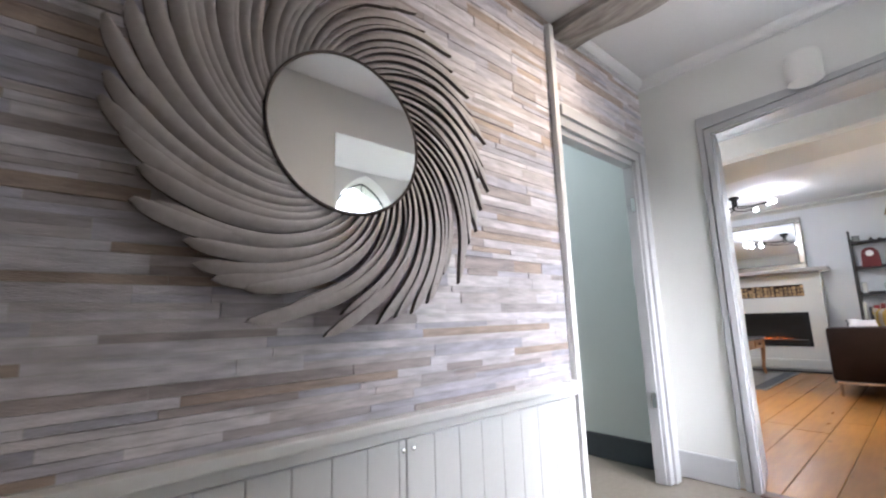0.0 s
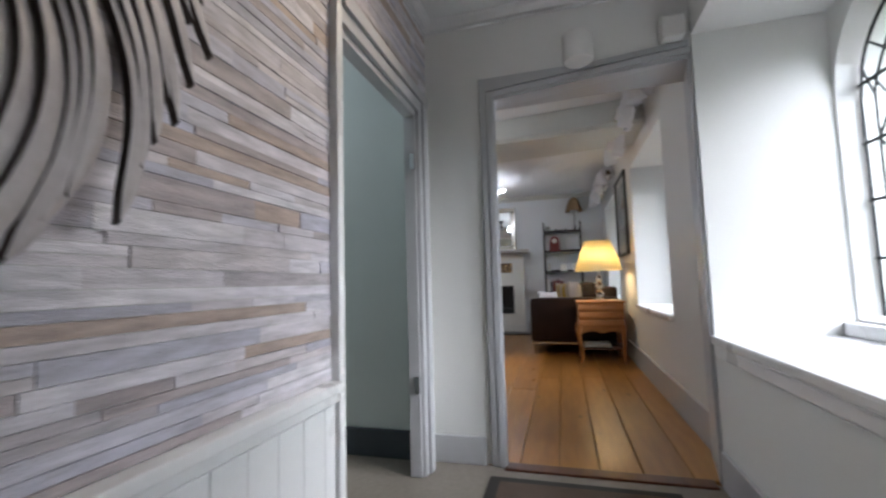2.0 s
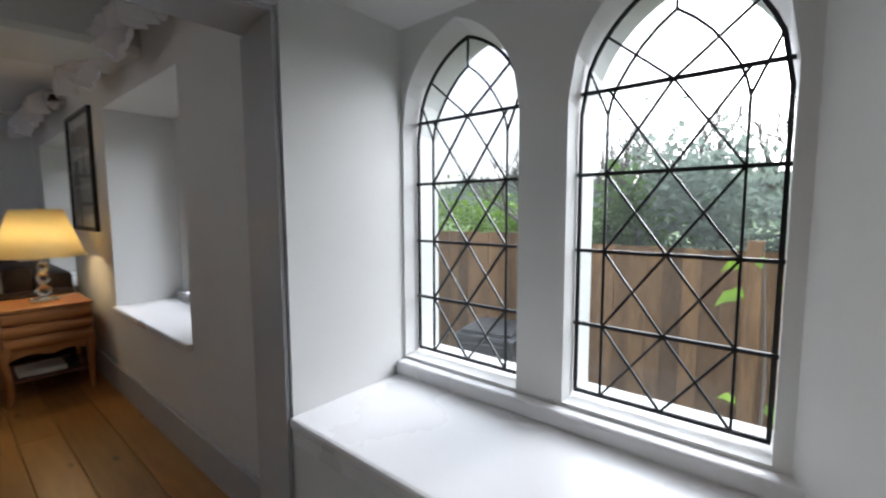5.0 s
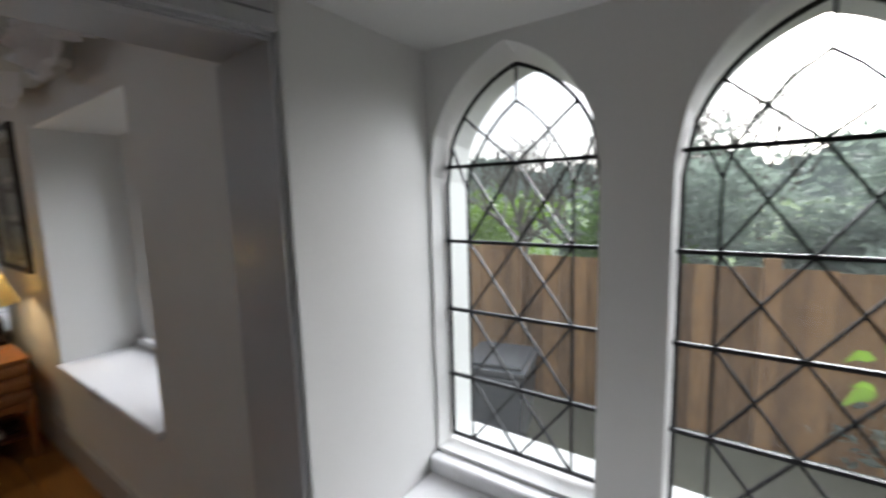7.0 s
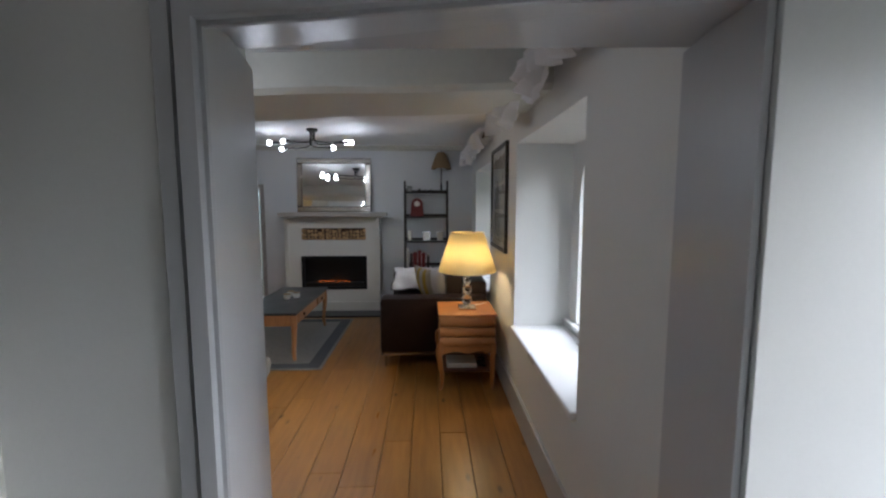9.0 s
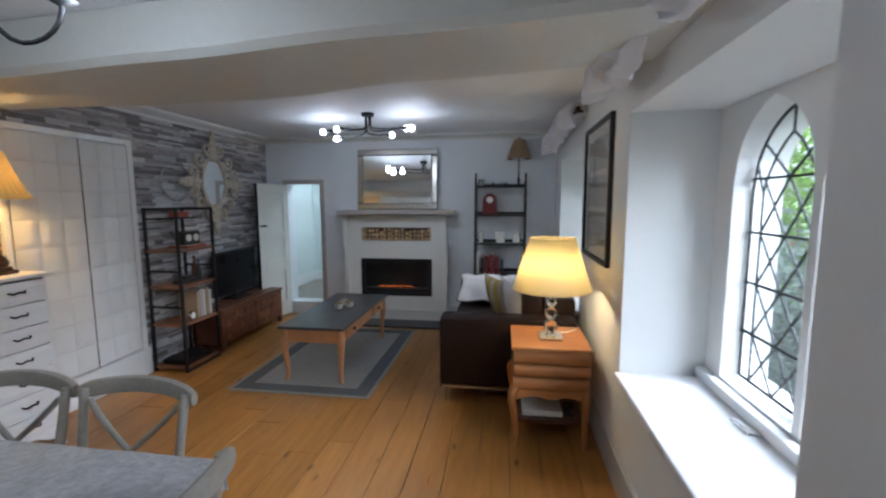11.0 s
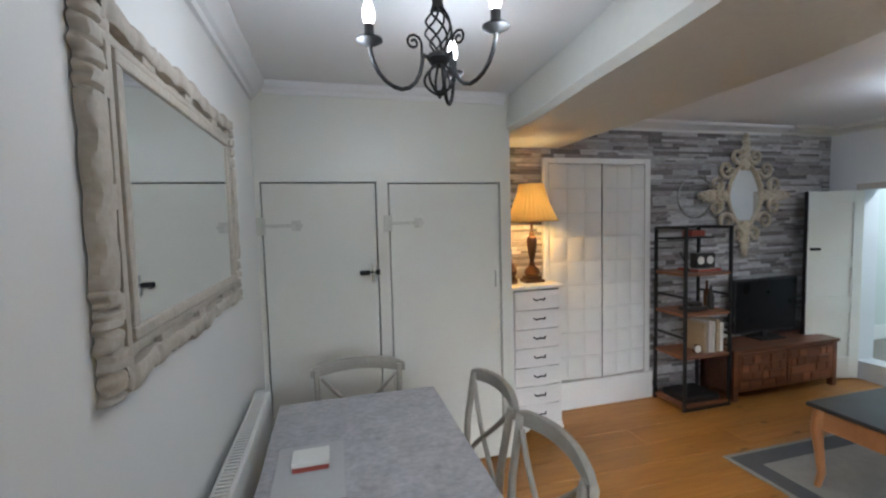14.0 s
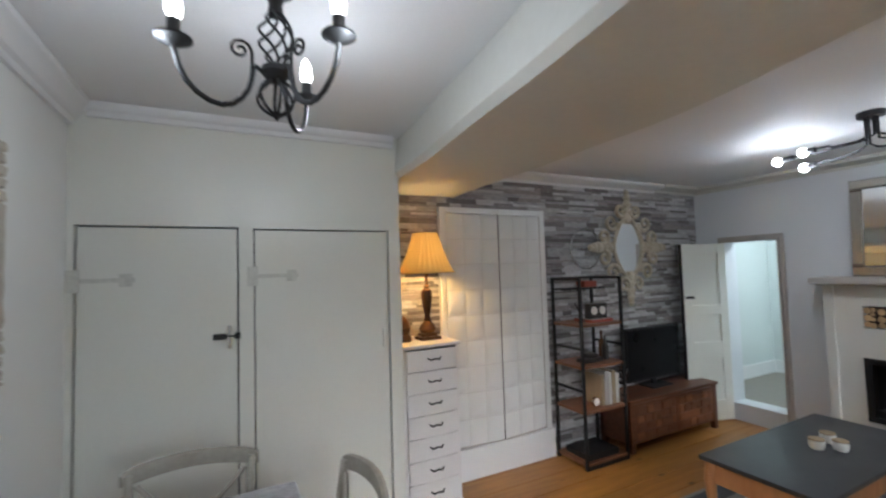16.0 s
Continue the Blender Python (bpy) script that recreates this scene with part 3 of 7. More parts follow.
def cornice(points, drop=0.11, out=0.09, top=TOP):
    """Moulded strip along a line of corners, turned to the left of the way it runs."""
    profile = [(0.0, -drop), (0.018, -drop), (0.022, -drop + 0.022), (0.04, -drop + 0.03), (out * 0.62, -0.045), (out * 0.9, -0.03), (out, -0.022), (out, -0.001)]
    bm = bmesh.new()
    rows = []
    for i, p in enumerate(points):
        p = Vector(p)
        ways = []
        if i:
            ways.append((p - Vector(points[i - 1])).normalized())
        if i < len(points) - 1:
            ways.append((Vector(points[i + 1]) - p).normalized())
        inward = sum((Vector((-w.y, w.x)) for w in ways), Vector((0, 0)))
        inward = inward / max(inward.dot(Vector((-ways[0].y, ways[0].x))), 0.3)
        rows.append([bm.verts.new((p.x + inward.x * o, p.y + inward.y * o, top + h)) for o, h in profile])
    for a, b in zip(rows, rows[1:]):
        for k in range(len(profile) - 1):
            bm.faces.new((a[k], a[k + 1], b[k + 1], b[k]))
    return bm


structure("cornice_cupboard", cornice([(4.80, CUP), (PART1 + 0.07, CUP)], 0.065, 0.045), ceiling_paint, "shallow plaster cornice above the cupboards", "cornice", True)
structure("cornice_dining", cornice([(PART1, CUP), (PART1, SOUTH)], 0.105, 0.085), ceiling_paint, "white moulded plaster cornice", "cornice", True)
structure("cornice_living", cornice([(7.86, NORTH), (5.50, NORTH)], 0.07, 0.14), ceiling_paint, "white moulded plaster cornice", "cornice", True)
# This cove lies in shadow; the darker beam colour paints that shade in.
structure("cornice_east", cornice([(EAST, SOUTH), (EAST, NORTH), (7.86, NORTH)], 0.06, 0.16), beam_and_cove_shade, "plaster cove along the end wall, shade put into its paint", "cornice", True)
structure("cornice_hall", cornice([(PART0, SOUTH), (PART0, CLAD), (2.23, CLAD)], 0.05, 0.06, HALL_TOP), ceiling_paint, "narrow white hall cornice", "cornice", True)

# skirting boards
def skirting(name, rows, mat, label):
    bm = bmesh.new()
    for x0, x1, y0, y1, h in rows:
        box(bm, x0, x1, y0, y1, -0.003, h, 0.005)
    return structure(name, bm, mat, label, "skirting")


skirting("baseboard_dining", [(PART1, EAST, SOUTH, SOUTH + 0.022, 0.19), (PART1, PART1 + 0.02, 0.99, CUP, 0.15), (EAST - 0.02, EAST, 0.0, 1.22, 0.17), (EAST - 0.02, EAST, 2.62, 2.93, 0.17)], trim_grey, "grey painted skirting board")
skirting("baseboard_hall", [(HALL_W, 2.92, HALL_S, HALL_S + 0.02, 0.15), (PART0 - 0.02, PART0, 0.99, CLAD, 0.13)], trim_grey, "grey painted hall skirting")
skirting("baseboard_passage", [(PART0 - 0.034, PART0 - 0.012, CLAD + 0.045, 4.0, 0.14)], slate_skirting, "dark slate blue passage skirting")
skirting("baseboard_cladding", [(5.30, 6.40, NORTH - 0.05, NORTH - 0.012, 0.235)], trim_white, "white panel below the blind")
skirting("baseboard_back_room", [(EAST + 1.68, EAST + 1.7, 2.0, 3.9, 0.32), (EAST + 0.2, EAST + 1.68, 3.88, 3.9, 0.32)], trim_white, "white skirting in the room beyond")

# sills
for k, (x0, x1) in enumerate(BAYS):
    bm = bmesh.new()
    box(bm, x0 + 0.001, x1 - 0.001, SKIN, (SOUTH + 0.03) if k else (HALL_S + 0.02), SILL_Z - 0.04, SILL_Z, 0.012)
    box(bm, x0 + 0.001, x1 - 0.001, SKIN - 0.0, SKIN + 0.05, SILL_Z, SILL_Z + 0.055, 0.01)
    if k == 0:
        box(bm, x0, x1 - 0.01, HALL_S, HALL_S + 0.012, SILL_Z - 0.09, SILL_Z - 0.04, 0.008)
    structure("sill_" + "abc"[k], bm, sill_white, "deep white painted window sill with rounded edge", "window sill")


# leaded windows: cames, saddle bars and single panes
def came(bm, a, b, w=0.0066, d=0.008):
    a, b = Vector((a[0], 0, a[1])), Vector((b[0], 0, b[1]))
    way = (b - a).normalized()
    side = Vector((-way.z, 0, way.x)) * w / 2
    put(bm, [(a + side + Vector((0, -d / 2, 0))), (a - side + Vector((0, -d / 2, 0))), (b - side + Vector((0, -d / 2, 0))), (b + side + Vector((0, -d / 2, 0))),
             (a + side + Vector((0, d / 2, 0))), (a - side + Vector((0, d / 2, 0))), (b - side + Vector((0, d / 2, 0))), (b + side + Vector((0, d / 2, 0)))], BOX_FACES)


BARS = [0.72, 0.943, 1.178, 1.413, 1.658]
HALF, SIDE = 0.256, 0.172


def leaded_window(name, label):
    win = thing(name, label, "window")
    win["kind"] = "structure"
    bm = bmesh.new()
    for z in BARS[1:]:
        came(bm, (-HALF - 0.006, z), (HALF + 0.006, z), 0.0105, 0.012)
    part("saddle_bar", bm, lead, win, "black iron saddle bars")
    bm = bmesh.new()
    for s in (-1, 1):
        came(bm, (s * SIDE, BARS[0]), (s * SIDE, 1.60))
        for z0, z1 in zip(BARS, BARS[1:]):
            came(bm, (0, z0), (s * SIDE, z1))
            came(bm, (s * SIDE, z0), (0, z1))
        inner = [(s * d, z) for d, z in ((0, 1.838), (0.045, 1.803), (0.085, 1.762), (0.118, 1.715), (0.145, 1.67), (0.163, 1.625), (SIDE, 1.585))]
        for p, q in zip(inner, inner[1:]):
            came(bm, p, q)
        came(bm, (0, 1.658), (s * 0.185, arch_z(0.185, HALF, 1.60, 1.945)))
        came(bm, (s * SIDE, 1.585), (s * 0.232, arch_z(0.232, HALF, 1.60, 1.945)))
        came(bm, (s * (HALF - 0.004), BARS[0]), (s * (HALF - 0.004), 1.60), 0.011)
        rim = [(s * (HALF - 0.004) * (1 - k / 12), arch_z(HALF * (1 - k / 12), HALF, 1.60, 1.945) - 0.004) for k in range(13)]
        for p, q in zip(rim, rim[1:]):
            came(bm, p, q, 0.011)
    came(bm, (0, 1.838), (0, 1.945))
    came(bm, (-HALF, BARS[0]), (HALF, BARS[0]), 0.012)
    part("came", bm, lead, win, "black lead strips in a diamond pattern")
    cells = []
    for z0, z1 in zip(BARS, BARS[1:]):
        zm, h = (z0 + z1) / 2, SIDE / 2
        cells.append([(0, z0), (h, zm), (0, z1), (-h, zm)])
        for s in (-1, 1):
            cells.append([(s * SIDE, z0), (s * SIDE, z1), (s * h, zm)])
            cells.append([(0, z0), (s * SIDE, z0), (s * h, zm)])
            cells.append([(0, z1), (s * SIDE, z1), (s * h, zm)])
            cells.append([(s * SIDE, z0), (s * HALF, z0), (s * HALF, min(z1, 1.60)), (s * SIDE, min(z1, 1.60))])
    for cell in cells:
        pane = part("pane", slab(bmesh.new(), cell, "y", -0.0015, 0.0015), pane_glass, win)
        pane.visible_shadow = False
    top = [(-HALF + 2 * HALF * k / 16, arch_z(-HALF + 2 * HALF * k / 16, HALF, 1.60, 1.945)) for k in range(17)]
    top = [(-HALF, 1.60), (-SIDE, 1.60), (-SIDE, 1.658), (SIDE, 1.658), (SIDE, 1.60)] + list(reversed(top))[0:16]
    pane = part("pane", slab(bmesh.new(), top, "y", -0.0015, 0.0015), pane_glass, win)
    pane.visible_shadow = False
    return win


first = leaded_window("window_1", "pointed leaded window with diamond panes looking onto the garden")
spots = [(c, k) for k, pair in enumerate(MIDDLES) for c in pair]
first.matrix_world = pose(spots[0][0], GLASS, 0)
for number, (c, k) in enumerate(spots[1:], 2):
    copy_thing(first, pose(c, GLASS, 0)).name = "window_" + str(number)


# door frames
def moulded_frame(name, plane, side, y0, y1, zl, zr, width, mat, label, axis="x", depth=0.03, both=True):
    """Architrave of two uprights and a head with stepped mouldings, on the side of a wall."""
    ob = thing(name, label, "door frame")
    ob["kind"] = "structure"
    steps = [(0.0, 1.0, 0.35), (0.10, 0.42, 0.75), (0.55, 0.9, 1.0)]

    def bar(part_name, a, b, c, d):
        bm = bmesh.new()
        for s0, s1, dep in steps:
            q = [[a[i] + (b[i] - a[i]) * s for i in (0, 1)] for s in (s0, s1)] + [[d[i] + (c[i] - d[i]) * s for i in (0, 1)] for s in (s1, s0)]
            near, far = plane, plane + side * depth * dep
            if axis == "x":
                put(bm, [(near, *p) for p in q] + [(far, *p) for p in q], BOX_FACES)
            else:
                put(bm, [(p[0], near, p[1]) for p in q] + [(p[0], far, p[1]) for p in q], BOX_FACES)
        part(part_name, bm, mat, ob)
    if both:
        bar("jamb", (y0 - width, 0.0), (y0, 0.0), (y0, zl), (y0 - width, zl + width))
    bar("jamb", (y1 + width, 0.0), (y1, 0.0), (y1, zr), (y1 + width, zr + width))
    bar("head", (y0 - width if both else y0, zl + width), (y0, zl), (y1, zr), (y1 + width, zr + width))
    return ob


moulded_frame("door_frame_dining", PART0 - 0.001, -1, -0.020, 0.888, 1.911, 1.835, 0.078, trim_grey, "grey moulded door surround to the dining room", "x", 0.028, False)
lining = thing("door_lining", "grey painted timber lining of the doorway", "door frame")
lining["kind"] = "structure"


def lining_board(name, y0, y1, y2, y3, z0, z1, z2, z3, base):
    bm = bmesh.new()
    low = (base, base, base, base) if base is not None else (z0, z1, z2, z3)
    high = (z0, z1, z2, z3) if base is not None else (1.96, 1.96, 1.96, 1.96)
    put(bm, [(x, y, z) for x, y, z in zip((PART0, PART0, PART1, PART1), (y0, y1, y2, y3), low)] + [(x, y, z) for x, y, z in zip((PART0, PART0, PART1, PART1), (y0, y1, y2, y3), high)], BOX_FACES)
    part(name, bm, trim_grey, lining)


lining_board("jamb", 0.89, 0.968, 0.968, 0.955, 1.88, 1.88, 1.88, 1.88, 0.0)
lining_board("jamb", HALL_S + 0.002, -0.018, -0.088, SOUTH + 0.002, 1.93, 1.93, 1.93, 1.93, 0.0)
lining_board("head", SOUTH + 0.002, 0.968, 0.968, SOUTH + 0.002, 1.91, 1.842, 1.925, 1.945, None)
ob = thing("door_frame_passage", "grey painted frame of the open passage doorway", "door frame")
ob["kind"] = "structure"
part("jamb", boxes((2.745, 2.865, CLAD - 0.03, CLAD - 0.001, 0, 1.83), (2.785, 2.845, CLAD - 0.045, CLAD - 0.03, 0, 1.80), (2.735, 2.79, CLAD - 0.012, CLAD + 0.045, 0, 1.75), bevel=0.004), trim_grey, ob)
part("head", boxes((1.99, 2.865, CLAD - 0.032, CLAD - 0.001, 1.75, 1.87), (1.99, 2.865, CLAD - 0.047, CLAD - 0.032, 1.80, 1.85), (1.975, 2.79, CLAD - 0.012, CLAD + 0.045, 1.72, 1.80), bevel=0.004), trim_grey, ob)
for z in (0.38, 1.45):
    part("hinge", boxes((2.722, 2.735, CLAD - 0.012, CLAD + 0.012, z, z + 0.08), bevel=0.003), chrome, ob, "small steel hinge")
structure("cladding_edge_trim", boxes((1.955, 1.99, CLAD - 0.034, CLAD - 0.001, 0, 2.26), bevel=0.004), trim_white, "white timber strip edging the cladding", "trim")
moulded_frame("door_frame_back", EAST - 0.001, -1, 2.985, 3.462, 1.80, 1.80, 0.055, mantel_paint, "taupe frame of the back room doorway", "x", 0.03)
structure("door_sill_dining", B(PART0 - 0.05, PART0 + 0.03, 0.0, 0.90, -0.02, 0.006, 0.004), dark_oak, "worn dark threshold board", "threshold")


# ---- lamps' light and added fills ----
WARM, COOL = (1.0, 0.75, 0.40), (0.97, 0.985, 1.0)
bulb_light("table_lamp_light", 5.87, 0.20, 1.09, 3.1, WARM, 0.04)
bulb_light("chest_lamp_light", 5.14, 3.50, 1.66, 2.9, (1.0, 0.62, 0.20), 0.04)
aimed_light("hall_spot_light", (2.42, 0.60, 2.22), (1.35, 0.95, 0.95), 6.0, (1.0, 0.80, 0.58), 140, 0.12)
# Two added fills without fittings brighten the back room and the passage.
bulb_light("back_room_fill", 9.3, 2.75, 2.25, 8, (0.93, 1.0, 0.98), 0.1)
bulb_light("passage_fill", 2.2, 2.6, 2.25, 2.7, (0.95, 1.0, 0.98), 0.1)


# ---- hall ----
def hall_mirror():
    cx, cz, y = 0.885, 1.385, CLAD - 0.03
    ob = thing("sunburst_mirror", "large round wall mirror with swirling grey-washed wooden petals", "mirror", x=cx, y=y, z=cz)
    r0 = 0.225
    part("glass", L([(0.0, 0.0), (r0, 0.0), (r0, 0.008), (0.0, 0.008)], 64), mirror_glass, ob, "round mirror glass").matrix_local = pose(0, -0.035, 0, 90, 0, 0)
    part("rim", T([(r0 * math.cos(a * math.tau / 64), -0.042, r0 * math.sin(a * math.tau / 64)) for a in range(64)], 0.005, 8, closed=True), petal_edge, ob, "thin dark rim")
    rng = random.Random(4)
    count = 60
    for k in range(count):
        a0 = k * math.tau / count
        reach = 0.255 + 0.04 * rng.random() + (0.03 if k % 3 == 0 else 0)
        sweep = 1.05 + 0.08 * rng.random()
        bm = bmesh.new()
        steps, rows = 18, []
        lift = 0.0025 * (k % 3)
        for i in range(steps + 1):
            u = i / steps
            r = r0 + 0.003 + reach * u ** 0.92
            a = a0 - sweep * u ** 0.85
            w = 0.0125 + 0.0098 * math.sin(min(u * 1.25, 1.0) * math.pi * 0.62)
            w *= 1.0 if u < 0.84 else max(0.22, math.sqrt(max(1 - ((u - 0.84) / 0.16) ** 2, 0.05)))
            p = Vector((r * math.cos(a), 0, r * math.sin(a)))
            r2, a2 = r0 + reach * (u + 0.01) ** 0.92, a0 - sweep * (u + 0.01) ** 0.85
            way = (Vector((r2 * math.cos(a2), 0, r2 * math.sin(a2))) - p).normalized()
            side = Vector((-way.z, 0, way.x))
            depth = -0.028 - lift - 0.028 * math.sin(u * math.pi * 0.8)
            rows.append([bm.verts.new(p + side * w * s + Vector((0, depth + d + 0.008 * s, 0))) for s, d in ((-1, 0.017), (-0.97, 0.0015), (-0.6, -0.002), (0, -0.0035), (0.6, -0.002), (0.97, 0.0015), (1, 0.010))])
        for a_row, b_row in zip(rows, rows[1:]):
            for j in range(6):
                bm.faces.new((a_row[j], a_row[j + 1], b_row[j + 1], b_row[j]))
            bm.faces.new((a_row[6], a_row[0], b_row[0], b_row[6]))
        bm.faces.new(rows[0]), bm.faces.new(list(reversed(rows[-1])))
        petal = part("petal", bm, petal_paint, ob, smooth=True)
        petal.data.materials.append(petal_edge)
        # Side faces go dark brown to stand for the shade in the gaps.
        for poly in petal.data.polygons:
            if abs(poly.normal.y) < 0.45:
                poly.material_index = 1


hall_mirror()


def hall_dado():
    rail = bmesh.new()
    box(rail, HALL_W, 1.955, CLAD - 0.05, CLAD - 0.002, 0.585, 0.615, 0.006)
    box(rail, HALL_W, 1.955, CLAD - 0.032, CLAD - 0.002, 0.555, 0.585, 0.004)
    structure("dado_rail", rail, trim_white, "white moulded rail above the low panelling", "dado rail")
    for k, (x0, x1) in enumerate(((-1.29, -0.348), (-0.345, 0.364), (0.367, 1.0905), (1.0935, 1.95))):
        door = thing("low_cupboard_door", "white tongue-and-groove low cupboard door in the hall", "cupboard door", "low cupboard doors")
        x = x0
        while x < x1 - 0.02:
            e = min(x + 0.1, x1)
            part("board", boxes((x + 0.0007, e - 0.0007, CLAD - 0.022, CLAD - 0.003, 0.02, 0.55), bevel=0.004), trim_white, door)
            x = e
        if k in (2, 3):
            kx = 1.075 if k == 2 else 1.11
            part("knob", L([(0.003, 0), (0.003, 0.008), (0.006, 0.011), (0.006, 0.015), (0.0, 0.018)], 12), chrome, door, "small steel knob").matrix_local = pose(kx, CLAD - 0.02, 0.525, 90, 0, 0)
    return


hall_dado()
mat_thing = thing("doormat", "brown doormat with black rubber border at the doorway", "doormat")
part("mat_surface", boxes((2.36, 2.75, 0.22, 0.90, 0.004, 0.016)), doormat_mat, mat_thing)
part("border", boxes((2.31, 2.80, 0.17, 0.22, -0.003, 0.011), (2.31, 2.80, 0.90, 0.95, -0.003, 0.011), (2.31, 2.36, 0.22, 0.90, -0.003, 0.011), (2.75, 2.80, 0.22, 0.90, -0.003, 0.011)), doormat_edge, mat_thing, "black rubber border")
single("door_sensor", L([(0.0, 0), (0.066, 0), (0.07, 0.008), (0.07, 0.128), (0.064, 0.136), (0.05, 0.134), (0.0, 0.128)], 28, 2.86, 0.47), plastic_white, "short white cylinder sensor above the door surround", "sensor", smooth=True).location.z = 1.925
single("wall_sensor_box", B(2.875, 2.948, 0.0, 0.10, 1.985, 2.09, 0.012), plastic_white, "small white plastic sensor box", "sensor box")
lamp_ob = thing("hall_spotlight", "small white hall ceiling spotlight", "ceiling light", x=2.46, y=0.59, z=HALL_TOP)
part("canopy", L([(0.0, -0.03), (0.05, -0.03), (0.055, -0.02), (0.055, 0.0), (0.0, 0.0)], 24), plastic_white, lamp_ob)
part("bulb", L([(0.0, -0.06), (0.02, -0.055), (0.03, -0.04), (0.025, -0.03)], 16), bulb_cool, lamp_ob, "lit frosted bulb")


# ---- dining end ----
def table():
    x0, x1, y0, y1, z = 3.45, 4.16, 1.37, 2.65, 0.775
    ob = thing("dining_table", "rectangular dining table hidden by its grey cloth", "table", x=(x0 + x1) / 2, y=(y0 + y1) / 2)
    hx, hy = (x1 - x0) / 2, (y1 - y0) / 2
    part("tabletop", B(-hx + 0.006, hx - 0.006, -hy + 0.006, hy - 0.006, z - 0.03, z - 0.004, 0.005), chair_paint, ob)
    part("apron", boxes((-hx + 0.06, hx - 0.06, -hy + 0.06, -hy + 0.08, z - 0.12, z - 0.03), (-hx + 0.06, hx - 0.06, hy - 0.08, hy - 0.06, z - 0.12, z - 0.03),
         (-hx + 0.06, -hx + 0.08, -hy + 0.08, hy - 0.08, z - 0.12, z - 0.03), (hx - 0.08, hx - 0.06, -hy + 0.08, hy - 0.08, z - 0.12, z - 0.03)), chair_paint, ob)
    for sx in (-1, 1):
        for sy in (-1, 1):
            part("leg", L([(0.022, 0), (0.028, 0.1), (0.034, 0.4), (0.038, z - 0.12)], 14, sx * (hx - 0.09), sy * (hy - 0.09)), chair_paint, ob, smooth=True)
    bm = bmesh.new()

    def cloth(u, v):
        # top with a short fall on all sides
        du, dv = (u - 0.5) * 2, (v - 0.5) * 2
        lx, ly = hx + 0.012, hy + 0.012
        px, py = du * (lx + 0.10), dv * (ly + 0.10)
        ex, ey = max(abs(px) - lx, 0), max(abs(py) - ly, 0)
        fall = max(ex, ey)
        wave = 0.006 * math.sin(px * 17 + py * 13) * min(fall * 20, 1)
        return (math.copysign(min(abs(px), lx), px) + wave + math.copysign(ex * 0.05, px), math.copysign(min(abs(py), ly), py) + wave + math.copysign(ey * 0.05, py),
                z + 0.002 - fall + 0.0012 * math.sin(px * 30) * math.sin(py * 22))
    grid(bm, cloth, 44, 60)
    c = single("tablecloth", bm, velvet, "grey crushed velvet cloth laid over the dining table", "tablecloth", smooth=True)
    c.location = ((x0 + x1) / 2, (y0 + y1) / 2, 0.003)
    c.modifiers.new("thickness", "SOLIDIFY").thickness = 0.003


table()


def cross_back_chair():
    ob = thing("dining_chair", "taupe painted cross-back wooden dining chair at the table", "chair", "chairs round the table")
    z, w, d = 0.46, 0.20, 0.19
    part("seat", lathe(bmesh.new(), [(0.0, 0.438), (0.19, 0.438), (0.215, 0.448), (0.215, 0.464), (0.19, 0.474), (0.0, 0.470)], 28), seat_fabric, ob, "woven seat", smooth=True)
    for s in (-1, 1):
        part("leg", T([(s * 0.15, d - 0.02, 0.44), (s * 0.165, d + 0.0, 0.2), (s * 0.175, d + 0.015, 0.0)], 0.019, 10, 0.014), chair_paint, ob, smooth=True)
        part("back_post", T([(s * 0.175, -0.25, 0.0), (s * 0.18, -0.215, 0.25), (s * 0.185, -0.19, 0.46), (s * 0.195, -0.205, 0.66), (s * 0.205, -0.245, 0.885)], 0.018, 10, 0.015), chair_paint, ob, smooth=True)
        arc = [(s * 0.185 * math.cos(u * math.pi * 0.5 + (0 if u else 0)) * 1.0 - s * 0.18 * math.sin(u * math.pi * 0.5), -0.20 - 0.04 * u + 0.012 * math.sin(u * math.pi), 0.50 + 0.345 * u) for u in [k / 10 for k in range(11)]]
        part("cross_brace", T(arc, 0.0105, 8), chair_paint, ob, smooth=True)
        part("stretcher", T([(s * 0.165, d - 0.005, 0.22), (s * 0.178, -0.22, 0.24)], 0.010, 8), chair_paint, ob, smooth=True)
    part("stretcher", T([(-0.165, d - 0.005, 0.28), (0.165, d - 0.005, 0.28)], 0.010, 8), chair_paint, ob, smooth=True)
    bm = bmesh.new()
    rows = []
    for i in range(15):
        u = i / 14 * 2 - 1
        x, y, zc = u * 0.232, -0.255 - 0.045 * (1 - u * u), 0.868 + 0.022 * (1 - u * u)
        hgt = 0.030 if abs(u) < 0.93 else 0.022
        rows.append([bm.verts.new((x, y + dy, zc + dz * hgt)) for dy, dz in ((-0.012, -0.9), (-0.017, 0), (-0.011, 0.95), (0.0, 1.1), (0.012, 0.95), (0.016, 0), (0.012, -0.9), (0.0, -1.05))])
    for a, b in zip(rows, rows[1:]):
        for j in range(8):
            bm.faces.new((a[j], a[(j + 1) % 8], b[(j + 1) % 8], b[j]))
    bm.faces.new(rows[0]), bm.faces.new(list(reversed(rows[-1])))
    part("top_rail", bm, chair_paint, ob, smooth=True)
    return ob


chair = cross_back_chair()
chair.matrix_world = pose(4.10, 1.825, 0, 0, 0, 90)
copy_thing(chair, pose(4.09, 2.30, 0, 0, 0, 91))
copy_thing(chair, pose(3.79, 2.52, 0, 0, 0, 176))
copy_thing(chair, pose(3.83, 1.50, 0, 0, 0, 2))


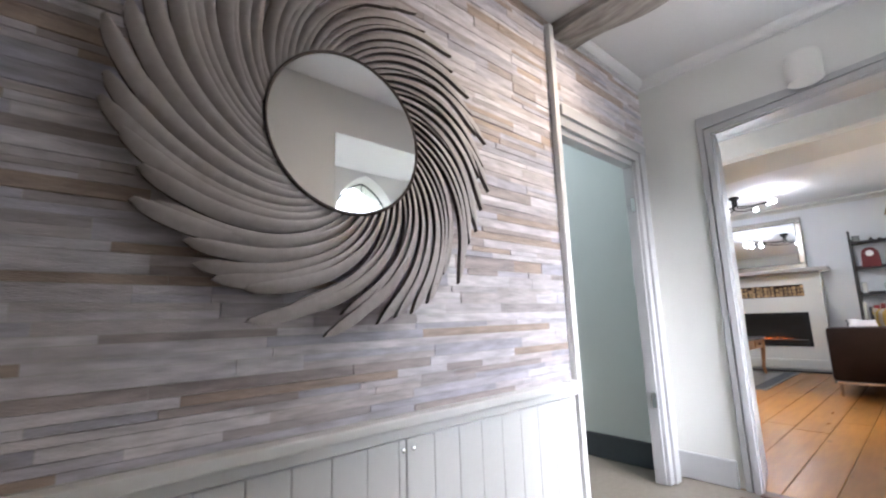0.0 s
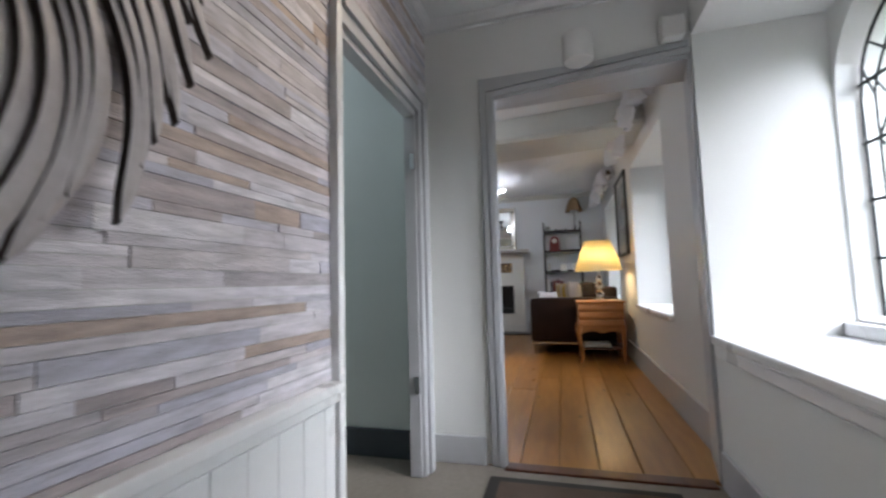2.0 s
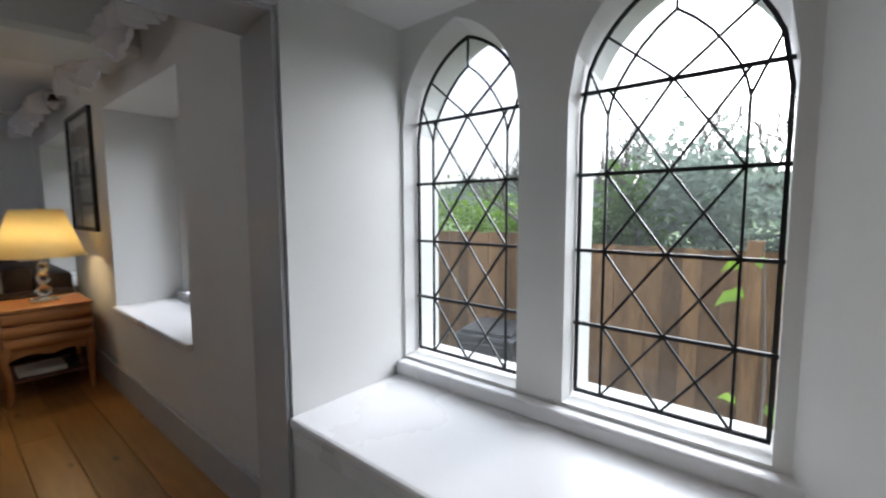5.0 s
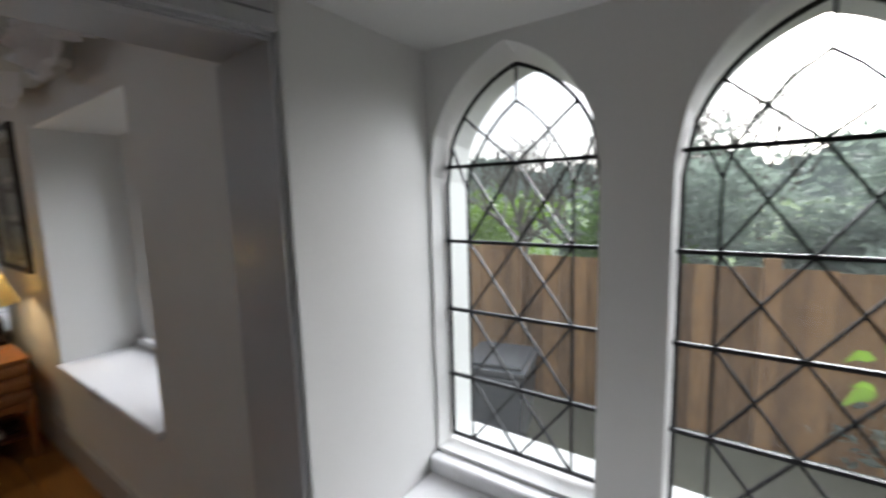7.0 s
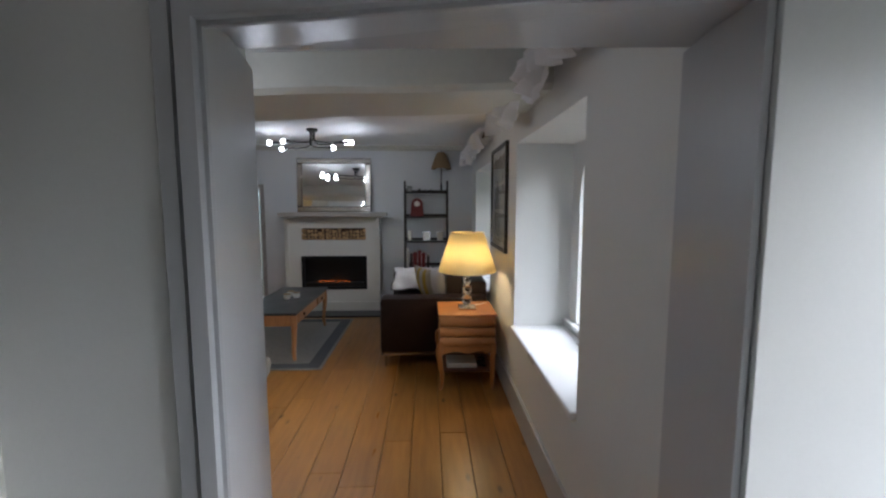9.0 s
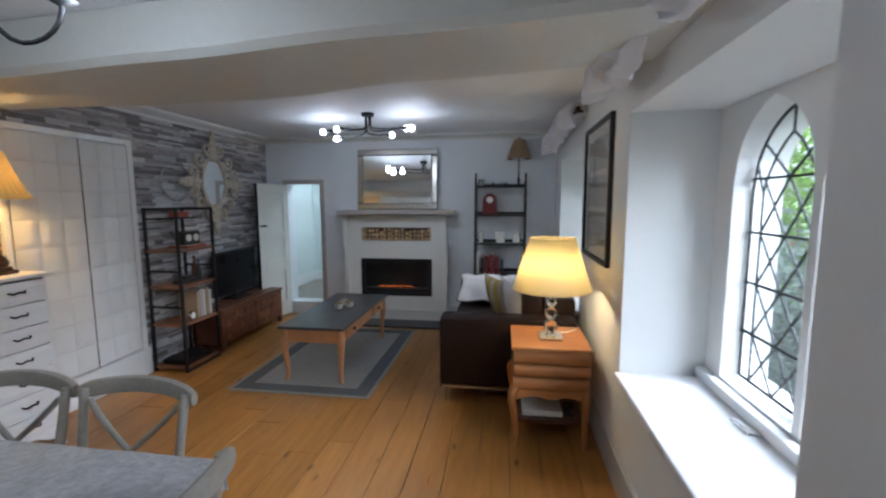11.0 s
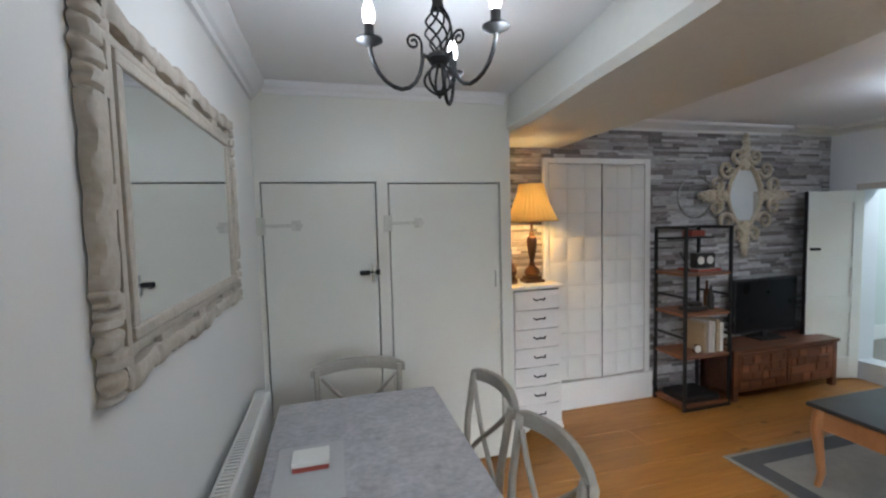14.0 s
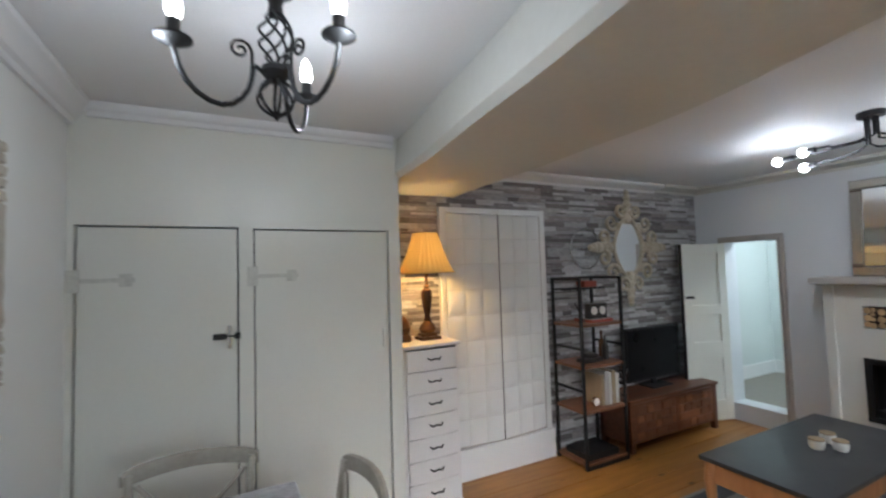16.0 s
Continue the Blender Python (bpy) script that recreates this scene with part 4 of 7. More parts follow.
def dining_mirror():
    y0, y1, z0, z1, x = 1.475, 2.615, 1.30, 2.03, PART1 + 0.004
    ob = thing("carved_mirror", "large rectangular mirror in a limed carved wooden frame", "mirror")
    part("glass", B(x + 0.006, x + 0.016, 1.60, 2.47, 1.40, 1.935), mirror_glass, ob, "mirror glass")
    part("inner_moulding", boxes((x, x + 0.023, 1.585, 2.485, 1.385, 1.412), (x, x + 0.023, 1.585, 2.485, 1.918, 1.945), (x, x + 0.023, 1.585, 1.612, 1.412, 1.918), (x, x + 0.023, 2.458, 2.485, 1.412, 1.918), bevel=0.006), carved_cream, ob)

    def carved(a0, a1, b_in, b_out, upright):
        """A carved rail: outer ridge with notches and scalloped edge, a sunk channel broken by bridges, a flat inner band."""
        bm = bmesh.new()
        steps, rows = 220, []
        for i in range(steps + 1):
            u = i / steps
            a = a0 + (a1 - a0) * u
            ends = 1.0 if (u < 0.27 or u > 0.74) else 0.0
            wave = (u * 8.0) % 1.0
            scallop = 0.023 * math.sin(wave * math.pi) ** 0.7 * (1 - 0.5 * wave) + 0.008 * math.cos(u * math.pi * 4)
            notch = 0.008 * max(math.sin(u * math.tau * 8), 0.0) ** 8
            if upright:
                scallop = 0.006 * math.cos(u * math.tau * 19) * ends + 0.008 * math.cos(u * math.tau * 3.5)
                notch = 0.012 * max(math.sin(u * math.tau * 19), 0.0) ** 4 * ends
            outer = b_out + math.copysign(scallop, b_out - b_in)
            bridge = 1.0 if min(abs(u - 0.5), abs(u - 0.22), abs(u - 0.78), u, 1 - u) < 0.035 else 0.0
            sunk = 0.004 + 0.022 * bridge
            row = []
            for v, h in ((0, 0.014), (0.04, 0.024), (0.10, 0.026), (0.22, 0.024), (0.24, sunk), (0.42, sunk), (0.44, 0.032), (0.52, 0.037), (0.66, 0.039), (0.80, 0.038), (0.92, 0.034), (0.98, 0.024), (1.0, 0.0)):
                b = b_in + (outer - b_in) * v
                lift = h * 0.72 - (notch if 0.42 < v < 0.99 else 0.0)
                if 0.42 < v < 0.95:
                    lift += 0.0012 * math.sin(u * math.pi * 16 + v * 8)
                row.append(bm.verts.new((x + max(lift, 0.0), a, b) if not upright else (x + max(lift, 0.0), b, a)))
            rows.append(row)
        for p, q in zip(rows, rows[1:]):
            for j in range(len(p) - 1):
                bm.faces.new((p[j], p[j + 1], q[j + 1], q[j]))
        part("carved_rail", bm, carved_cream, ob, smooth=True)
    carved(1.535, 2.53, 1.945, z1 - 0.012, False)
    carved(1.535, 2.53, 1.385, z0 + 0.012, False)
    carved(z0, z1, 1.585, y0 + 0.012, True)
    carved(z0, z1, 2.485, y1 - 0.035, True)



dining_mirror()


def chandelier():
    cx, cy = 4.047, 1.937
    ob = thing("chandelier", "black wrought-iron three-arm chandelier with lit candle bulbs", "chandelier", x=cx, y=cy, z=TOP)
    part("ceiling_rose", L([(0.0, -0.028), (0.05, -0.026), (0.064, -0.012), (0.066, 0.0), (0.0, 0.0)], 28), black_iron, ob, smooth=True)
    links = bmesh.new()
    for k in range(3):
        tube(links, [(0.008 * math.cos(a) * (k % 2), 0.008 * math.cos(a) * (1 - k % 2), -0.040 - k * 0.018 + 0.012 * math.sin(a)) for a in [j * math.tau / 10 for j in range(10)]], 0.0022, 6, closed=True)
    part("chain", links, black_iron, ob)
    part("top_dish", L([(0.0, -0.098), (0.02, -0.097), (0.045, -0.086), (0.043, -0.082), (0.0, -0.086)], 24), black_iron, ob, smooth=True)
    part("collar", L([(0.0, -0.15), (0.02, -0.148), (0.016, -0.125), (0.022, -0.10), (0.0, -0.098)], 16), black_iron, ob, smooth=True)
    for k in range(6):
        pts = [((0.012 + 0.030 * math.sin(u * math.pi)) * math.cos(k * math.tau / 6 + u * 3.0), (0.012 + 0.030 * math.sin(u * math.pi)) * math.sin(k * math.tau / 6 + u * 3.0), -0.14 - 0.135 * u) for u in [j / 12 for j in range(13)]]
        part("twisted_rod", T(pts, 0.0036, 6), black_iron, ob)
    part("hub", L([(0.0, -0.322), (0.022, -0.317), (0.036, -0.298), (0.034, -0.284), (0.016, -0.274), (0.0, -0.270)], 20), black_iron, ob, smooth=True)
    for k in range(3):
        a = radians((-58, 62, 188)[k])
        c, s = math.cos(a), math.sin(a)
        arm = [(0.03, -0.300), (0.048, -0.290), (0.054, -0.305), (0.057, -0.325), (0.064, -0.35), (0.078, -0.374), (0.098, -0.392), (0.122, -0.399), (0.146, -0.394), (0.170, -0.380), (0.191, -0.358), (0.206, -0.33), (0.214, -0.30), (0.216, -0.275)]
        whole = part("arm", T([(r * c, r * s, z) for r, z in arm], 0.0065, 8), black_iron, ob, smooth=True)
        curl = [(0.056, -0.325), (0.056, -0.275)] + [(0.082 + (0.026 - 0.0016 * j) * math.cos(math.pi - j * 0.7), -0.257 + (0.026 - 0.0016 * j) * math.sin(math.pi - j * 0.7)) for j in range(14)]
        part("scroll", T([(r * c, r * s, z) for r, z in curl], 0.004, 6), black_iron, whole)
        part("drip_pan", L([(0.0, -0.288), (0.012, -0.286), (0.038, -0.272), (0.038, -0.267), (0.0, -0.272)], 20, 0.216 * c, 0.216 * s), black_iron, whole, smooth=True)
        part("candle_sleeve", L([(0.014, -0.27), (0.014, -0.225), (0.0, -0.225)], 14, 0.216 * c, 0.216 * s), candle_sleeve, whole, smooth=True)
        part("bulb", L([(0.010, -0.225), (0.016, -0.212), (0.0175, -0.198), (0.015, -0.18), (0.008, -0.158), (0.0, -0.147)], 14, 0.216 * c, 0.216 * s), bulb_cool, whole, "lit candle bulb", smooth=True)
        bulb_light("chandelier_light", cx + 0.27 * c, cy + 0.27 * s, TOP - 0.30, 0.68, COOL, 0.03)
        loop = [(0.006 + 0.042 * math.sin(u * math.pi) ** 0.8, -0.312 - 0.092 * u) for u in [j / 12 for j in range(13)]]
        for turn in (0.5, 1.55):
            ca, sa = math.cos(a + turn), math.sin(a + turn)
            part("lower_loop", T([(r * ca, r * sa, z) for r, z in loop], 0.0042, 6), black_iron, ob)
    part("finial", L([(0.0, -0.418), (0.007, -0.410), (0.005, -0.40), (0.009, -0.394), (0.0, -0.388)], 12), black_iron, ob, smooth=True)


chandelier()


def cupboard_door(x0, x1, top, latch_x, label):
    ob = thing("cupboard_door", label, "cupboard door", "tall cupboard doors")
    part("leaf", B(x0 + 0.007, x1 - 0.007, CUP + 0.012, CUP + 0.045, 0.02, top - 0.008, 0.004), cream_gloss, ob)
    # Added black sheet: gives the slits round the leaf their shade.
    part("backing", B(x0, x1, CUP + 0.052, CUP + 0.058, 0.0, top), black_wood, ob, "black sheet standing for the shade in the door gap")
    for z in (1.60, 0.45):
        hinge = bmesh.new()
        box(hinge, x0 - 0.03, x0 + 0.02, CUP - 0.006, CUP - 0.0005, z - 0.05, z + 0.05, 0.001)
        box(hinge, x0 + 0.02, x0 + 0.22, CUP + 0.007, CUP + 0.0118, z - 0.010, z + 0.010, 0.001)
        box(hinge, x0 + 0.16, x0 + 0.21, CUP + 0.0065, CUP + 0.0119, z - 0.03, z + 0.03, 0.001)
        part("strap_hinge", hinge, hinge_paint, ob, "painted-over strap hinge")
    if latch_x:
        latch = part("latch", boxes((latch_x - 0.085, latch_x - 0.025, CUP - 0.012, CUP + 0.012, 1.295, 1.322), (latch_x - 0.026, latch_x + 0.009, CUP - 0.010, CUP - 0.005, 1.304, 1.313), (latch_x + 0.008, latch_x + 0.035, CUP - 0.014, CUP + 0.0, 1.293, 1.324), bevel=0.004), black_iron, ob, "black rim latch")
        part("key_plate", boxes((latch_x - 0.02, latch_x - 0.004, CUP - 0.004, CUP + 0.012, 1.25, 1.36), bevel=0.003), chrome, latch, "steel key plate")
    else:
        part("pull", boxes((x1 - 0.045, x1 - 0.03, CUP - 0.012, CUP + 0.012, 1.17, 1.28), bevel=0.004), cream_gloss, ob, "painted finger pull")


cupboard_door(3.326, 3.975, 1.85, 3.945, "cream flush cupboard door with strap hinges and black latch")
cupboard_door(4.043, 4.770, 1.845, 0, "cream flush cupboard door with painted finger pull")


def radiator():
    x, y0, y1, z0, z1 = PART1 + 0.03, 1.55, 2.72, 0.24, 0.84
    ob = thing("radiator", "white panel radiator with slotted top grille", "radiator")
    part("front_panel", B(x + 0.052, x + 0.066, y0, y1, z0, z1 - 0.01, 0.005), radiator_white, ob)
    part("rear_panel", B(x, x + 0.012, y0, y1, z0, z1 - 0.01, 0.004), radiator_white, ob)
    for y in (y0 - 0.006, y1):
        part("end_cap", B(x, x + 0.066, y, y + 0.006, z0, z1), radiator_white, ob)
    for k in range(58):
        y = y0 + 0.01 + k * (y1 - y0 - 0.02) / 58
        part("grille_slat", B(x + 0.012, x + 0.052, y, y + 0.009, z1 - 0.014, z1 - 0.004), radiator_white, ob)
    part("wall_bracket", boxes((PART1, x, y0 + 0.2, y0 + 0.23, z0 + 0.1, z1 - 0.1), (PART1, x, y1 - 0.23, y1 - 0.2, z0 + 0.1, z1 - 0.1)), radiator_white, ob)


radiator()
folder = thing("paper_folder", "pale grey folder lying on the dining table", "folder")
part("cover", B(3.49, 3.715, 1.89, 2.235, 0.7825, 0.792, 0.002), grey_card, folder)
part("edge_stripe", B(3.66, 3.716, 1.884, 1.889, 0.783, 0.790), red_box, folder, "faded red spine")
box_ob = thing("card_box", "small pale box with a red edge on the folder", "box")
part("lid", B(3.545, 3.665, 2.055, 2.145, 0.810, 0.826, 0.002), dial_white, box_ob)
part("base", B(3.547, 3.663, 2.057, 2.143, 0.793, 0.810), red_box, box_ob, "red card base")


def tallboy():
    x0, x1, y0, y1, top = 4.895, 5.285, 3.33, 3.70, 1.135
    ob = thing("chest_of_drawers", "tall white seven-drawer chest with black handles", "chest of drawers")
    part("carcass", boxes((x0, x0 + 0.02, y0 + 0.012, y1, 0.11, top - 0.025), (x1 - 0.02, x1, y0 + 0.012, y1, 0.11, top - 0.025), (x0 + 0.02, x1 - 0.02, y1 - 0.02, y1, 0.11, top - 0.025), (x0 + 0.02, x1 - 0.02, y0 + 0.03, y1 - 0.02, 0.11, 0.13)), drawer_white, ob)
    part("top_board", B(x0 - 0.012, x1 + 0.012, y0 - 0.012, y1, top - 0.025, top, 0.008), drawer_white, ob)
    h = (top - 0.035 - 0.135) / 7
    for k in range(7):
        z = 0.135 + k * h
        bm = bmesh.new()
        grid(bm, lambda u, v: (x0 + 0.022 + (x1 - x0 - 0.044) * u, y0 - 0.012 * math.sin(u * math.pi) + (0.004 if v in (0, 1) else 0), z + 0.004 + (h - 0.008) * v), 12, 4)
        box(bm, x0 + 0.022, x1 - 0.022, y0 + 0.005, y0 + 0.02, z + 0.004, z + h - 0.004)
        front = part("drawer_front", bm, drawer_white, ob)
        cx, zc = (x0 + x1) / 2 + 0.01, z + h * 0.55
        pts = [(cx - 0.045, y0 - 0.010, zc + 0.006), (cx - 0.03, y0 - 0.026, zc - 0.004), (cx, y0 - 0.030, zc + 0.004), (cx + 0.03, y0 - 0.026, zc - 0.004), (cx + 0.045, y0 - 0.010, zc + 0.006)]
        part("handle", T(pts, 0.0055, 8), black_iron, front, "black bow handle")
    for sx, x in ((-1, x0 + 0.02), (1, x1 - 0.02)):
        for y in (y0 + 0.02, y1 - 0.03):
            part("leg", T([(x, y, 0.13), (x + sx * 0.014, y - 0.01, 0.08), (x + sx * 0.002, y, 0.03), (x + sx * 0.022, y - 0.014, 0.0)], 0.022, 10, 0.012), drawer_white, ob, smooth=True)
    bm = bmesh.new()
    n = 20
    slab(bm, [(x0 + 0.02, 0.135)] + [(x0 + 0.02 + (x1 - x0 - 0.04) * k / n, 0.075 + 0.03 * math.sin(k / n * math.pi) - 0.018 * math.sin(k / n * math.pi * 3)) for k in range(n + 1)] + [(x1 - 0.02, 0.135)], "y", y0, y0 + 0.015)
    part("shaped_apron", bm, drawer_white, ob)


tallboy()


def chest_lamp():
    x, y, z = 5.14, 3.50, 1.135
    ob = thing("table_lamp", "lit table lamp with gold pleated shade on a bronze base", "lamp", "table lamps", x=x, y=y, z=z)
    part("foot", boxes((-0.075, 0.075, -0.06, 0.06, 0.0, 0.022), (-0.055, 0.055, -0.045, 0.045, 0.022, 0.045), bevel=0.006), bronze, ob)
    part("scrollwork", L([(0.05, 0.045), (0.062, 0.07), (0.048, 0.10), (0.022, 0.125), (0.03, 0.14)], 10), bronze, ob, smooth=True)
    part("stem", L([(0.02, 0.135), (0.016, 0.16), (0.030, 0.22), (0.040, 0.30), (0.034, 0.335), (0.016, 0.35), (0.022, 0.36), (0.010, 0.375), (0.010, 0.56), (0.0, 0.56)], 20), bronze, ob, smooth=True)
    shade = part("shade", L([(0.192, 0.455), (0.167, 0.50), (0.141, 0.56), (0.118, 0.62), (0.100, 0.68), (0.089, 0.725)], 120, 0, 0, 0.014, 30), shade_gold, ob, "gold pleated fabric shade")
    part("shade_band", T([(0.193 * math.cos(a * math.tau / 40), 0.193 * math.sin(a * math.tau / 40), 0.455) for a in range(40)], 0.006, 6, closed=True), shade_gold, shade)
    part("bulb", L([(0.012, 0.56), (0.028, 0.60), (0.024, 0.63), (0.0, 0.645)], 14), glowing("lit_warm_bulb", (1.0, 0.7, 0.35), 12.0), ob, "lit warm bulb", smooth=True)


chest_lamp()
bm = bmesh.new()
lathe(bm, [(0.0, 0), (0.05, 0.0), (0.055, 0.02), (0.035, 0.05), (0.05, 0.09), (0.03, 0.14), (0.012, 0.16), (0.0, 0.17)], 18, 4.965, 3.50)
single("ornament", bm, bronze, "small dark ornamental pot beside the lamp", "ornament", smooth=True).location.z = 1.135


# ---- living room, north side ----
def fitted_blind():
    ob = thing("window_blind", "closed white fabric blind panels over the alcove window", "blind")
    y = NORTH - 0.012
    part("frame", boxes((5.36, 5.40, y - 0.03, y, 0.235, 2.09), (6.315, 6.375, y - 0.03, y, 0.235, 2.09), (5.40, 6.315, y - 0.03, y, 2.045, 2.09), bevel=0.004), trim_white, ob)
    for name, a, b in (("left", (5.405, y - 0.035), (5.86, y - 0.075)), ("right", (5.866, y - 0.075), (6.31, y - 0.035))):
        panel = part("panel", grid(bmesh.new(), lambda u, v: (a[0] + (b[0] - a[0]) * u, a[1] + (b[1] - a[1]) * u - 0.014 * abs(math.sin(u * math.pi * 3.0)) ** 0.6 * abs(math.sin(v * math.pi * 9)) ** 0.5,
                     0.262 + 1.775 * v), 36, 108), blind_cloth, ob, "quilted white fabric panel", smooth=True)
        way = Vector((b[0] - a[0], b[1] - a[1], 0)).normalized()
        out = Vector((way.y, -way.x, 0)) * 0.004
        # Grey seam threads also carry the shade of the quilt's creases.
        for k in range(1, 3):
            p = Vector((a[0], a[1], 0)).lerp(Vector((b[0], b[1], 0)), k / 3) + out
            part("seam", T([(p.x, p.y, 0.262), (p.x, p.y, 2.037)], 0.0014, 6), seam_grey, panel)
        for k in range(1, 9):
            z = 0.262 + 1.775 * k / 9
            part("seam", T([(a[0], a[1] - 0.003, z), (b[0], b[1] - 0.003, z)], 0.0024, 6), seam_grey, panel)
        part("edge_cord", T([(b[0], b[1] - 0.003, 0.262), (b[0], b[1] - 0.003, 2.037)], 0.004, 6), black_wood if name == "left" else mantel_paint, panel)
        part("bottom_bar", T([(a[0], a[1] - 0.004, 0.259), (b[0], b[1] - 0.004, 0.259)], 0.005, 6), mantel_paint, panel)


fitted_blind()


def shelf_unit():
    x0, x1, y0, y1, top = 6.41, 6.885, 3.37, 3.71, 1.51
    ob = thing("shelving_unit", "open shelf unit with black steel frame and rustic brown boards", "shelves")
    t = 0.022
    for x in (x0, x1 - t):
        for y in (y0, y1 - t):
            part("post", B(x, x + t, y, y + t, 0, top, 0.002), black_steel, ob)
        part("top_bar", B(x, x + t, y0 + t, y1 - t, top - t, top), black_steel, ob)
        for z in (0.60, 0.93):
            part("side_bar", B(x, x + t * 0.8, y0 + t, y1 - t, z, z + 0.018), black_steel, ob)
    part("top_bar", B(x0 + t, x1 - t, y1 - t, y1, top - t, top), black_steel, ob)
    for z in (0.03, 0.43, 0.78, 1.11):
        board = part("shelf_board", B(x0 + 0.001, x1 - 0.001, y0 + 0.003, y1 - 0.003, z, z + 0.022, 0.002), rustic_shelf, ob)
    part("front_bar", B(x0 + t, x1 - t, y0, y0 + 0.012, 0.0, 0.03), black_steel, ob)


shelf_unit()


def book(x, y, z, w, d, h, mat, label, lean=0.0, group="books on the shelf"):
    ob = thing("book", label, "book", group, x=x, y=y, z=z)
    part("cover", boxes((0, 0.003, 0, d, 0, h), (w - 0.003, w, 0, d, 0, h), (0.003, w - 0.003, 0, 0.004, 0, h), bevel=0.0008), mat, ob)
    part("page_block", B(0.003, w - 0.003, 0.004, d - 0.004, 0.004, h - 0.004), paper, ob, "pale page block")
    if lean:
        ob.matrix_world = pose(x, y, z, 0, lean, 0)
    return ob


for k, (w, h, m) in enumerate(((0.03, 0.25, tan_card), (0.05, 0.27, mantel_paint), (0.028, 0.26, paper), (0.035, 0.27, tan_card), (0.03, 0.24, paper))):
    book(6.655 + k * 0.042, 3.42, 0.452, w, 0.2, h, m, "upright pale book on the steel-framed shelves")
single("record_player", B(6.46, 6.80, 3.40, 3.66, 0.052, 0.10, 0.006), black_steel, "flat black disc player on the lowest board", "disc player")
cl = thing("desk_clock", "black box clock with two white dials on the shelves", "clock")
part("case", B(6.60, 6.80, 3.46, 3.52, 1.157, 1.285, 0.006), black_wood, cl)
for x in (6.65, 6.745):
    part("dial", L([(0.0, 0), (0.034, 0), (0.034, 0.004), (0.0, 0.006)], 20), dial_white, cl, "round white dial").matrix_local = pose(x, 3.459, 1.225, 90, 0, 0)
book(6.58, 3.42, 1.1325, 0.24, 0.2, 0.024, red_box, "red book lying flat on the shelves")
single("toy_car", boxes((6.50, 6.72, 3.44, 3.54, 0.804, 0.84), (6.56, 6.67, 3.45, 3.53, 0.84, 0.875), bevel=0.012), black_wood, "dark model vehicle on the middle board", "model")
single("red_tin", B(6.655, 6.80, 3.56, 3.66, 1.42, 1.47, 0.006), red_box, "faded red box resting on the upper frame bars", "box")
for x, y, h, m, label in ((6.80, 3.50, 0.20, black_wood, "dark glass bottle on the middle board"), (6.845, 3.58, 0.23, bronze, "brown glass bottle on the middle board")):
    single("bottle", L([(0.0, 0), (0.026, 0), (0.028, 0.01), (0.028, h * 0.55), (0.011, h * 0.72), (0.011, h), (0.0, h)], 18, x, y), m, label, "bottle", "bottles on the shelves", smooth=True).location.z = 0.802
round_clock = thing("round_clock", "small round chrome clock on the lower board", "clock", x=6.60, y=3.44, z=0.492)
part("case", L([(0.0, -0.012), (0.036, -0.012), (0.04, 0.0), (0.036, 0.012), (0.0, 0.012)], 24), chrome, round_clock, smooth=True).matrix_local = pose(0, 0, 0, 90, 0, 0)
part("dial", L([(0.0, 0.0125), (0.031, 0.0125), (0.031, 0.014), (0.0, 0.014)], 20), dial_white, round_clock, "white dial").matrix_local = pose(0, 0, 0, 90, 0, 0)
easel = thing("plate_easel", "thin dark folding stand on the upper board", "stand")
for xa, xb in ((6.46, 6.56), (6.56, 6.565)):
    part("strut", T([(xa, 3.48, 1.300 if xa < 6.5 else 1.133), (xb, 3.48, 1.135)], 0.006, 6), black_wood, easel)
bars = boxes((6.41, 6.885, 3.55, 3.57, 1.40, 1.418), (6.41, 6.885, 3.65, 3.67, 1.40, 1.418))
single("shelf_rail", bars, black_steel, "pair of thin black rails across the top of the shelves", "rail")


def tv_bench():
    x0, x1, y0, y1, top = 6.95, 8.15, 3.40, 3.735, 0.445
    ob = thing("tv_bench", "dark carved wooden television bench with two doors", "tv bench")
    part("top", B(x0 - 0.012, x1 + 0.012, y0 - 0.014, y1, top - 0.028, top, 0.006), dark_oak, ob)
    part("carcass", boxes((x0, x1, y0 + 0.015, y1 - 0.002, 0.07, top - 0.028)), dark_oak, ob)
    for x in (x0, x1 - 0.05):
        for y in (y0, y1 - 0.05):
            part("leg", B(x, x + 0.05, y, y + 0.05, 0, top - 0.028, 0.005), dark_oak, ob)
    for a, b in ((x0 + 0.055, 7.545), (7.555, x1 - 0.055)):
        door = part("door", B(a, b, y0, y0 + 0.015, 0.085, top - 0.04, 0.003), dark_oak, ob)
        rng = random.Random(int(a * 100))
        for j in range(4):
            ch = (top - 0.04 - 0.085 - 0.03) / 4
            za, xa = 0.10 + j * ch, a + 0.018
            while xa < b - 0.03:
                cw = min(0.07 + 0.09 * rng.random(), b - 0.018 - xa)
                part("carved_block", B(xa + 0.004, xa + cw - 0.004, y0 - 0.006 - 0.010 * rng.random(), y0, za + 0.004, za + ch - 0.005, 0.006), dark_oak if rng.random() < 0.65 else rustic_shelf, door)
                xa += cw
        part("ring_handle", T([((a + b) / 2 + 0.02 * math.cos(t * math.tau / 14), y0 - 0.024, 0.27 + 0.02 * math.sin(t * math.tau / 14)) for t in range(14)], 0.0035, 6, closed=True), bronze, door)


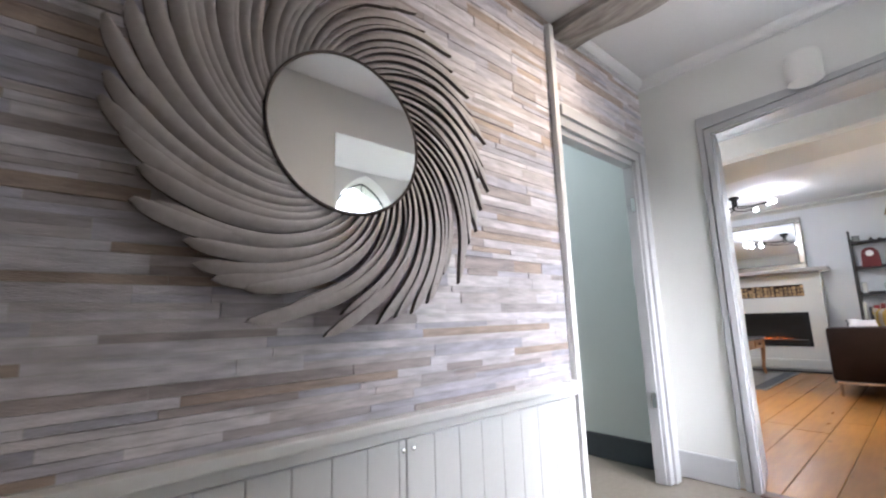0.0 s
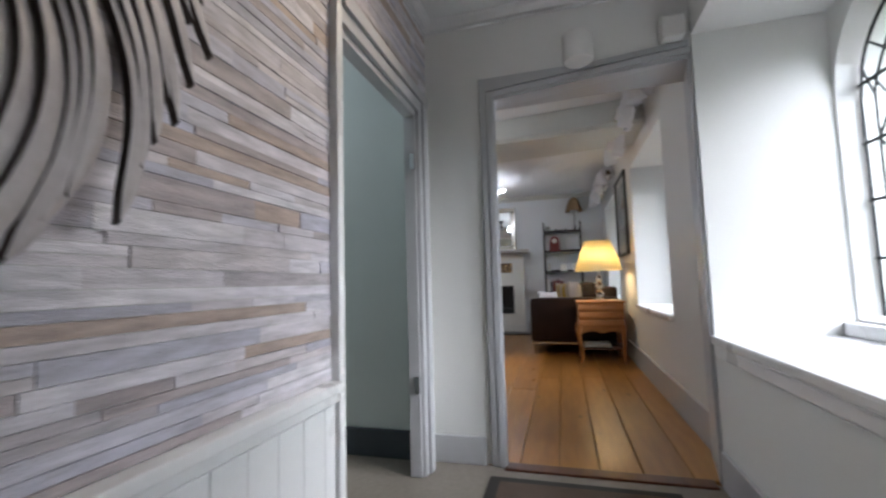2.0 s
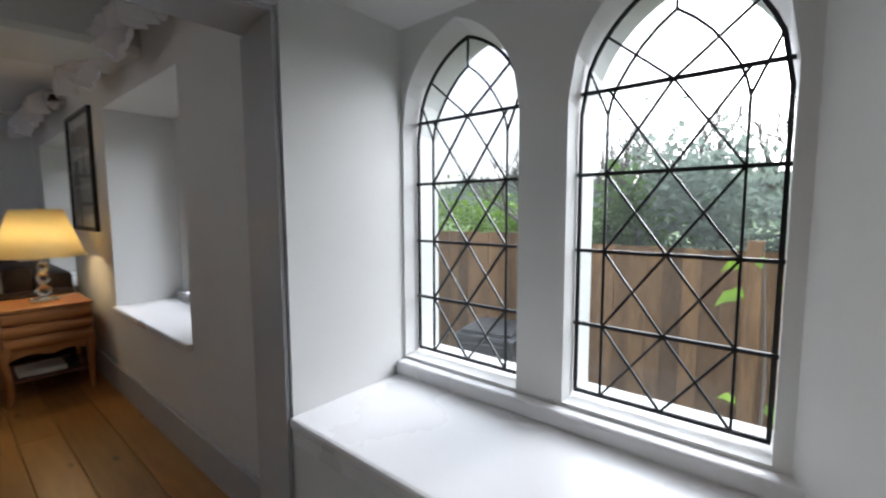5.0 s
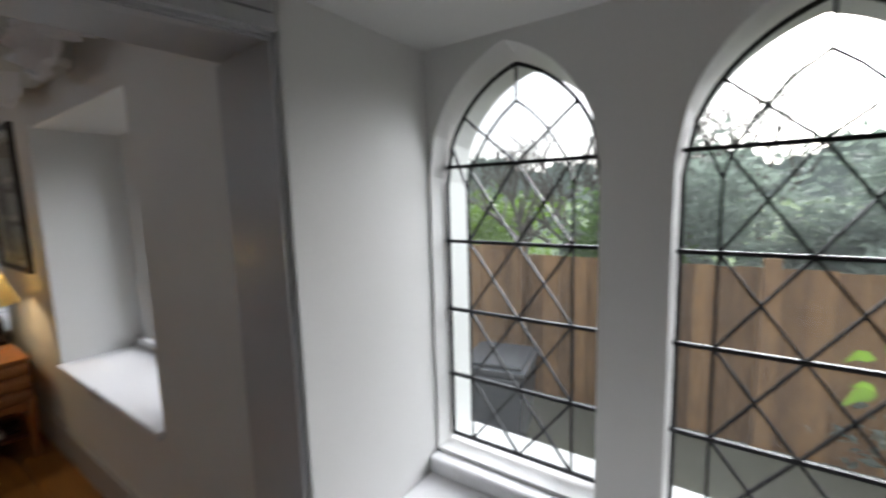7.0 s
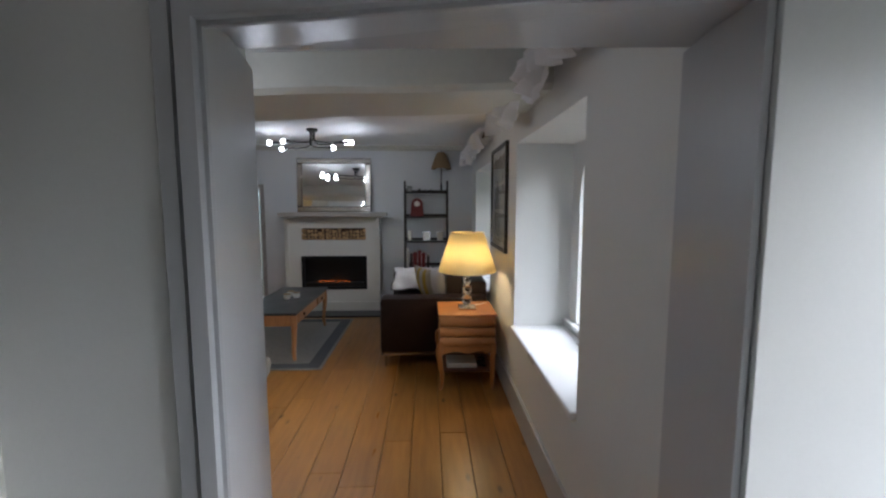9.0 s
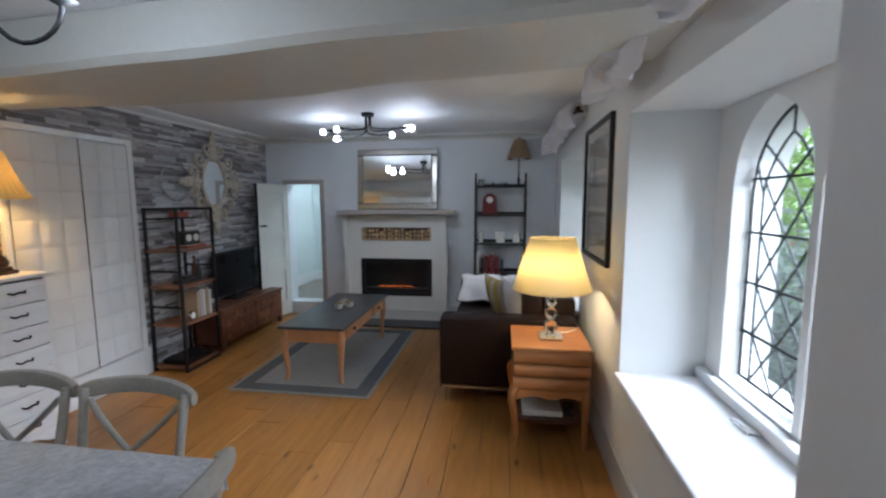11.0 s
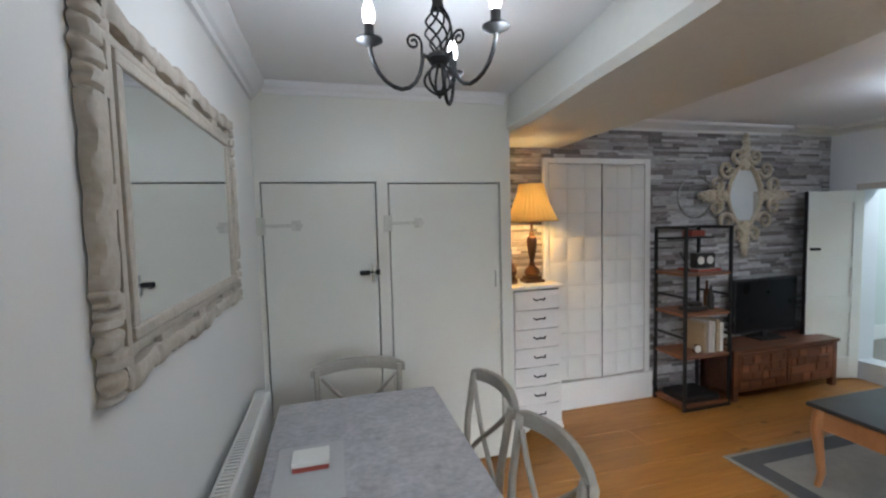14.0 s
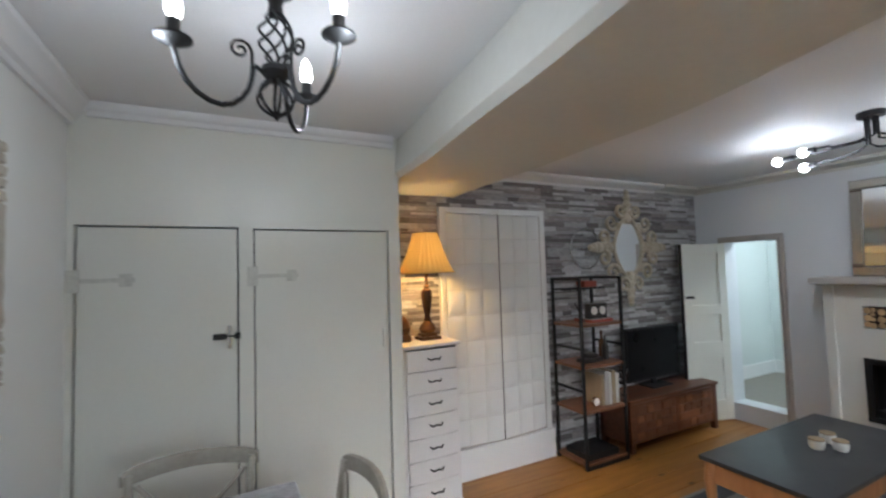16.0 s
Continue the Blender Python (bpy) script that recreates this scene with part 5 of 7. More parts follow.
tv_bench()
tv = thing("television", "black flat-screen television on the carved bench", "television")
part("screen_frame", B(7.20, 7.95, 3.62, 3.66, 0.505, 1.0, 0.006), black_steel, tv)
part("screen", B(7.215, 7.935, 3.616, 3.6195, 0.525, 0.985), tv_screen, tv, "dark switched-off screen")
part("stand", boxes((7.43, 7.72, 3.54, 3.70, 0.446, 0.458), (7.55, 7.60, 3.63, 3.655, 0.458, 0.52), bevel=0.003), black_steel, tv)
goblet = L([(0.0, 0), (0.035, 0.002), (0.005, 0.01), (0.004, 0.13), (0.03, 0.16), (0.042, 0.21), (0.038, 0.25), (0.036, 0.25), (0.04, 0.21), (0.028, 0.165), (0.0, 0.14)], 20, 7.06, 3.55)
single("wine_glass", goblet, crystal_glass, "tall clear stemmed glass on the bench", "glass", smooth=True).location.z = 0.446


def baroque_mirror():
    cx, cz, y = 7.42, 1.77, NORTH - 0.02
    ob = thing("baroque_mirror", "star-shaped mirror in a scrolled antique cream frame", "mirror", x=cx, y=y, z=cz)
    outline = [(0.195 * math.copysign(abs(math.cos(a * math.tau / 40)) ** 1.25, math.cos(a * math.tau / 40)), 0.29 * math.copysign(abs(math.sin(a * math.tau / 40)) ** 1.25, math.sin(a * math.tau / 40))) for a in range(40)]
    part("glass", slab(bmesh.new(), outline, "y", -0.012, -0.004), mirror_glass, ob, "shaped mirror glass")
    part("inner_frame", T([(x * 1.03, -0.02, z * 1.03) for x, z in outline], 0.016, 8, closed=True), gilt_cream, ob, smooth=True)

    def scroll(px, pz, r, turns, start, flip=1):
        pts = []
        n = 22
        for k in range(n + 1):
            u = k / n
            rr = r * (1 - 0.8 * u)
            a = start + flip * u * turns * math.tau
            pts.append((px + rr * math.cos(a), -0.022 - 0.008 * u, pz + rr * math.sin(a)))
        part("scroll", T(pts, 0.022, 8, 0.011), gilt_cream, ob, smooth=True)
    for sx in (-1, 1):
        for sz in (-1, 1):
            scroll(sx * 0.23, sz * 0.24, 0.085, 1.3, math.pi / 2 * (2 if sx > 0 else 0), sx * sz)
            scroll(sx * 0.34, sz * 0.10, 0.075, 1.3, -math.pi / 2 * sz, -sx * sz)
            scroll(sx * 0.10, sz * 0.36, 0.075, 1.3, math.pi if sx > 0 else 0, sx * sz)
    for sx, sz in ((1, 0), (-1, 0), (0, 1), (0, -1)):
        for k, (d, r) in enumerate(((0.0, 0.055), (0.07, 0.06), (0.135, 0.058), (0.20, 0.046), (0.255, 0.03))):
            base = 0.255 if sx else 0.285
            px, pz = sx * (base + d), sz * (base + d)
            part("leaf", grid(bmesh.new(), lambda u, v: (px + r * (1 + 0.2 * math.cos(6 * u * math.tau)) * math.cos(u * math.tau) * math.sin(v * math.pi), -0.02 - 0.02 * math.cos(v * math.pi), pz + r * (1 + 0.2 * math.cos(6 * u * math.tau)) * math.sin(u * math.tau) * math.sin(v * math.pi)), 24, 6, True), gilt_cream, ob, smooth=True)


baroque_mirror()
plate = thing("glass_plate", "round clear glass plate hung on the cladding", "plate", x=6.86, y=NORTH - 0.03, z=1.76)
part("rim", T([(0.185 * math.cos(a * math.tau / 48), 0, 0.185 * math.sin(a * math.tau / 48)) for a in range(48)], 0.007, 8, closed=True), chrome, plate, "bright rounded rim", smooth=True)
part("dish", slab(bmesh.new(), [(0.18 * math.cos(a * math.tau / 40), 0.18 * math.sin(a * math.tau / 40)) for a in range(40)], "y", -0.002, 0.002), clean_glass, plate, "clear glass dish")


def back_door():
    ob = thing("door_1", "cream panelled door standing open against the wall", "door", x=EAST - 0.045, y=3.462, z=0.02, rz=163.0)
    ob["kind"] = "structure"
    w, h, t = 0.50, 1.77, 0.036
    part("stile", boxes((0, 0.09, 0, t, 0, h), (w - 0.09, w, 0, t, 0, h), bevel=0.003), cream_gloss, ob)
    part("rail", boxes((0.09, w - 0.09, 0, t, 0, 0.2), (0.09, w - 0.09, 0, t, 0.62, 0.78), (0.09, w - 0.09, 0, t, 1.05, 1.15), (0.09, w - 0.09, 0, t, h - 0.11, h), bevel=0.002), cream_gloss, ob)
    part("panel", boxes((0.09, w - 0.09, 0.012, t - 0.012, 0.2, 0.62), (0.09, w - 0.09, 0.012, t - 0.012, 0.78, 1.05), (0.09, w - 0.09, 0.012, t - 0.012, 1.15, h - 0.11)), cream_gloss, ob)
    part("door_handle", boxes((w - 0.11, w - 0.02, t, t + 0.02, 1.22, 1.245), bevel=0.006), black_iron, ob, "black iron latch")
    # Black strip paints the shadow gap between the leaf and the wall.
    part("gap_shade_strip", B(w, w + 0.012, 0.0, t, 0, h), black_wood, ob, "black strip for the shadow gap between door and wall")


back_door()


# ---- living room, fireplace ----
def fireplace():
    ob = thing("fireplace", "ivory electric fire surround with log niche and lit embers", "fireplace")
    f, y0, y1 = 8.37, 1.25, 2.585
    fy0, fy1, ny0, ny1 = 1.442, 2.36, 1.434, 2.365
    for a, b, c, d in ((y0, fy0, 0.0, 1.385), (fy1, y1, 0.0, 1.385)):
        part("side_panel", B(f, EAST - 0.022, a, b, c, d), surround_paint, ob)
    for c, d in ((0.0, 0.345), (0.808, 1.05), (1.225, 1.385)):
        part("front_panel", B(f, EAST - 0.022, fy0, fy1, c, d), surround_paint, ob)
    for a, b in ((y0 - 0.012, y0 + 0.05), (y1 - 0.05, y1 + 0.012)):
        part("pilaster", B(f - 0.018, f, a, b, 0.0, 1.385, 0.004), surround_paint, ob)
    part("plinth", B(f - 0.03, f, y0 - 0.02, y1 + 0.02, 0.0, 0.15, 0.005), surround_paint, ob)
    part("mantelshelf", boxes((f - 0.14, EAST - 0.022, y0 - 0.115, y1 + 0.06, 1.40, 1.45), (f - 0.07, EAST - 0.022, y0 - 0.06, y1 + 0.03, 1.385, 1.40), bevel=0.006), mantel_paint, ob, "taupe wooden mantelshelf")
    part("firebox", boxes((f + 0.13, f + 0.14, fy0, fy1, 0.345, 0.808), (f + 0.004, f + 0.13, fy0, fy0 + 0.01, 0.345, 0.808), (f + 0.004, f + 0.13, fy1 - 0.01, fy1, 0.345, 0.808), (f + 0.004, f + 0.13, fy0, fy1, 0.345, 0.36), (f + 0.004, f + 0.13, fy0, fy1, 0.80, 0.808)), fire_black, ob, "black electric firebox")
    part("fire_frame", boxes((f - 0.012, f + 0.002, fy0 - 0.012, fy1 + 0.012, 0.333, 0.375), (f - 0.012, f + 0.002, fy0 - 0.012, fy1 + 0.012, 0.775, 0.82), (f - 0.012, f + 0.002, fy0 - 0.012, fy0 + 0.035, 0.375, 0.775), (f - 0.012, f + 0.002, fy1 - 0.035, fy1 + 0.012, 0.375, 0.775)), black_steel, ob, "black metal fire frame")
    rng = random.Random(3)
    for k in range(26):
        y = fy0 + 0.2 + (fy1 - fy0 - 0.4) * rng.random()
        r = 0.004 + 0.006 * rng.random()
        x, z = f + 0.03 + 0.07 * rng.random(), 0.428 + 0.022 * rng.random()
        bm = bmesh.new()
        bmesh.ops.create_icosphere(bm, subdivisions=1, radius=r)
        for v in bm.verts:
            v.co.z *= 0.55
            v.co += Vector((x, y, z)) + Vector((rng.random(), rng.random() * 2, rng.random())) * 0.006
        part("ember", bm, ember, ob, "glowing orange ember")
    part("ember_bed", B(f + 0.01, f + 0.125, fy0 + 0.04, fy1 - 0.04, 0.36, 0.425, 0.01), fire_black, ob)
    part("niche_back", B(f + 0.10, f + 0.11, ny0, ny1, 1.05, 1.225), bark, ob)
    ys, row = ny0 + 0.02, 0
    while ys < ny1 - 0.012:
        r0 = 0.020 + 0.012 * rng.random()
        zz = 1.053 + r0
        while zz + r0 * 0.7 < 1.225:
            r = r0 * (0.8 + 0.35 * rng.random())
            log = part("log", L([(r * 0.97, 0), (r, 0.004), (r, 0.1), (0.0, 0.1)], 9), bark, ob)
            log.matrix_local = pose(f + 0.006 + 0.012 * rng.random(), min(max(ys, ny0 + r), ny1 - r), min(zz, 1.223 - r), 0, 90, 0)
            part("log_end", L([(0.0, -0.001), (r * 0.93, -0.001), (r * 0.95, 0.003), (0.0, 0.003)], 9), log_end, log)
            zz += r * 2.02
        ys += r0 * 2.0
    return ob


fireplace()
bulb_light("ember_light", 8.40, 1.9, 0.47, 0.015, (1.0, 0.3, 0.08), 0.05)
single("hearth", B(8.02, 8.335, 1.12, 2.70, 0.002, 0.022, 0.006), slate_top, "flat dark slate hearth before the fire", "hearth")


def overmantel():
    ob = thing("overmantel_mirror", "wide silver mirror standing on the mantelpiece", "mirror", x=8.44, y=1.90, z=1.452)
    hw, h, b = 0.535, 0.785, 0.085
    part("glass", B(0.0, 0.006, -hw + b, hw - b, b, h - b), mirror_glass, ob, "mirror glass")
    for rows in (((-hw, hw, 0, b)), ((-hw, hw, h - b, h)), ((-hw, -hw + b, b, h - b)), ((hw - b, hw, b, h - b))):
        y0, y1, z0, z1 = rows
        bm = bmesh.new()
        put(bm, [(0.012, y0, z0), (0.012, y1, z0), (0.012, y1, z1), (0.012, y0, z1), (-0.006, y0 + 0.014, z0 + 0.014), (-0.006, y1 - 0.014, z0 + 0.014), (-0.006, y1 - 0.014, z1 - 0.014), (-0.006, y0 + 0.014, z1 - 0.014)], BOX_FACES)
        part("bevelled_border", bm, bevel_silver, ob, "bevelled mirror strip")
    part("backing", B(0.013, 0.025, -hw, hw, 0, h), black_wood, ob)
    ob.matrix_world = pose(8.44, 1.90, 1.452, 0, 4.0, 0)


overmantel()


# ---- living room, south side ----
def ladder_shelf():
    ob = thing("ladder_shelf", "dark wooden ladder bookcase leaning on the end wall", "bookcase")
    ya, yb = 0.262, 0.868
    for y in (ya, yb):
        bm = bmesh.new()
        put(bm, [(8.12, y - 0.012, 0), (8.16, y - 0.012, 0), (8.16, y + 0.012, 0), (8.12, y + 0.012, 0), (8.33, y - 0.012, 1.90), (8.37, y - 0.012, 1.90), (8.37, y + 0.012, 1.90), (8.33, y + 0.012, 1.90)], BOX_FACES)
        part("rail", bm, black_wood, ob)
        part("rear_rail", B(8.49, 8.505, y - 0.012, y + 0.012, 0, 1.80), black_wood, ob)
    for z in (0.28, 0.65, 1.025, 1.375, 1.722):
        xf = 8.12 + 0.21 * z / 1.9 + 0.01
        part("shelf_board", B(xf, 8.505, ya + 0.012, yb - 0.012, z, z + 0.018, 0.002), black_wood, ob)
        part("shelf_lip", B(8.493, 8.505, ya + 0.012, yb - 0.012, z + 0.018, z + 0.05), black_wood, ob)


ladder_shelf()


def shelf_lamp():
    ob = thing("table_lamp", "unlit lamp with tan pleated shade on the ladder bookcase", "lamp", "table lamps", x=8.41, y=0.345, z=1.741)
    part("stem", L([(0.0, 0), (0.045, 0.0), (0.045, 0.01), (0.012, 0.03), (0.018, 0.07), (0.008, 0.12), (0.008, 0.34), (0.0, 0.34)], 16), black_iron, ob, smooth=True)
    part("shade", L([(0.145, 0.33), (0.125, 0.40), (0.10, 0.47), (0.075, 0.54), (0.05, 0.57)], 80, 0, 0, 0.02, 20), shade_brown, ob, "tan pleated shade")
    part("finial", L([(0.0, 0.60), (0.008, 0.59), (0.004, 0.57), (0.0, 0.56)], 10), black_iron, ob)


shelf_lamp()
cl = thing("mantel_clock", "dark red arched mantel clock on the bookcase", "clock")
arch = [(0.60, 1.394), (0.79, 1.394)] + [(0.695 + 0.085 * math.cos(a * math.pi / 16), 1.57 + 0.085 * math.sin(a * math.pi / 16)) for a in range(17)]
part("case", slab(bmesh.new(), arch, "x", 8.32, 8.42), red_lacquer, cl)
part("dial", L([(0.0, 0), (0.038, 0), (0.04, 0.006), (0.0, 0.006)], 22), dial_white, cl, "round pale dial").matrix_local = pose(8.3195, 0.695, 1.575, 0, -90, 0)
for y, z, w, h in ((0.80, 1.741, 0.075, 0.085), (0.80, 1.045, 0.06, 0.15), (0.56, 1.045, 0.11, 0.13), (0.36, 1.045, 0.10, 0.13)):
    pf = thing("photo_frame", "small framed photograph on the bookcase", "photo frame", "photo frames")
    part("frame", boxes((0, 0.012, -w / 2, w / 2, 0, 0.008), (0, 0.012, -w / 2, w / 2, h - 0.008, h), (0, 0.012, -w / 2, -w / 2 + 0.008, 0.008, h - 0.008), (0, 0.012, w / 2 - 0.008, w / 2, 0.008, h - 0.008)), black_wood if z > 1.5 else chrome, pf)
    part("print", B(0.006, 0.010, -w / 2 + 0.008, w / 2 - 0.008, 0.008, h - 0.008), picture_print if z > 1.5 else paper, pf, "pale print")
    pf.matrix_world = pose(8.33, y, z, 0, 8, 12)
for k, (w, h, m) in enumerate(((0.03, 0.26, paper), (0.035, 0.20, black_wood), (0.05, 0.22, red_lacquer), (0.045, 0.24, red_lacquer), (0.05, 0.21, red_lacquer), (0.035, 0.17, black_wood))):
    b = book(8.25, 0.82 - k * 0.06, 0.669, 0.2, w, h, m, "upright dark red book on the ladder bookcase", group="books on the bookcase")
for k, (y, r, h) in enumerate(((0.66, 0.02, 0.05), (0.58, 0.025, 0.035), (0.50, 0.018, 0.045))):
    single("trinket", L([(0.0, 0), (r, 0), (r * 1.1, h * 0.5), (r * 0.5, h), (0.0, h)], 14, 8.40, y), black_wood, "tiny dark trinket on the top board", "trinket", "trinkets", smooth=True).location.z = 1.741


def pillow(bm, w, h, d, seed=0):
    rng = random.Random(seed)
    a, b = rng.random() * 6, rng.random() * 6
    for s in (-1, 1):
        grid(bm, lambda u, v: ((u - 0.5) * w * (1 - 0.06 * math.sin(v * math.pi)), s * d * 0.5 * (math.sin(u * math.pi) * math.sin(v * math.pi)) ** 0.45 * (1 + 0.08 * math.sin(9 * u + a) * math.sin(7 * v + b)), (v - 0.5) * h * (1 - 0.06 * math.sin(u * math.pi))), 16, 16)
    bmesh.ops.remove_doubles(bm, verts=bm.verts, dist=0.0005)
    return bm


def sofa():
    ob = thing("sofa", "dark brown leather sofa on chrome feet beneath the windows", "sofa")
    x0, x1, y0, y1 = 6.17, 8.02, -0.055, 1.0
    part("base", B(x0 + 0.02, x1 - 0.02, y0 + 0.02, y1 - 0.03, 0.145, 0.30, 0.02), leather, ob, smooth=True)
    for a, b in ((x0, x0 + 0.24), (x1 - 0.24, x1)):
        part("armrest", B(a, b, y0 + 0.02, y1, 0.145, 0.68, 0.045), leather, ob, smooth=True)
    part("backrest", B(x0 + 0.24, x1 - 0.24, y0, y0 + 0.24, 0.30, 0.80, 0.05), leather, ob, smooth=True)
    for k in range(2):
        a = x0 + 0.245 + k * 0.685
        part("seat_cushion", B(a, a + 0.68, y0 + 0.24, y1 - 0.01, 0.30, 0.455, 0.04), leather, ob, smooth=True)
        part("back_cushion", B(a + 0.01, a + 0.67, y0 + 0.24, y0 + 0.42, 0.46, 0.86, 0.06), leather, ob, smooth=True)
    part("chrome_rail", boxes((x0 + 0.01, x0 + 0.025, y0 + 0.05, y1 - 0.01, 0.125, 0.145), (x0 + 0.01, x1 - 0.01, y1 - 0.025, y1 - 0.01, 0.125, 0.145)), chrome, ob, "thin chrome base rail")
    for x in (x0 + 0.05, x1 - 0.07):
        for y in (y0 + 0.06, y1 - 0.05):
            part("foot", T([(x, y, 0.13), (x, y, 0.0)], 0.016, 12, 0.013), chrome, ob, "chrome foot")


sofa()
bm = bmesh.new()
def throw_at(u, v):
    x = 7.98 - 0.5 * u
    z = 0.70 + 0.03 * math.sin(v * 9) * 0.3
    y = 0.98 - 0.62 * v
    drop = max(0.0, (u - 0.55) / 0.45)
    return (x + 0.02 * math.sin(v * 11), y + 0.02 * math.sin(u * 8), 0.690 + 0.016 * math.sin(u * 6 + v * 4) ** 2 + 0.008 * math.sin(u * 23 - v * 9) - 0.20 * drop + 0.012 * math.sin(v * 14 + u * 5) * math.sin(u * 11))
grid(bm, throw_at, 26, 26)
t_ob = single("throw", bm, throw_white, "rumpled white woollen throw over the sofa arm", "throw", smooth=True)
hem = [Vector(throw_at(k / 20, 0.0)) + Vector((0, 0.004, 0.002)) for k in range(21)] + [Vector(throw_at(1.0, k / 20)) + Vector((-0.004, 0, 0.0)) for k in range(1, 21)]
part("hem", T(hem, 0.006, 6), black_wood, t_ob, "black bound hem")
t_ob.modifiers.new("thickness", "SOLIDIFY").thickness = 0.014
for k, (x, y, z, rx, rz, cover, label) in enumerate((
        (7.02, 0.54, 0.64, -18, 24, cushion_grey, "striped mustard and stone cushion leaning on the sofa"),
        (6.72, 0.40, 0.66, -18, 14, throw_white, "plain white cushion propped on the sofa"))):
    c = thing("cushion", label, "cushion", "sofa cushions", x=x, y=y, z=z)
    part("cover", pillow(bmesh.new(), 0.46, 0.46, 0.17, k), cover, c, smooth=True)
    if k == 0:
        for u0 in (0.18, 0.52, 0.80):
            bm = bmesh.new()
            grid(bm, lambda u, v: ((u0 + 0.16 * u - 0.5) * 0.46 * (1 - 0.06 * math.sin(v * math.pi)), 0.087 * (math.sin((u0 + 0.16 * u) * math.pi) * math.sin(v * math.pi)) ** 0.45 + 0.006, (v - 0.5) * 0.43), 6, 16)
            part("stripe", bm, cushion_yellow, c, "mustard woven stripe", smooth=True)
    c.matrix_world = pose(x, y, z, rx, 0, rz)


def nightstand():
    ob = thing("side_table", "honey cherry side table with moulded drawers and cabriole legs", "side table")
    x0, x1, y0, y1, top = 5.665, 6.13, -0.03, 0.445, 0.655
    part("top", B(x0 - 0.012, x1 + 0.012, y0 - 0.005, y1 + 0.012, top - 0.022, top, 0.008), cherry, ob)
    part("case", B(x0 + 0.018, x1 - 0.01, y0 + 0.012, y1 - 0.012, 0.37, top - 0.022, 0.004), cherry, ob)
    for z0, z1 in ((0.375, 0.455), (0.462, 0.54), (0.547, 0.63)):
        bm = bmesh.new()
        box(bm, x0 + 0.006, x0 + 0.02, y0 + 0.006, y1 - 0.004, z0, z1)
        grid(bm, lambda u, v: (x0 + 0.006 - 0.020 * math.sin(v * math.pi) ** 0.6 - 0.006 * math.sin(u * math.pi), y0 + 0.006 + (y1 - y0 - 0.01) * u, z0 + (z1 - z0) * v), 10, 8)
        part("drawer_front", bm, cherry, ob, smooth=True)
        part("side_moulding", B(x0 + 0.02, x1 - 0.012, y1 - 0.014, y1 + 0.001, z0, z1, 0.008), cherry, ob)
    n = 24
    bm = bmesh.new()
    slab(bm, [(y0 + 0.02, 0.385)] + [(y0 + 0.02 + (y1 - y0 - 0.04) * k / n, 0.30 + 0.045 * math.sin(k / n * math.pi) ** 0.6 - 0.03 * math.exp(-((k / n - 0.5) * 7) ** 2)) for k in range(n + 1)] + [(y1 - 0.02, 0.385)], "x", x0 + 0.002, x0 + 0.018)
    part("shaped_apron", bm, cherry, ob)
    for sx, x in ((-1, x0 + 0.02), (1, x1 - 0.02)):
        for sy, y in ((-1, y0 + 0.025), (1, y1 - 0.02)):
            bow = 0.022 if (sy > 0) else 0.0
            part("leg", T([(x, y, 0.39), (x + sx * 0.018, y + sy * bow * 1.1, 0.35), (x + sx * 0.020, y + sy * bow * 1.2, 0.30), (x + sx * 0.008, y + sy * bow * 0.6, 0.22), (x - sx * 0.006, y, 0.12), (x - sx * 0.004, y, 0.05), (x + sx * 0.016, y + sy * bow * 0.7, 0.0)], 0.032, 10, 0.012), cherry, ob, smooth=True)
    part("lower_shelf", B(x0 + 0.05, x1 - 0.015, y0 + 0.02, y1 - 0.02, 0.135, 0.155, 0.004), dark_oak, ob, "dark recessed lower shelf")


nightstand()
single("router_box", B(5.76, 5.98, 0.12, 0.38, 0.1555, 0.195, 0.008), paper, "flat pale box on the side table's lower shelf", "box")
single("cable_bundle", T([(5.80 + 0.05 * math.cos(a * 0.9), 0.08 + 0.04 * math.sin(a * 1.3), 0.16 + 0.004 * a) for a in range(16)], 0.006, 6), black_steel, "coiled black cable on the lower shelf", "cable")


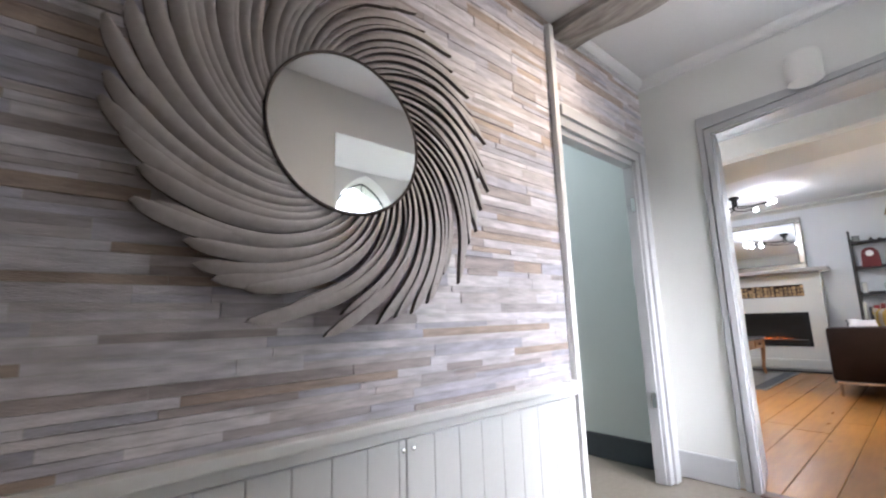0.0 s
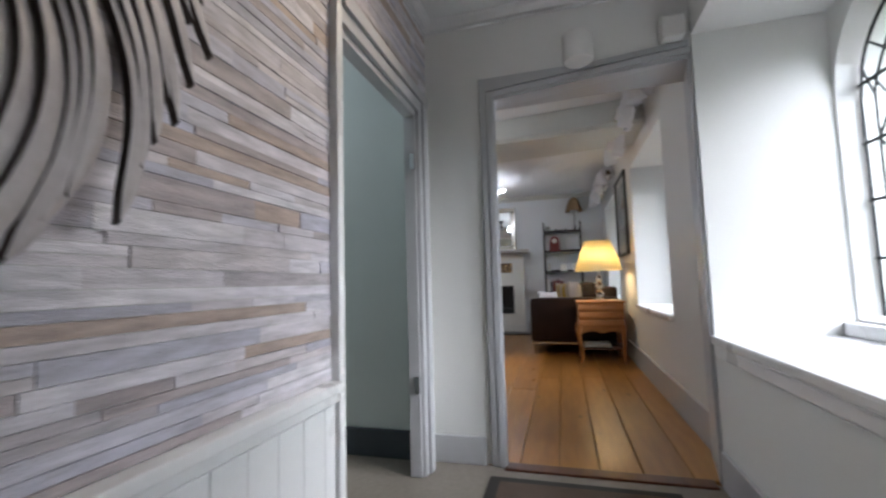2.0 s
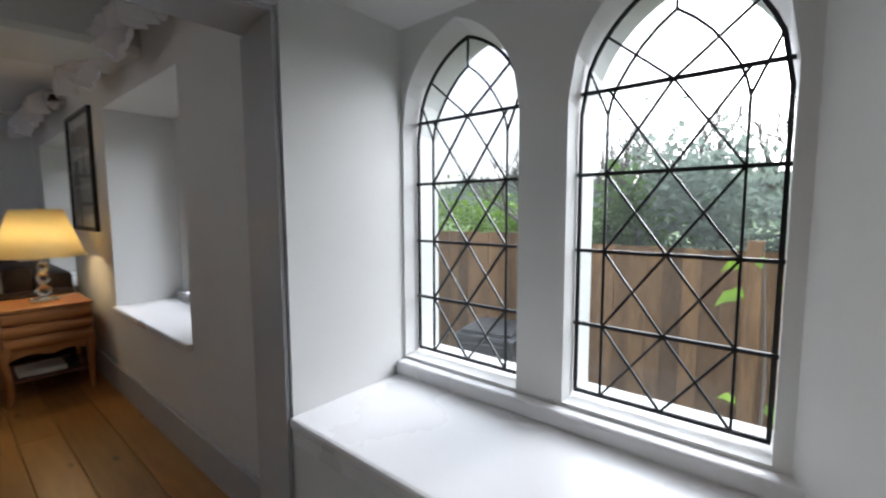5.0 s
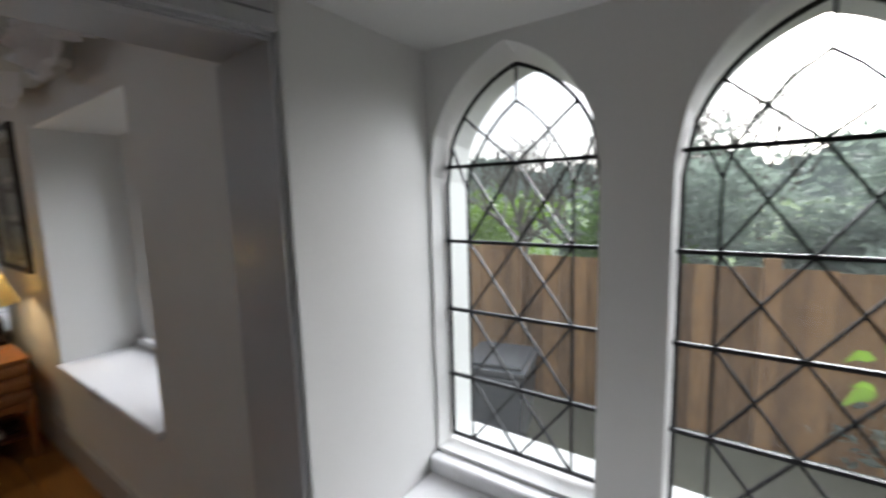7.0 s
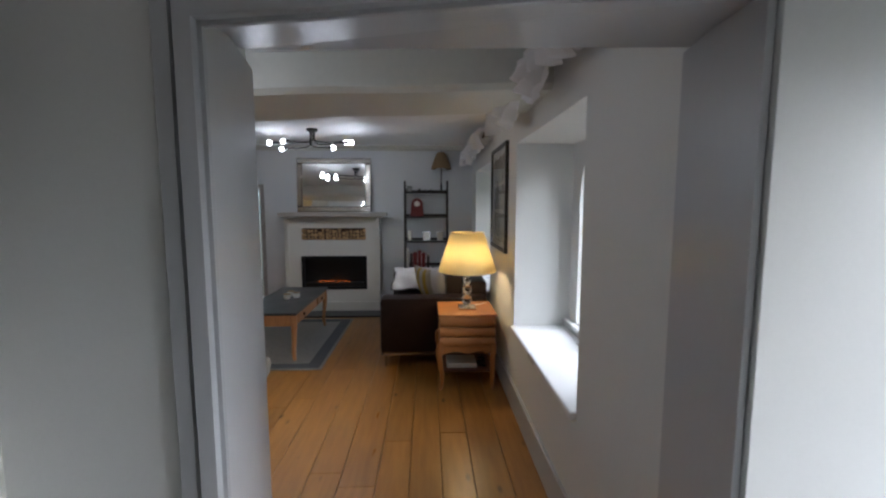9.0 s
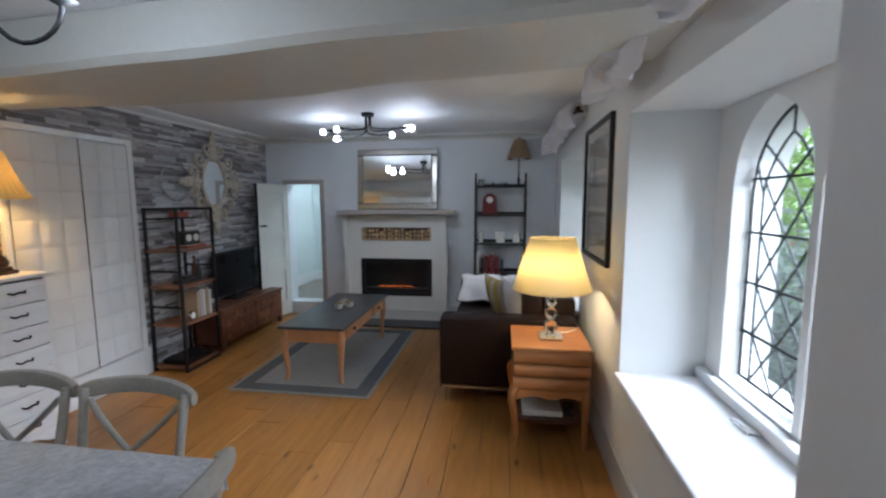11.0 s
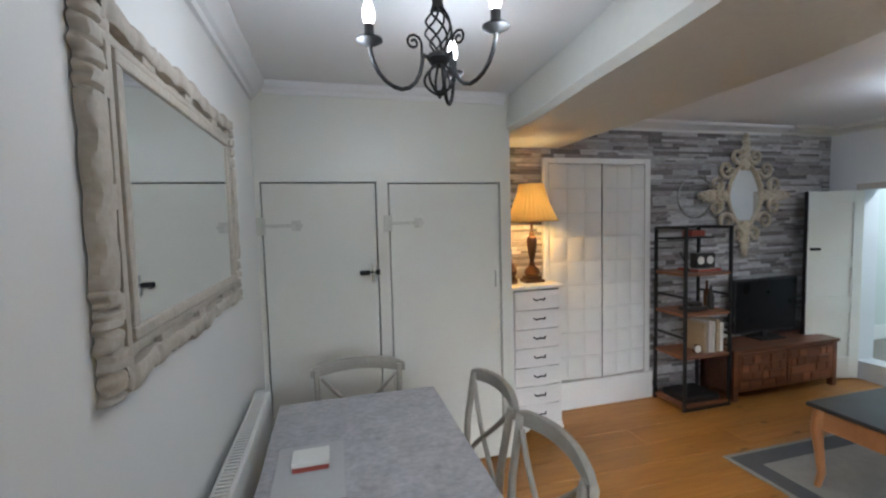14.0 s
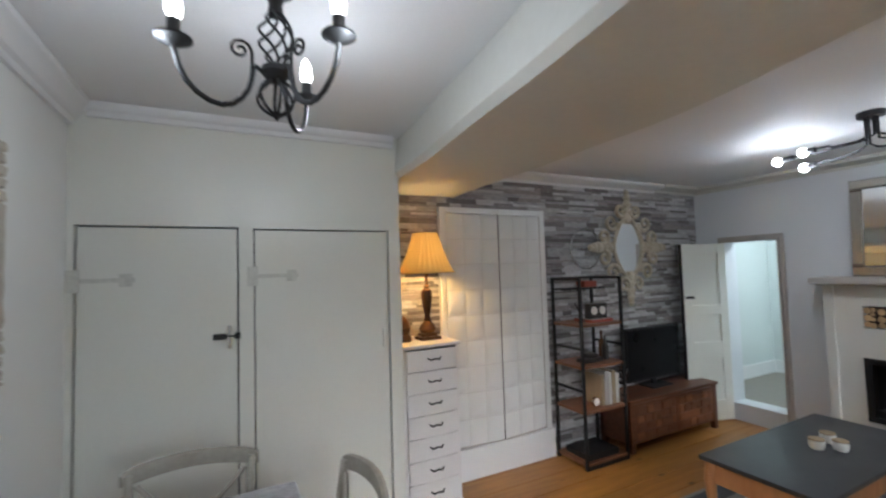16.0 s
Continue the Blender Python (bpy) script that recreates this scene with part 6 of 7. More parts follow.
def crystal_lamp():
    x, y, z = 5.87, 0.20, 0.655
    ob = thing("table_lamp", "lit lamp with yellow shade on stacked crystal balls", "lamp", "table lamps", x=x, y=y, z=z)
    part("foot", boxes((-0.075, 0.075, -0.075, 0.075, 0.0, 0.022), bevel=0.006), cut_crystal, ob, "square crystal foot")
    part("foot_plate", L([(0.0, 0.022), (0.035, 0.022), (0.03, 0.034), (0.0, 0.034)], 20), chrome, ob)
    for k, (zc, r) in enumerate(((0.078, 0.045), (0.165, 0.043), (0.245, 0.036))):
        part("crystal_ball", L([(max(r * math.sin(a * math.pi / 12), 0.0), zc - r * math.cos(a * math.pi / 12)) for a in range(13)], 14), crystal_glass, ob, "faceted crystal ball")
        part("collar", L([(0.0, zc + r - 0.003), (0.018, zc + r - 0.003), (0.018, zc + r + 0.004), (0.0, zc + r + 0.004)], 16), chrome, ob)
    part("stem", T([(0, 0, 0.28), (0, 0, 0.44)], 0.007, 10), chrome, ob)
    shade = part("shade", L([(0.252, 0.335), (0.145, 0.665)], 64, 0, 0, 0.0, 1), shade_yellow, ob, "yellow fabric drum shade", smooth=True)
    shade.modifiers.new("thickness", "SOLIDIFY").thickness = 0.002
    for r, zz in ((0.252, 0.335), (0.145, 0.665)):
        part("shade_ring", T([(r * math.cos(a * math.tau / 48), r * math.sin(a * math.tau / 48), zz) for a in range(48)], 0.004, 6, closed=True), shade_yellow, shade)
    part("bulb", L([(0.012, 0.44), (0.03, 0.48), (0.026, 0.51), (0.0, 0.53)], 14), glowing("lit_lamp_bulb", (1.0, 0.74, 0.4), 12.0), ob, "lit warm bulb", smooth=True)
    part("flex", T([(0.06, -0.02, 0.012), (0.10, -0.06, 0.008), (0.12, -0.13, 0.006), (0.20, -0.20, 0.006)], 0.004, 6), plastic_white, ob, "white lamp flex")


crystal_lamp()
pic = thing("wall_picture", "black-framed print with pale mount on the window wall", "picture")
px0, px1, pz0, pz1, py = 5.70, 6.50, 1.155, 2.08, SOUTH
part("frame", boxes((px0, px1, py, py + 0.028, pz0, pz0 + 0.03), (px0, px1, py, py + 0.028, pz1 - 0.03, pz1), (px0, px0 + 0.03, py, py + 0.028, pz0 + 0.03, pz1 - 0.03), (px1 - 0.03, px1, py, py + 0.028, pz0 + 0.03, pz1 - 0.03), bevel=0.004), black_wood, pic)
part("mount", B(px0 + 0.03, px1 - 0.03, py + 0.004, py + 0.010, pz0 + 0.03, pz1 - 0.03), picture_mount, pic)
for k in range(3):
    part("print", B(px0 + 0.13, px1 - 0.13, py + 0.0105, py + 0.0125, pz0 + 0.12 + k * 0.245, pz0 + 0.33 + k * 0.245), picture_print, pic, "faded grey print")
glazing = part("glazing", B(px0 + 0.03, px1 - 0.03, py + 0.0165, py + 0.0185, pz0 + 0.03, pz1 - 0.03), clean_glass, pic, "picture glass")
glazing.visible_shadow = False


def rug():
    ob = thing("rug", "pale grey rug with a slate border on the boards", "rug")
    x0, x1, y0, y1 = 6.14, 7.93, 1.56, 2.78
    def ring(i0, i1, z):
        return boxes((x0 + i0, x1 - i0, y0 + i0, y0 + i1, 0.002, z), (x0 + i0, x1 - i0, y1 - i1, y1 - i0, 0.002, z), (x0 + i0, x0 + i1, y0 + i1, y1 - i1, 0.002, z), (x1 - i1, x1 - i0, y0 + i1, y1 - i1, 0.002, z))
    part("outer_edge", ring(0.0, 0.028, 0.010), rug_pale, ob, "pale bound edge")
    part("border", ring(0.028, 0.15, 0.011), rug_dark, ob, "slate grey border")
    part("inner_line", ring(0.15, 0.172, 0.0115), rug_pale, ob)
    part("field", boxes((x0 + 0.172, x1 - 0.172, y0 + 0.172, y1 - 0.172, 0.002, 0.0105)), rug_pale, ob, "pale grey pile field")


rug()


def coffee_table():
    x0, x1, y0, y1, top = 6.33, 7.66, 1.83, 2.42, 0.505
    ob = thing("coffee_table", "coffee table with dark slate top and pine base", "coffee table")
    part("tabletop", B(x0, x1, y0, y1, top - 0.024, top, 0.004), slate_top, ob, "dark slate top")
    part("apron", boxes((x0 + 0.03, x0 + 0.05, y0 + 0.06, y1 - 0.06, 0.365, top - 0.024), (x1 - 0.05, x1 - 0.03, y0 + 0.06, y1 - 0.06, 0.365, top - 0.024), (x0 + 0.06, x1 - 0.06, y1 - 0.05, y1 - 0.03, 0.365, top - 0.024), (x0 + 0.06, x1 - 0.06, y0 + 0.03, y0 + 0.05, 0.365, top - 0.024)), pine_leg, ob)
    for a in (0.22, 0.78):
        xm = x0 + (x1 - x0) * a
        drawer = part("drawer_front", B(xm - 0.16, xm + 0.16, y0 + 0.018, y0 + 0.03, 0.375, top - 0.035, 0.004), pine_leg, ob)
        part("knob", T([(xm, y0 + 0.018, 0.425), (xm, y0 - 0.004, 0.425)], 0.014, 10, 0.018), dark_oak, drawer, "dark turned knob")
    for sx, x in ((-1, x0 + 0.05), (1, x1 - 0.05)):
        for sy, y in ((-1, y0 + 0.05), (1, y1 - 0.05)):
            part("leg", T([(x, y, top - 0.024), (x + sx * 0.012, y + sy * 0.012, 0.36), (x + sx * 0.008, y + sy * 0.008, 0.28), (x - sx * 0.006, y - sy * 0.006, 0.10), (x + sx * 0.006, y + sy * 0.006, 0.011)], 0.036, 10, 0.016), pine_leg, ob, smooth=True)


coffee_table()
for x, y in ((6.98, 2.13), (7.06, 2.05), (7.14, 2.14)):
    jar = thing("tea_light_jar", "small white tea-light jar on the coffee table", "jar", "jars on the coffee table", x=x, y=y, z=0.505)
    part("body", L([(0.0, 0), (0.032, 0), (0.04, 0.02), (0.038, 0.05), (0.033, 0.05), (0.034, 0.03), (0.0, 0.028)], 18), dial_white, jar, smooth=True)
    part("lid", L([(0.0, 0.051), (0.038, 0.05), (0.039, 0.058), (0.0, 0.062)], 18), tan_card, jar, "tan lid", smooth=True)


def spot_fitting():
    cx, cy = 7.08, 1.82
    ob = thing("ceiling_light", "black branched ceiling light with six lit globe bulbs", "ceiling light", x=cx, y=cy, z=TOP)
    part("canopy", L([(0.0, -0.03), (0.058, -0.03), (0.06, -0.024), (0.06, 0.0), (0.0, 0.0)], 24), black_steel, ob, smooth=True)
    ends = [(0.19, 0.54, -0.142), (0.06, 0.34, -0.142), (0.28, 0.43, -0.20), (0.13, -0.20, -0.20), (0.12, -0.35, -0.142), (-0.06, -0.44, -0.17)]
    for k, (dx, dy, zb) in enumerate(ends):
        sx, sy = 0.025 * math.cos(k), 0.025 * math.sin(k)
        arm = part("arm", T([(sx, sy, -0.03), (sx, sy, zb + 0.02), (sx + dx * 0.12, sy + dy * 0.12, zb), (dx * 0.55, dy * 0.55, zb), (dx * 0.6, dy * 0.6, zb + 0.012), (dx * 0.82, dy * 0.82, zb + 0.012)], 0.0065, 8), black_steel, ob)
        part("lamp_holder", T([(dx * 0.8, dy * 0.8, zb + 0.012), (dx * 0.92, dy * 0.92, zb + 0.012)], 0.016, 12), black_steel, arm)
        r, bx, by, bz = 0.029, dx, dy, zb + 0.012
        part("bulb", L([(max(r * math.sin(a * math.pi / 10), 0), bz - r * math.cos(a * math.pi / 10)) for a in range(11)], 16, bx, by), bulb_cool, arm, "lit frosted globe bulb", smooth=True)
        bulb_light("ceiling_spot_light", cx + bx, cy + by, TOP + bz - 0.052, 0.54, (0.94, 0.97, 1.0), 0.03)


spot_fitting()


def swag(x0, x1, label):
    """A pole with a gathered scarf: two festoons between three wraps and a pleated tail at each end."""
    ob = thing("curtain_swag", label, "curtain", "curtain swags")
    z, y = 2.262, SOUTH + 0.085
    part("pole", T([(x0 - 0.1, y, z), (x1 + 0.1, y, z)], 0.013, 12), bronze, ob, "thin bronze curtain pole")
    for x in (x0 - 0.1, x1 + 0.1):
        part("finial", L([(max(0.022 * math.sin(a * math.pi / 8), 0), -0.022 * math.cos(a * math.pi / 8)) for a in range(9)], 14, x, y), bronze, ob, smooth=True).location.z = z
    for x in (x0, x1):
        part("bracket", B(x - 0.008, x + 0.008, SOUTH, y, z - 0.008, z + 0.008), bronze, ob)

    def festoon(u, v):
        sag = math.sin((u * 2 % 1.0) * math.pi) if u < 1 else 0.0
        fold = math.sin(v * 26 + u * 7 + 0.8 * math.sin(u * 13)) * (0.010 + 0.020 * sag)
        ripple = 0.006 * math.sin(u * 61 + v * 17) + 0.004 * math.sin(u * 113 - v * 31)
        return (x0 + (x1 - x0) * u + 0.02 * math.sin(v * 9 + u * 5), y + 0.040 + 0.09 * sag * math.sin(v * math.pi) + fold + ripple,
                z + 0.075 - v * (0.11 + 0.15 * sag) - 0.02 * sag + 0.006 * math.sin(u * 47 + v * 5) * v)
    part("festoon", grid(bmesh.new(), festoon, 150, 40), tulle, ob, "gathered white tulle festoons", smooth=True)
    for xm in (x0, (x0 + x1) / 2, x1):
        def wrap(u, v):
            a = v * math.tau
            r = 0.045 + 0.012 * math.sin(a * 5 + u * 9) * math.sin(u * math.pi) + 0.030 * math.sin(u * math.pi)
            return (xm + (u - 0.5) * 0.15 + 0.03 * math.sin(a), y + r * math.cos(a), z + r * 1.15 * math.sin(a))
        part("wrap", grid(bmesh.new(), wrap, 14, 40), tulle, ob, "tulle wound round the pole", smooth=True)
    for xe, way, drop in ((x0 - 0.02, 1, 0.21), (x1 + 0.01, -1, 0.23)):
        def tail(u, v):
            spread = 0.07 + 0.16 * u
            pleat = math.sin(v * math.pi * 9)
            hem = 0.80 + 0.20 * math.sin(v * math.pi * 4.5 + 0.6) - 0.25 * v
            return (xe + way * (v - 0.35) * spread * 1.6, y + 0.045 + pleat * (0.018 + 0.045 * u) + 0.045 * math.sin(u * 2.6), z + 0.045 - u * drop * hem + 0.008 * pleat)
        part("tail", grid(bmesh.new(), tail, 18, 90), tulle, ob, "pleated tulle tail", smooth=True)


swag(3.99, 5.45, "white tulle scarf wound round a bronze pole above the recess")
swag(6.62, 8.05, "white tulle scarf wound round a bronze pole by the sofa")


catch = thing("window_catch", "small white casement catch on the recess sill", "window catch")
part("plate", B(4.80, 4.86, SKIN + 0.052, SKIN + 0.10, SILL_Z + 0.0005, SILL_Z + 0.014, 0.003), plastic_white, catch)
part("lever", T([(4.83, SKIN + 0.08, SILL_Z + 0.012), (4.85, SKIN + 0.11, SILL_Z + 0.03), (4.87, SKIN + 0.13, SILL_Z + 0.03)], 0.008, 8), plastic_white, catch)


# ---- garden ----
GROUND = -0.35
bm = bmesh.new()
grid(bm, lambda u, v: (3 + (u - 0.5) * 1600, OUT - 0.0 - 900 * v ** 3, GROUND + 0.2 * math.sin(u * 60) * min(v * 8, 1)), 40, 40)
grid(bm, lambda u, v: (3 + (u - 0.5) * 1600, OUT + 900 * v ** 3, GROUND), 8, 8)
structure("ground", bm, lawn, "rough green meadow reaching the horizon", "ground")
structure("path", boxes((-6, 12, -3.2, OUT - 0.05, GROUND - 0.05, GROUND + 0.02)), ground_soil, "mossy gravel strip beside the house", "path")
structure("outside_wall_face", boxes((HALL_W - 0.2, EAST + 0.25, OUT - 0.02, OUT - 0.001, GROUND, 0.0)), render_wall, "cream rendered house plinth", "wall")
structure("roof", boxes((HALL_W - 0.4, EAST + 2.1, OUT - 0.2, 4.7, TOP + 0.2, TOP + 0.4)), slate_top, "dark slate roof edge above the rooms", "roof")
structure("wall_house_back", boxes((HALL_W - 0.25, EAST + 2.0, 4.21, 4.4, GROUND, TOP + 0.2), (HALL_W - 0.4, HALL_W - 0.21, OUT, 4.4, GROUND, TOP + 0.2), (EAST + 1.91, EAST + 2.0, OUT, 4.21, GROUND, TOP + 0.2), (EAST + 0.26, EAST + 1.91, OUT, OUT + 0.15, GROUND, TOP)), render_wall, "cream rendered outer walls of the cottage", "wall")


def fence():
    ob = thing("fence", "brown close-board garden fence with posts", "fence")
    rng = random.Random(12)
    x, count = -1.5, 0
    while x < 9.0:
        w = 0.135 + 0.01 * rng.random()
        top = (0.99 if x < 3.7 else 1.06) + 0.015 * rng.random()
        part("fence_board", B(x, x + w, -3.124 + 0.014 * (count % 2), -3.112 + 0.014 * (count % 2), GROUND, top), fence_wood, ob)
        x += w - 0.006
        count += 1
    for px in (0.0, 1.85, 3.72, 5.5, 7.3):
        part("post", B(px, px + 0.1, -3.085, -2.99, GROUND, 1.08, 0.006), fence_wood, ob)
    for z in (0.05, 0.75):
        part("fence_rail", B(-1.5, 9.0, -3.17, -3.125, z, z + 0.07), fence_wood, ob)


fence()


def leaf_mesh(name, seed, count, rx, ry, rz, size, mat):
    """Many small pointed leaves in uneven clumps."""
    rng = random.Random(seed)
    verts, faces = [], []
    clumps = [(rng.gauss(0, 0.42), rng.gauss(0, 0.42), rng.random() ** 0.8, 0.10 + 0.16 * rng.random()) for _ in range(46)]
    for _ in range(count):
        cx, cy, cz, cr = rng.choice(clumps)
        p = Vector(((cx + rng.gauss(0, cr)) * rx, (cy + rng.gauss(0, cr)) * ry, (cz + rng.gauss(0, cr * 0.6)) * rz))
        way = Vector((rng.gauss(0, 1), rng.gauss(0, 1), rng.gauss(0.1, 0.7))).normalized()
        side = way.orthogonal().normalized()
        side = (Matrix.Rotation(rng.random() * 6.28, 3, way) @ side)
        s = size * (0.6 + 0.8 * rng.random())
        k = len(verts)
        lift = way.cross(side) * s * 0.12
        verts += [p, p + way * s * 0.5 + side * s * 0.26 + lift, p + way * s, p + way * s * 0.5 - side * s * 0.26 + lift]
        faces += [(k, k + 1, k + 2), (k, k + 2, k + 3)]
    me = bpy.data.meshes.new(name)
    me.from_pydata(verts, [], faces)
    me.materials.append(mat)
    return me


def shrub(label, x, y, h, spread, seed, count, size, mat, z0=GROUND, name="shrub"):
    ob = thing(name, label, "shrub", "garden shrubs", x=x, y=y, z=z0)
    rng = random.Random(seed + 50)
    bm = bmesh.new()
    for k in range(5):
        a = rng.random() * 6.28
        tube(bm, [(0, 0, 0), (0.12 * math.cos(a) * spread, 0.12 * math.sin(a) * spread, h * 0.3), (0.35 * math.cos(a) * spread, 0.35 * math.sin(a) * spread, h * (0.55 + 0.35 * rng.random()))], 0.025, 6, 0.006)
    part("trunk", bm, twig_bark, ob)
    crown = new("crown", leaf_mesh("crown", seed, count, spread, spread * 0.7, h, size, mat))
    crown.parent = ob
    return ob


shrub("grey-green leafy shrub above the fence", 2.2, -4.2, 2.05, 1.0, 1, 5200, 0.10, leaf_blue)
shrub("grey-green leafy shrub above the fence", 0.6, -4.5, 2.2, 1.1, 2, 5200, 0.10, leaf_blue)
shrub("grey-green leafy shrub above the fence", 3.5, -4.9, 1.65, 0.55, 11, 2200, 0.10, leaf_blue)
shrub("dark green laurel leaning over the fence", 3.05, -3.75, 1.75, 0.55, 3, 3600, 0.09, leaf_green)
shrub("grey-green leafy shrub above the fence", 1.3, -3.8, 1.55, 0.7, 4, 3600, 0.09, leaf_blue)
shrub("dark green laurel leaning over the fence", -0.9, -4.0, 2.0, 1.0, 5, 4200, 0.10, leaf_green)
shrub("light green hedge beyond the fence", 6.2, -7.5, 1.7, 1.9, 6, 5200, 0.12, leaf_lime)
shrub("light green hedge beyond the fence", 9.6, -7.0, 2.3, 2.2, 7, 5200, 0.13, leaf_green)
shrub("fresh green bush outside the dining recess", 7.15, -2.1, 2.6, 0.65, 12, 3600, 0.09, leaf_lime)
shrub("grey-green low bush outside the dining recess", 6.75, -1.75, 1.55, 0.5, 13, 3000, 0.08, leaf_blue)


def lime_plant():
    """A slender sapling: a bent stem, twigs and broad fresh leaves."""
    ob = thing("garden_plant", "fresh lime-leaved sapling close to the window", "plant", x=1.765, y=-0.88, z=GROUND)
    top = 1.16 - GROUND
    part("stem", T([(-0.02, 0, 0), (-0.01, 0.01, top * 0.4), (-0.02, 0, top * 0.75), (0.0, 0.0, top)], 0.007, 6, 0.003), twig_bark, ob)
    rng = random.Random(21)
    for k in range(9):
        z = top - (0.03 + 0.024 * k if k < 6 else 0.40 + 0.04 * (k - 6))
        a = k * 2.4
        size = 0.027 + 0.014 * rng.random()
        way = Vector((math.cos(a), 0.3 * math.sin(a), 0.5 * math.sin(a * 1.7))).normalized()
        side = Vector((-way.z, 0.3 - 0.6 * rng.random(), way.x)).normalized() * 1.15
        root = Vector((0, 0, z)) + way * 0.05
        bm = bmesh.new()
        mid = [bm.verts.new(root + way * size * 2 * u - Vector((0, 0, 0.02 * u * u))) for u in (0, 0.3, 0.65, 1.0)]
        for s in (-1, 1):
            rim = [bm.verts.new(root + way * size * 2 * u + side * s * w * size + Vector((0, 0, 0.006))) for u, w in ((0.25, 0.42), (0.62, 0.36))]
            bm.faces.new((mid[0], mid[1], rim[0])), bm.faces.new((mid[1], mid[2], rim[1], rim[0])), bm.faces.new((mid[2], mid[3], rim[1]))
        part("leaf", bm, leaf_lime, ob)


lime_plant()
shrub("dark green bush outside the dining recess", 5.9, -2.3, 2.4, 0.75, 9, 4200, 0.09, leaf_blue)


def bare_tree(x, y, h, seed):
    ob = thing("bare_tree", "leafless winter tree with fine grey twigs", "tree", "bare trees", x=x, y=y, z=GROUND)
    rng = random.Random(seed)
    bm = bmesh.new()

    def branch(p, way, length, radius, depth):
        q = p + way * length * 0.5 + Vector((rng.gauss(0, 0.05), rng.gauss(0, 0.05), 0.02)) * length
        e = q + (way + Vector((rng.gauss(0, 0.25), rng.gauss(0, 0.25), 0.12))).normalized() * length * 0.5
        tube(bm, [p, q, e], radius, 5, radius * 0.55)
        if depth:
            for _ in range(4 if depth > 1 else 5):
                turn = Vector((rng.gauss(0, 0.6), rng.gauss(0, 0.6), rng.gauss(0.35, 0.3)))
                branch(p.lerp(e, 0.45 + 0.55 * rng.random()), (way + turn).normalized(), length * (0.55 + 0.2 * rng.random()), radius * 0.5, depth - 1)
    branch(Vector((0, 0, 0)), Vector((0, 0, 1)), h * 0.45, 0.09, 4)
    part("trunk", bm, twig_bark, ob)


bare_tree(3.7, -4.9, 3.2, 5)
bare_tree(4.9, -5.6, 3.4, 6)
bare_tree(2.6, -5.2, 3.4, 7)
bare_tree(1.6, -11, 5.2, 1)
bare_tree(5.5, -14, 5.0, 2)
bare_tree(-2.5, -12, 5.5, 3)
# Upright sheet of far woods, its haze painted in.
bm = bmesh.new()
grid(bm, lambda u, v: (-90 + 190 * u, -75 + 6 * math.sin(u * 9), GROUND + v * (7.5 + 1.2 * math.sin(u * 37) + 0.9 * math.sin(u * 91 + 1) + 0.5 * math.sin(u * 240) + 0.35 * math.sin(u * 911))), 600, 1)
structure("backdrop", bm, far_woods, "far line of woods with haze put into its grey-green", "backdrop")


def wheelie_bin():
    ob = thing("wheelie_bin", "dark plastic wheeled rubbish bin by the fence", "bin", x=3.55, y=-2.22, z=GROUND + 0.02, rz=12)
    bm = bmesh.new()
    put(bm, [(-0.19, -0.22, 0.06), (0.19, -0.22, 0.06), (0.19, 0.22, 0.06), (-0.19, 0.22, 0.06), (-0.23, -0.25, 0.62), (0.23, -0.25, 0.62), (0.23, 0.25, 0.62), (-0.23, 0.25, 0.62)], BOX_FACES)
    part("body", bm, bin_plastic, ob)
    part("lid", boxes((-0.25, 0.25, -0.27, 0.27, 0.62, 0.665), (-0.21, 0.21, -0.23, 0.23, 0.665, 0.69), bevel=0.012), bin_plastic, ob)
    for s in (-1, 1):
        part("wheel", T([(s * 0.19, 0.20, 0.09), (s * 0.23, 0.20, 0.09)], 0.09, 16), black_steel, ob)
    part("handle", T([(-0.2, 0.28, 0.60), (0.2, 0.28, 0.60)], 0.015, 8), bin_plastic, ob)


wheelie_bin()

# ---- floor boards, cladding strips ----
def lay_boards():
    floor = bpy.data.objects["floor_sub"]
    rng = random.Random(21)
    y = SOUTH + 0.001
    while y < NORTH - 0.01:
        w = min(0.185 + 0.03 * rng.random(), NORTH - 0.001 - y)
        start = PART0 + 0.03 if y + w > -0.05 and y < 0.93 else PART1
        if y > CUP:
            start = 4.84
        x = start
        first = True
        while x < EAST - 0.02:
            e = x + (1.2 + 2.2 * rng.random() if first else 2.4 + 1.4 * rng.random())
            first = False
            if e > EAST - 0.5:
                e = EAST
            dip = 0.0012 * rng.random()
            bm = bmesh.new()
            c = 0.0025
            put(bm, [(x + 0.001, y + 0.0015, -0.02), (e - 0.001, y + 0.0015, -0.02), (e - 0.001, y + w - 0.0015, -0.02), (x + 0.001, y + w - 0.0015, -0.02),
                     (x + 0.001, y + 0.0015, -0.003), (e - 0.001, y + 0.0015, -0.003), (e - 0.001, y + w - 0.0015, -0.003), (x + 0.001, y + w - 0.0015, -0.003),
                     (x + 0.001 + c, y + 0.0015 + c, -dip), (e - 0.001 - c, y + 0.0015 + c, -dip), (e - 0.001 - c, y + w - 0.0015 - c, -dip), (x + 0.001 + c, y + w - 0.0015 - c, -dip)],
                [(0, 3, 2, 1), (0, 1, 5, 4), (1, 2, 6, 5), (2, 3, 7, 6), (3, 0, 4, 7), (4, 5, 9, 8), (5, 6, 10, 9), (6, 7, 11, 10), (7, 4, 8, 11), (8, 9, 10, 11)])
            part("floor_board", bm, floor_pine, floor)
            x = e
        y += w


lay_boards()


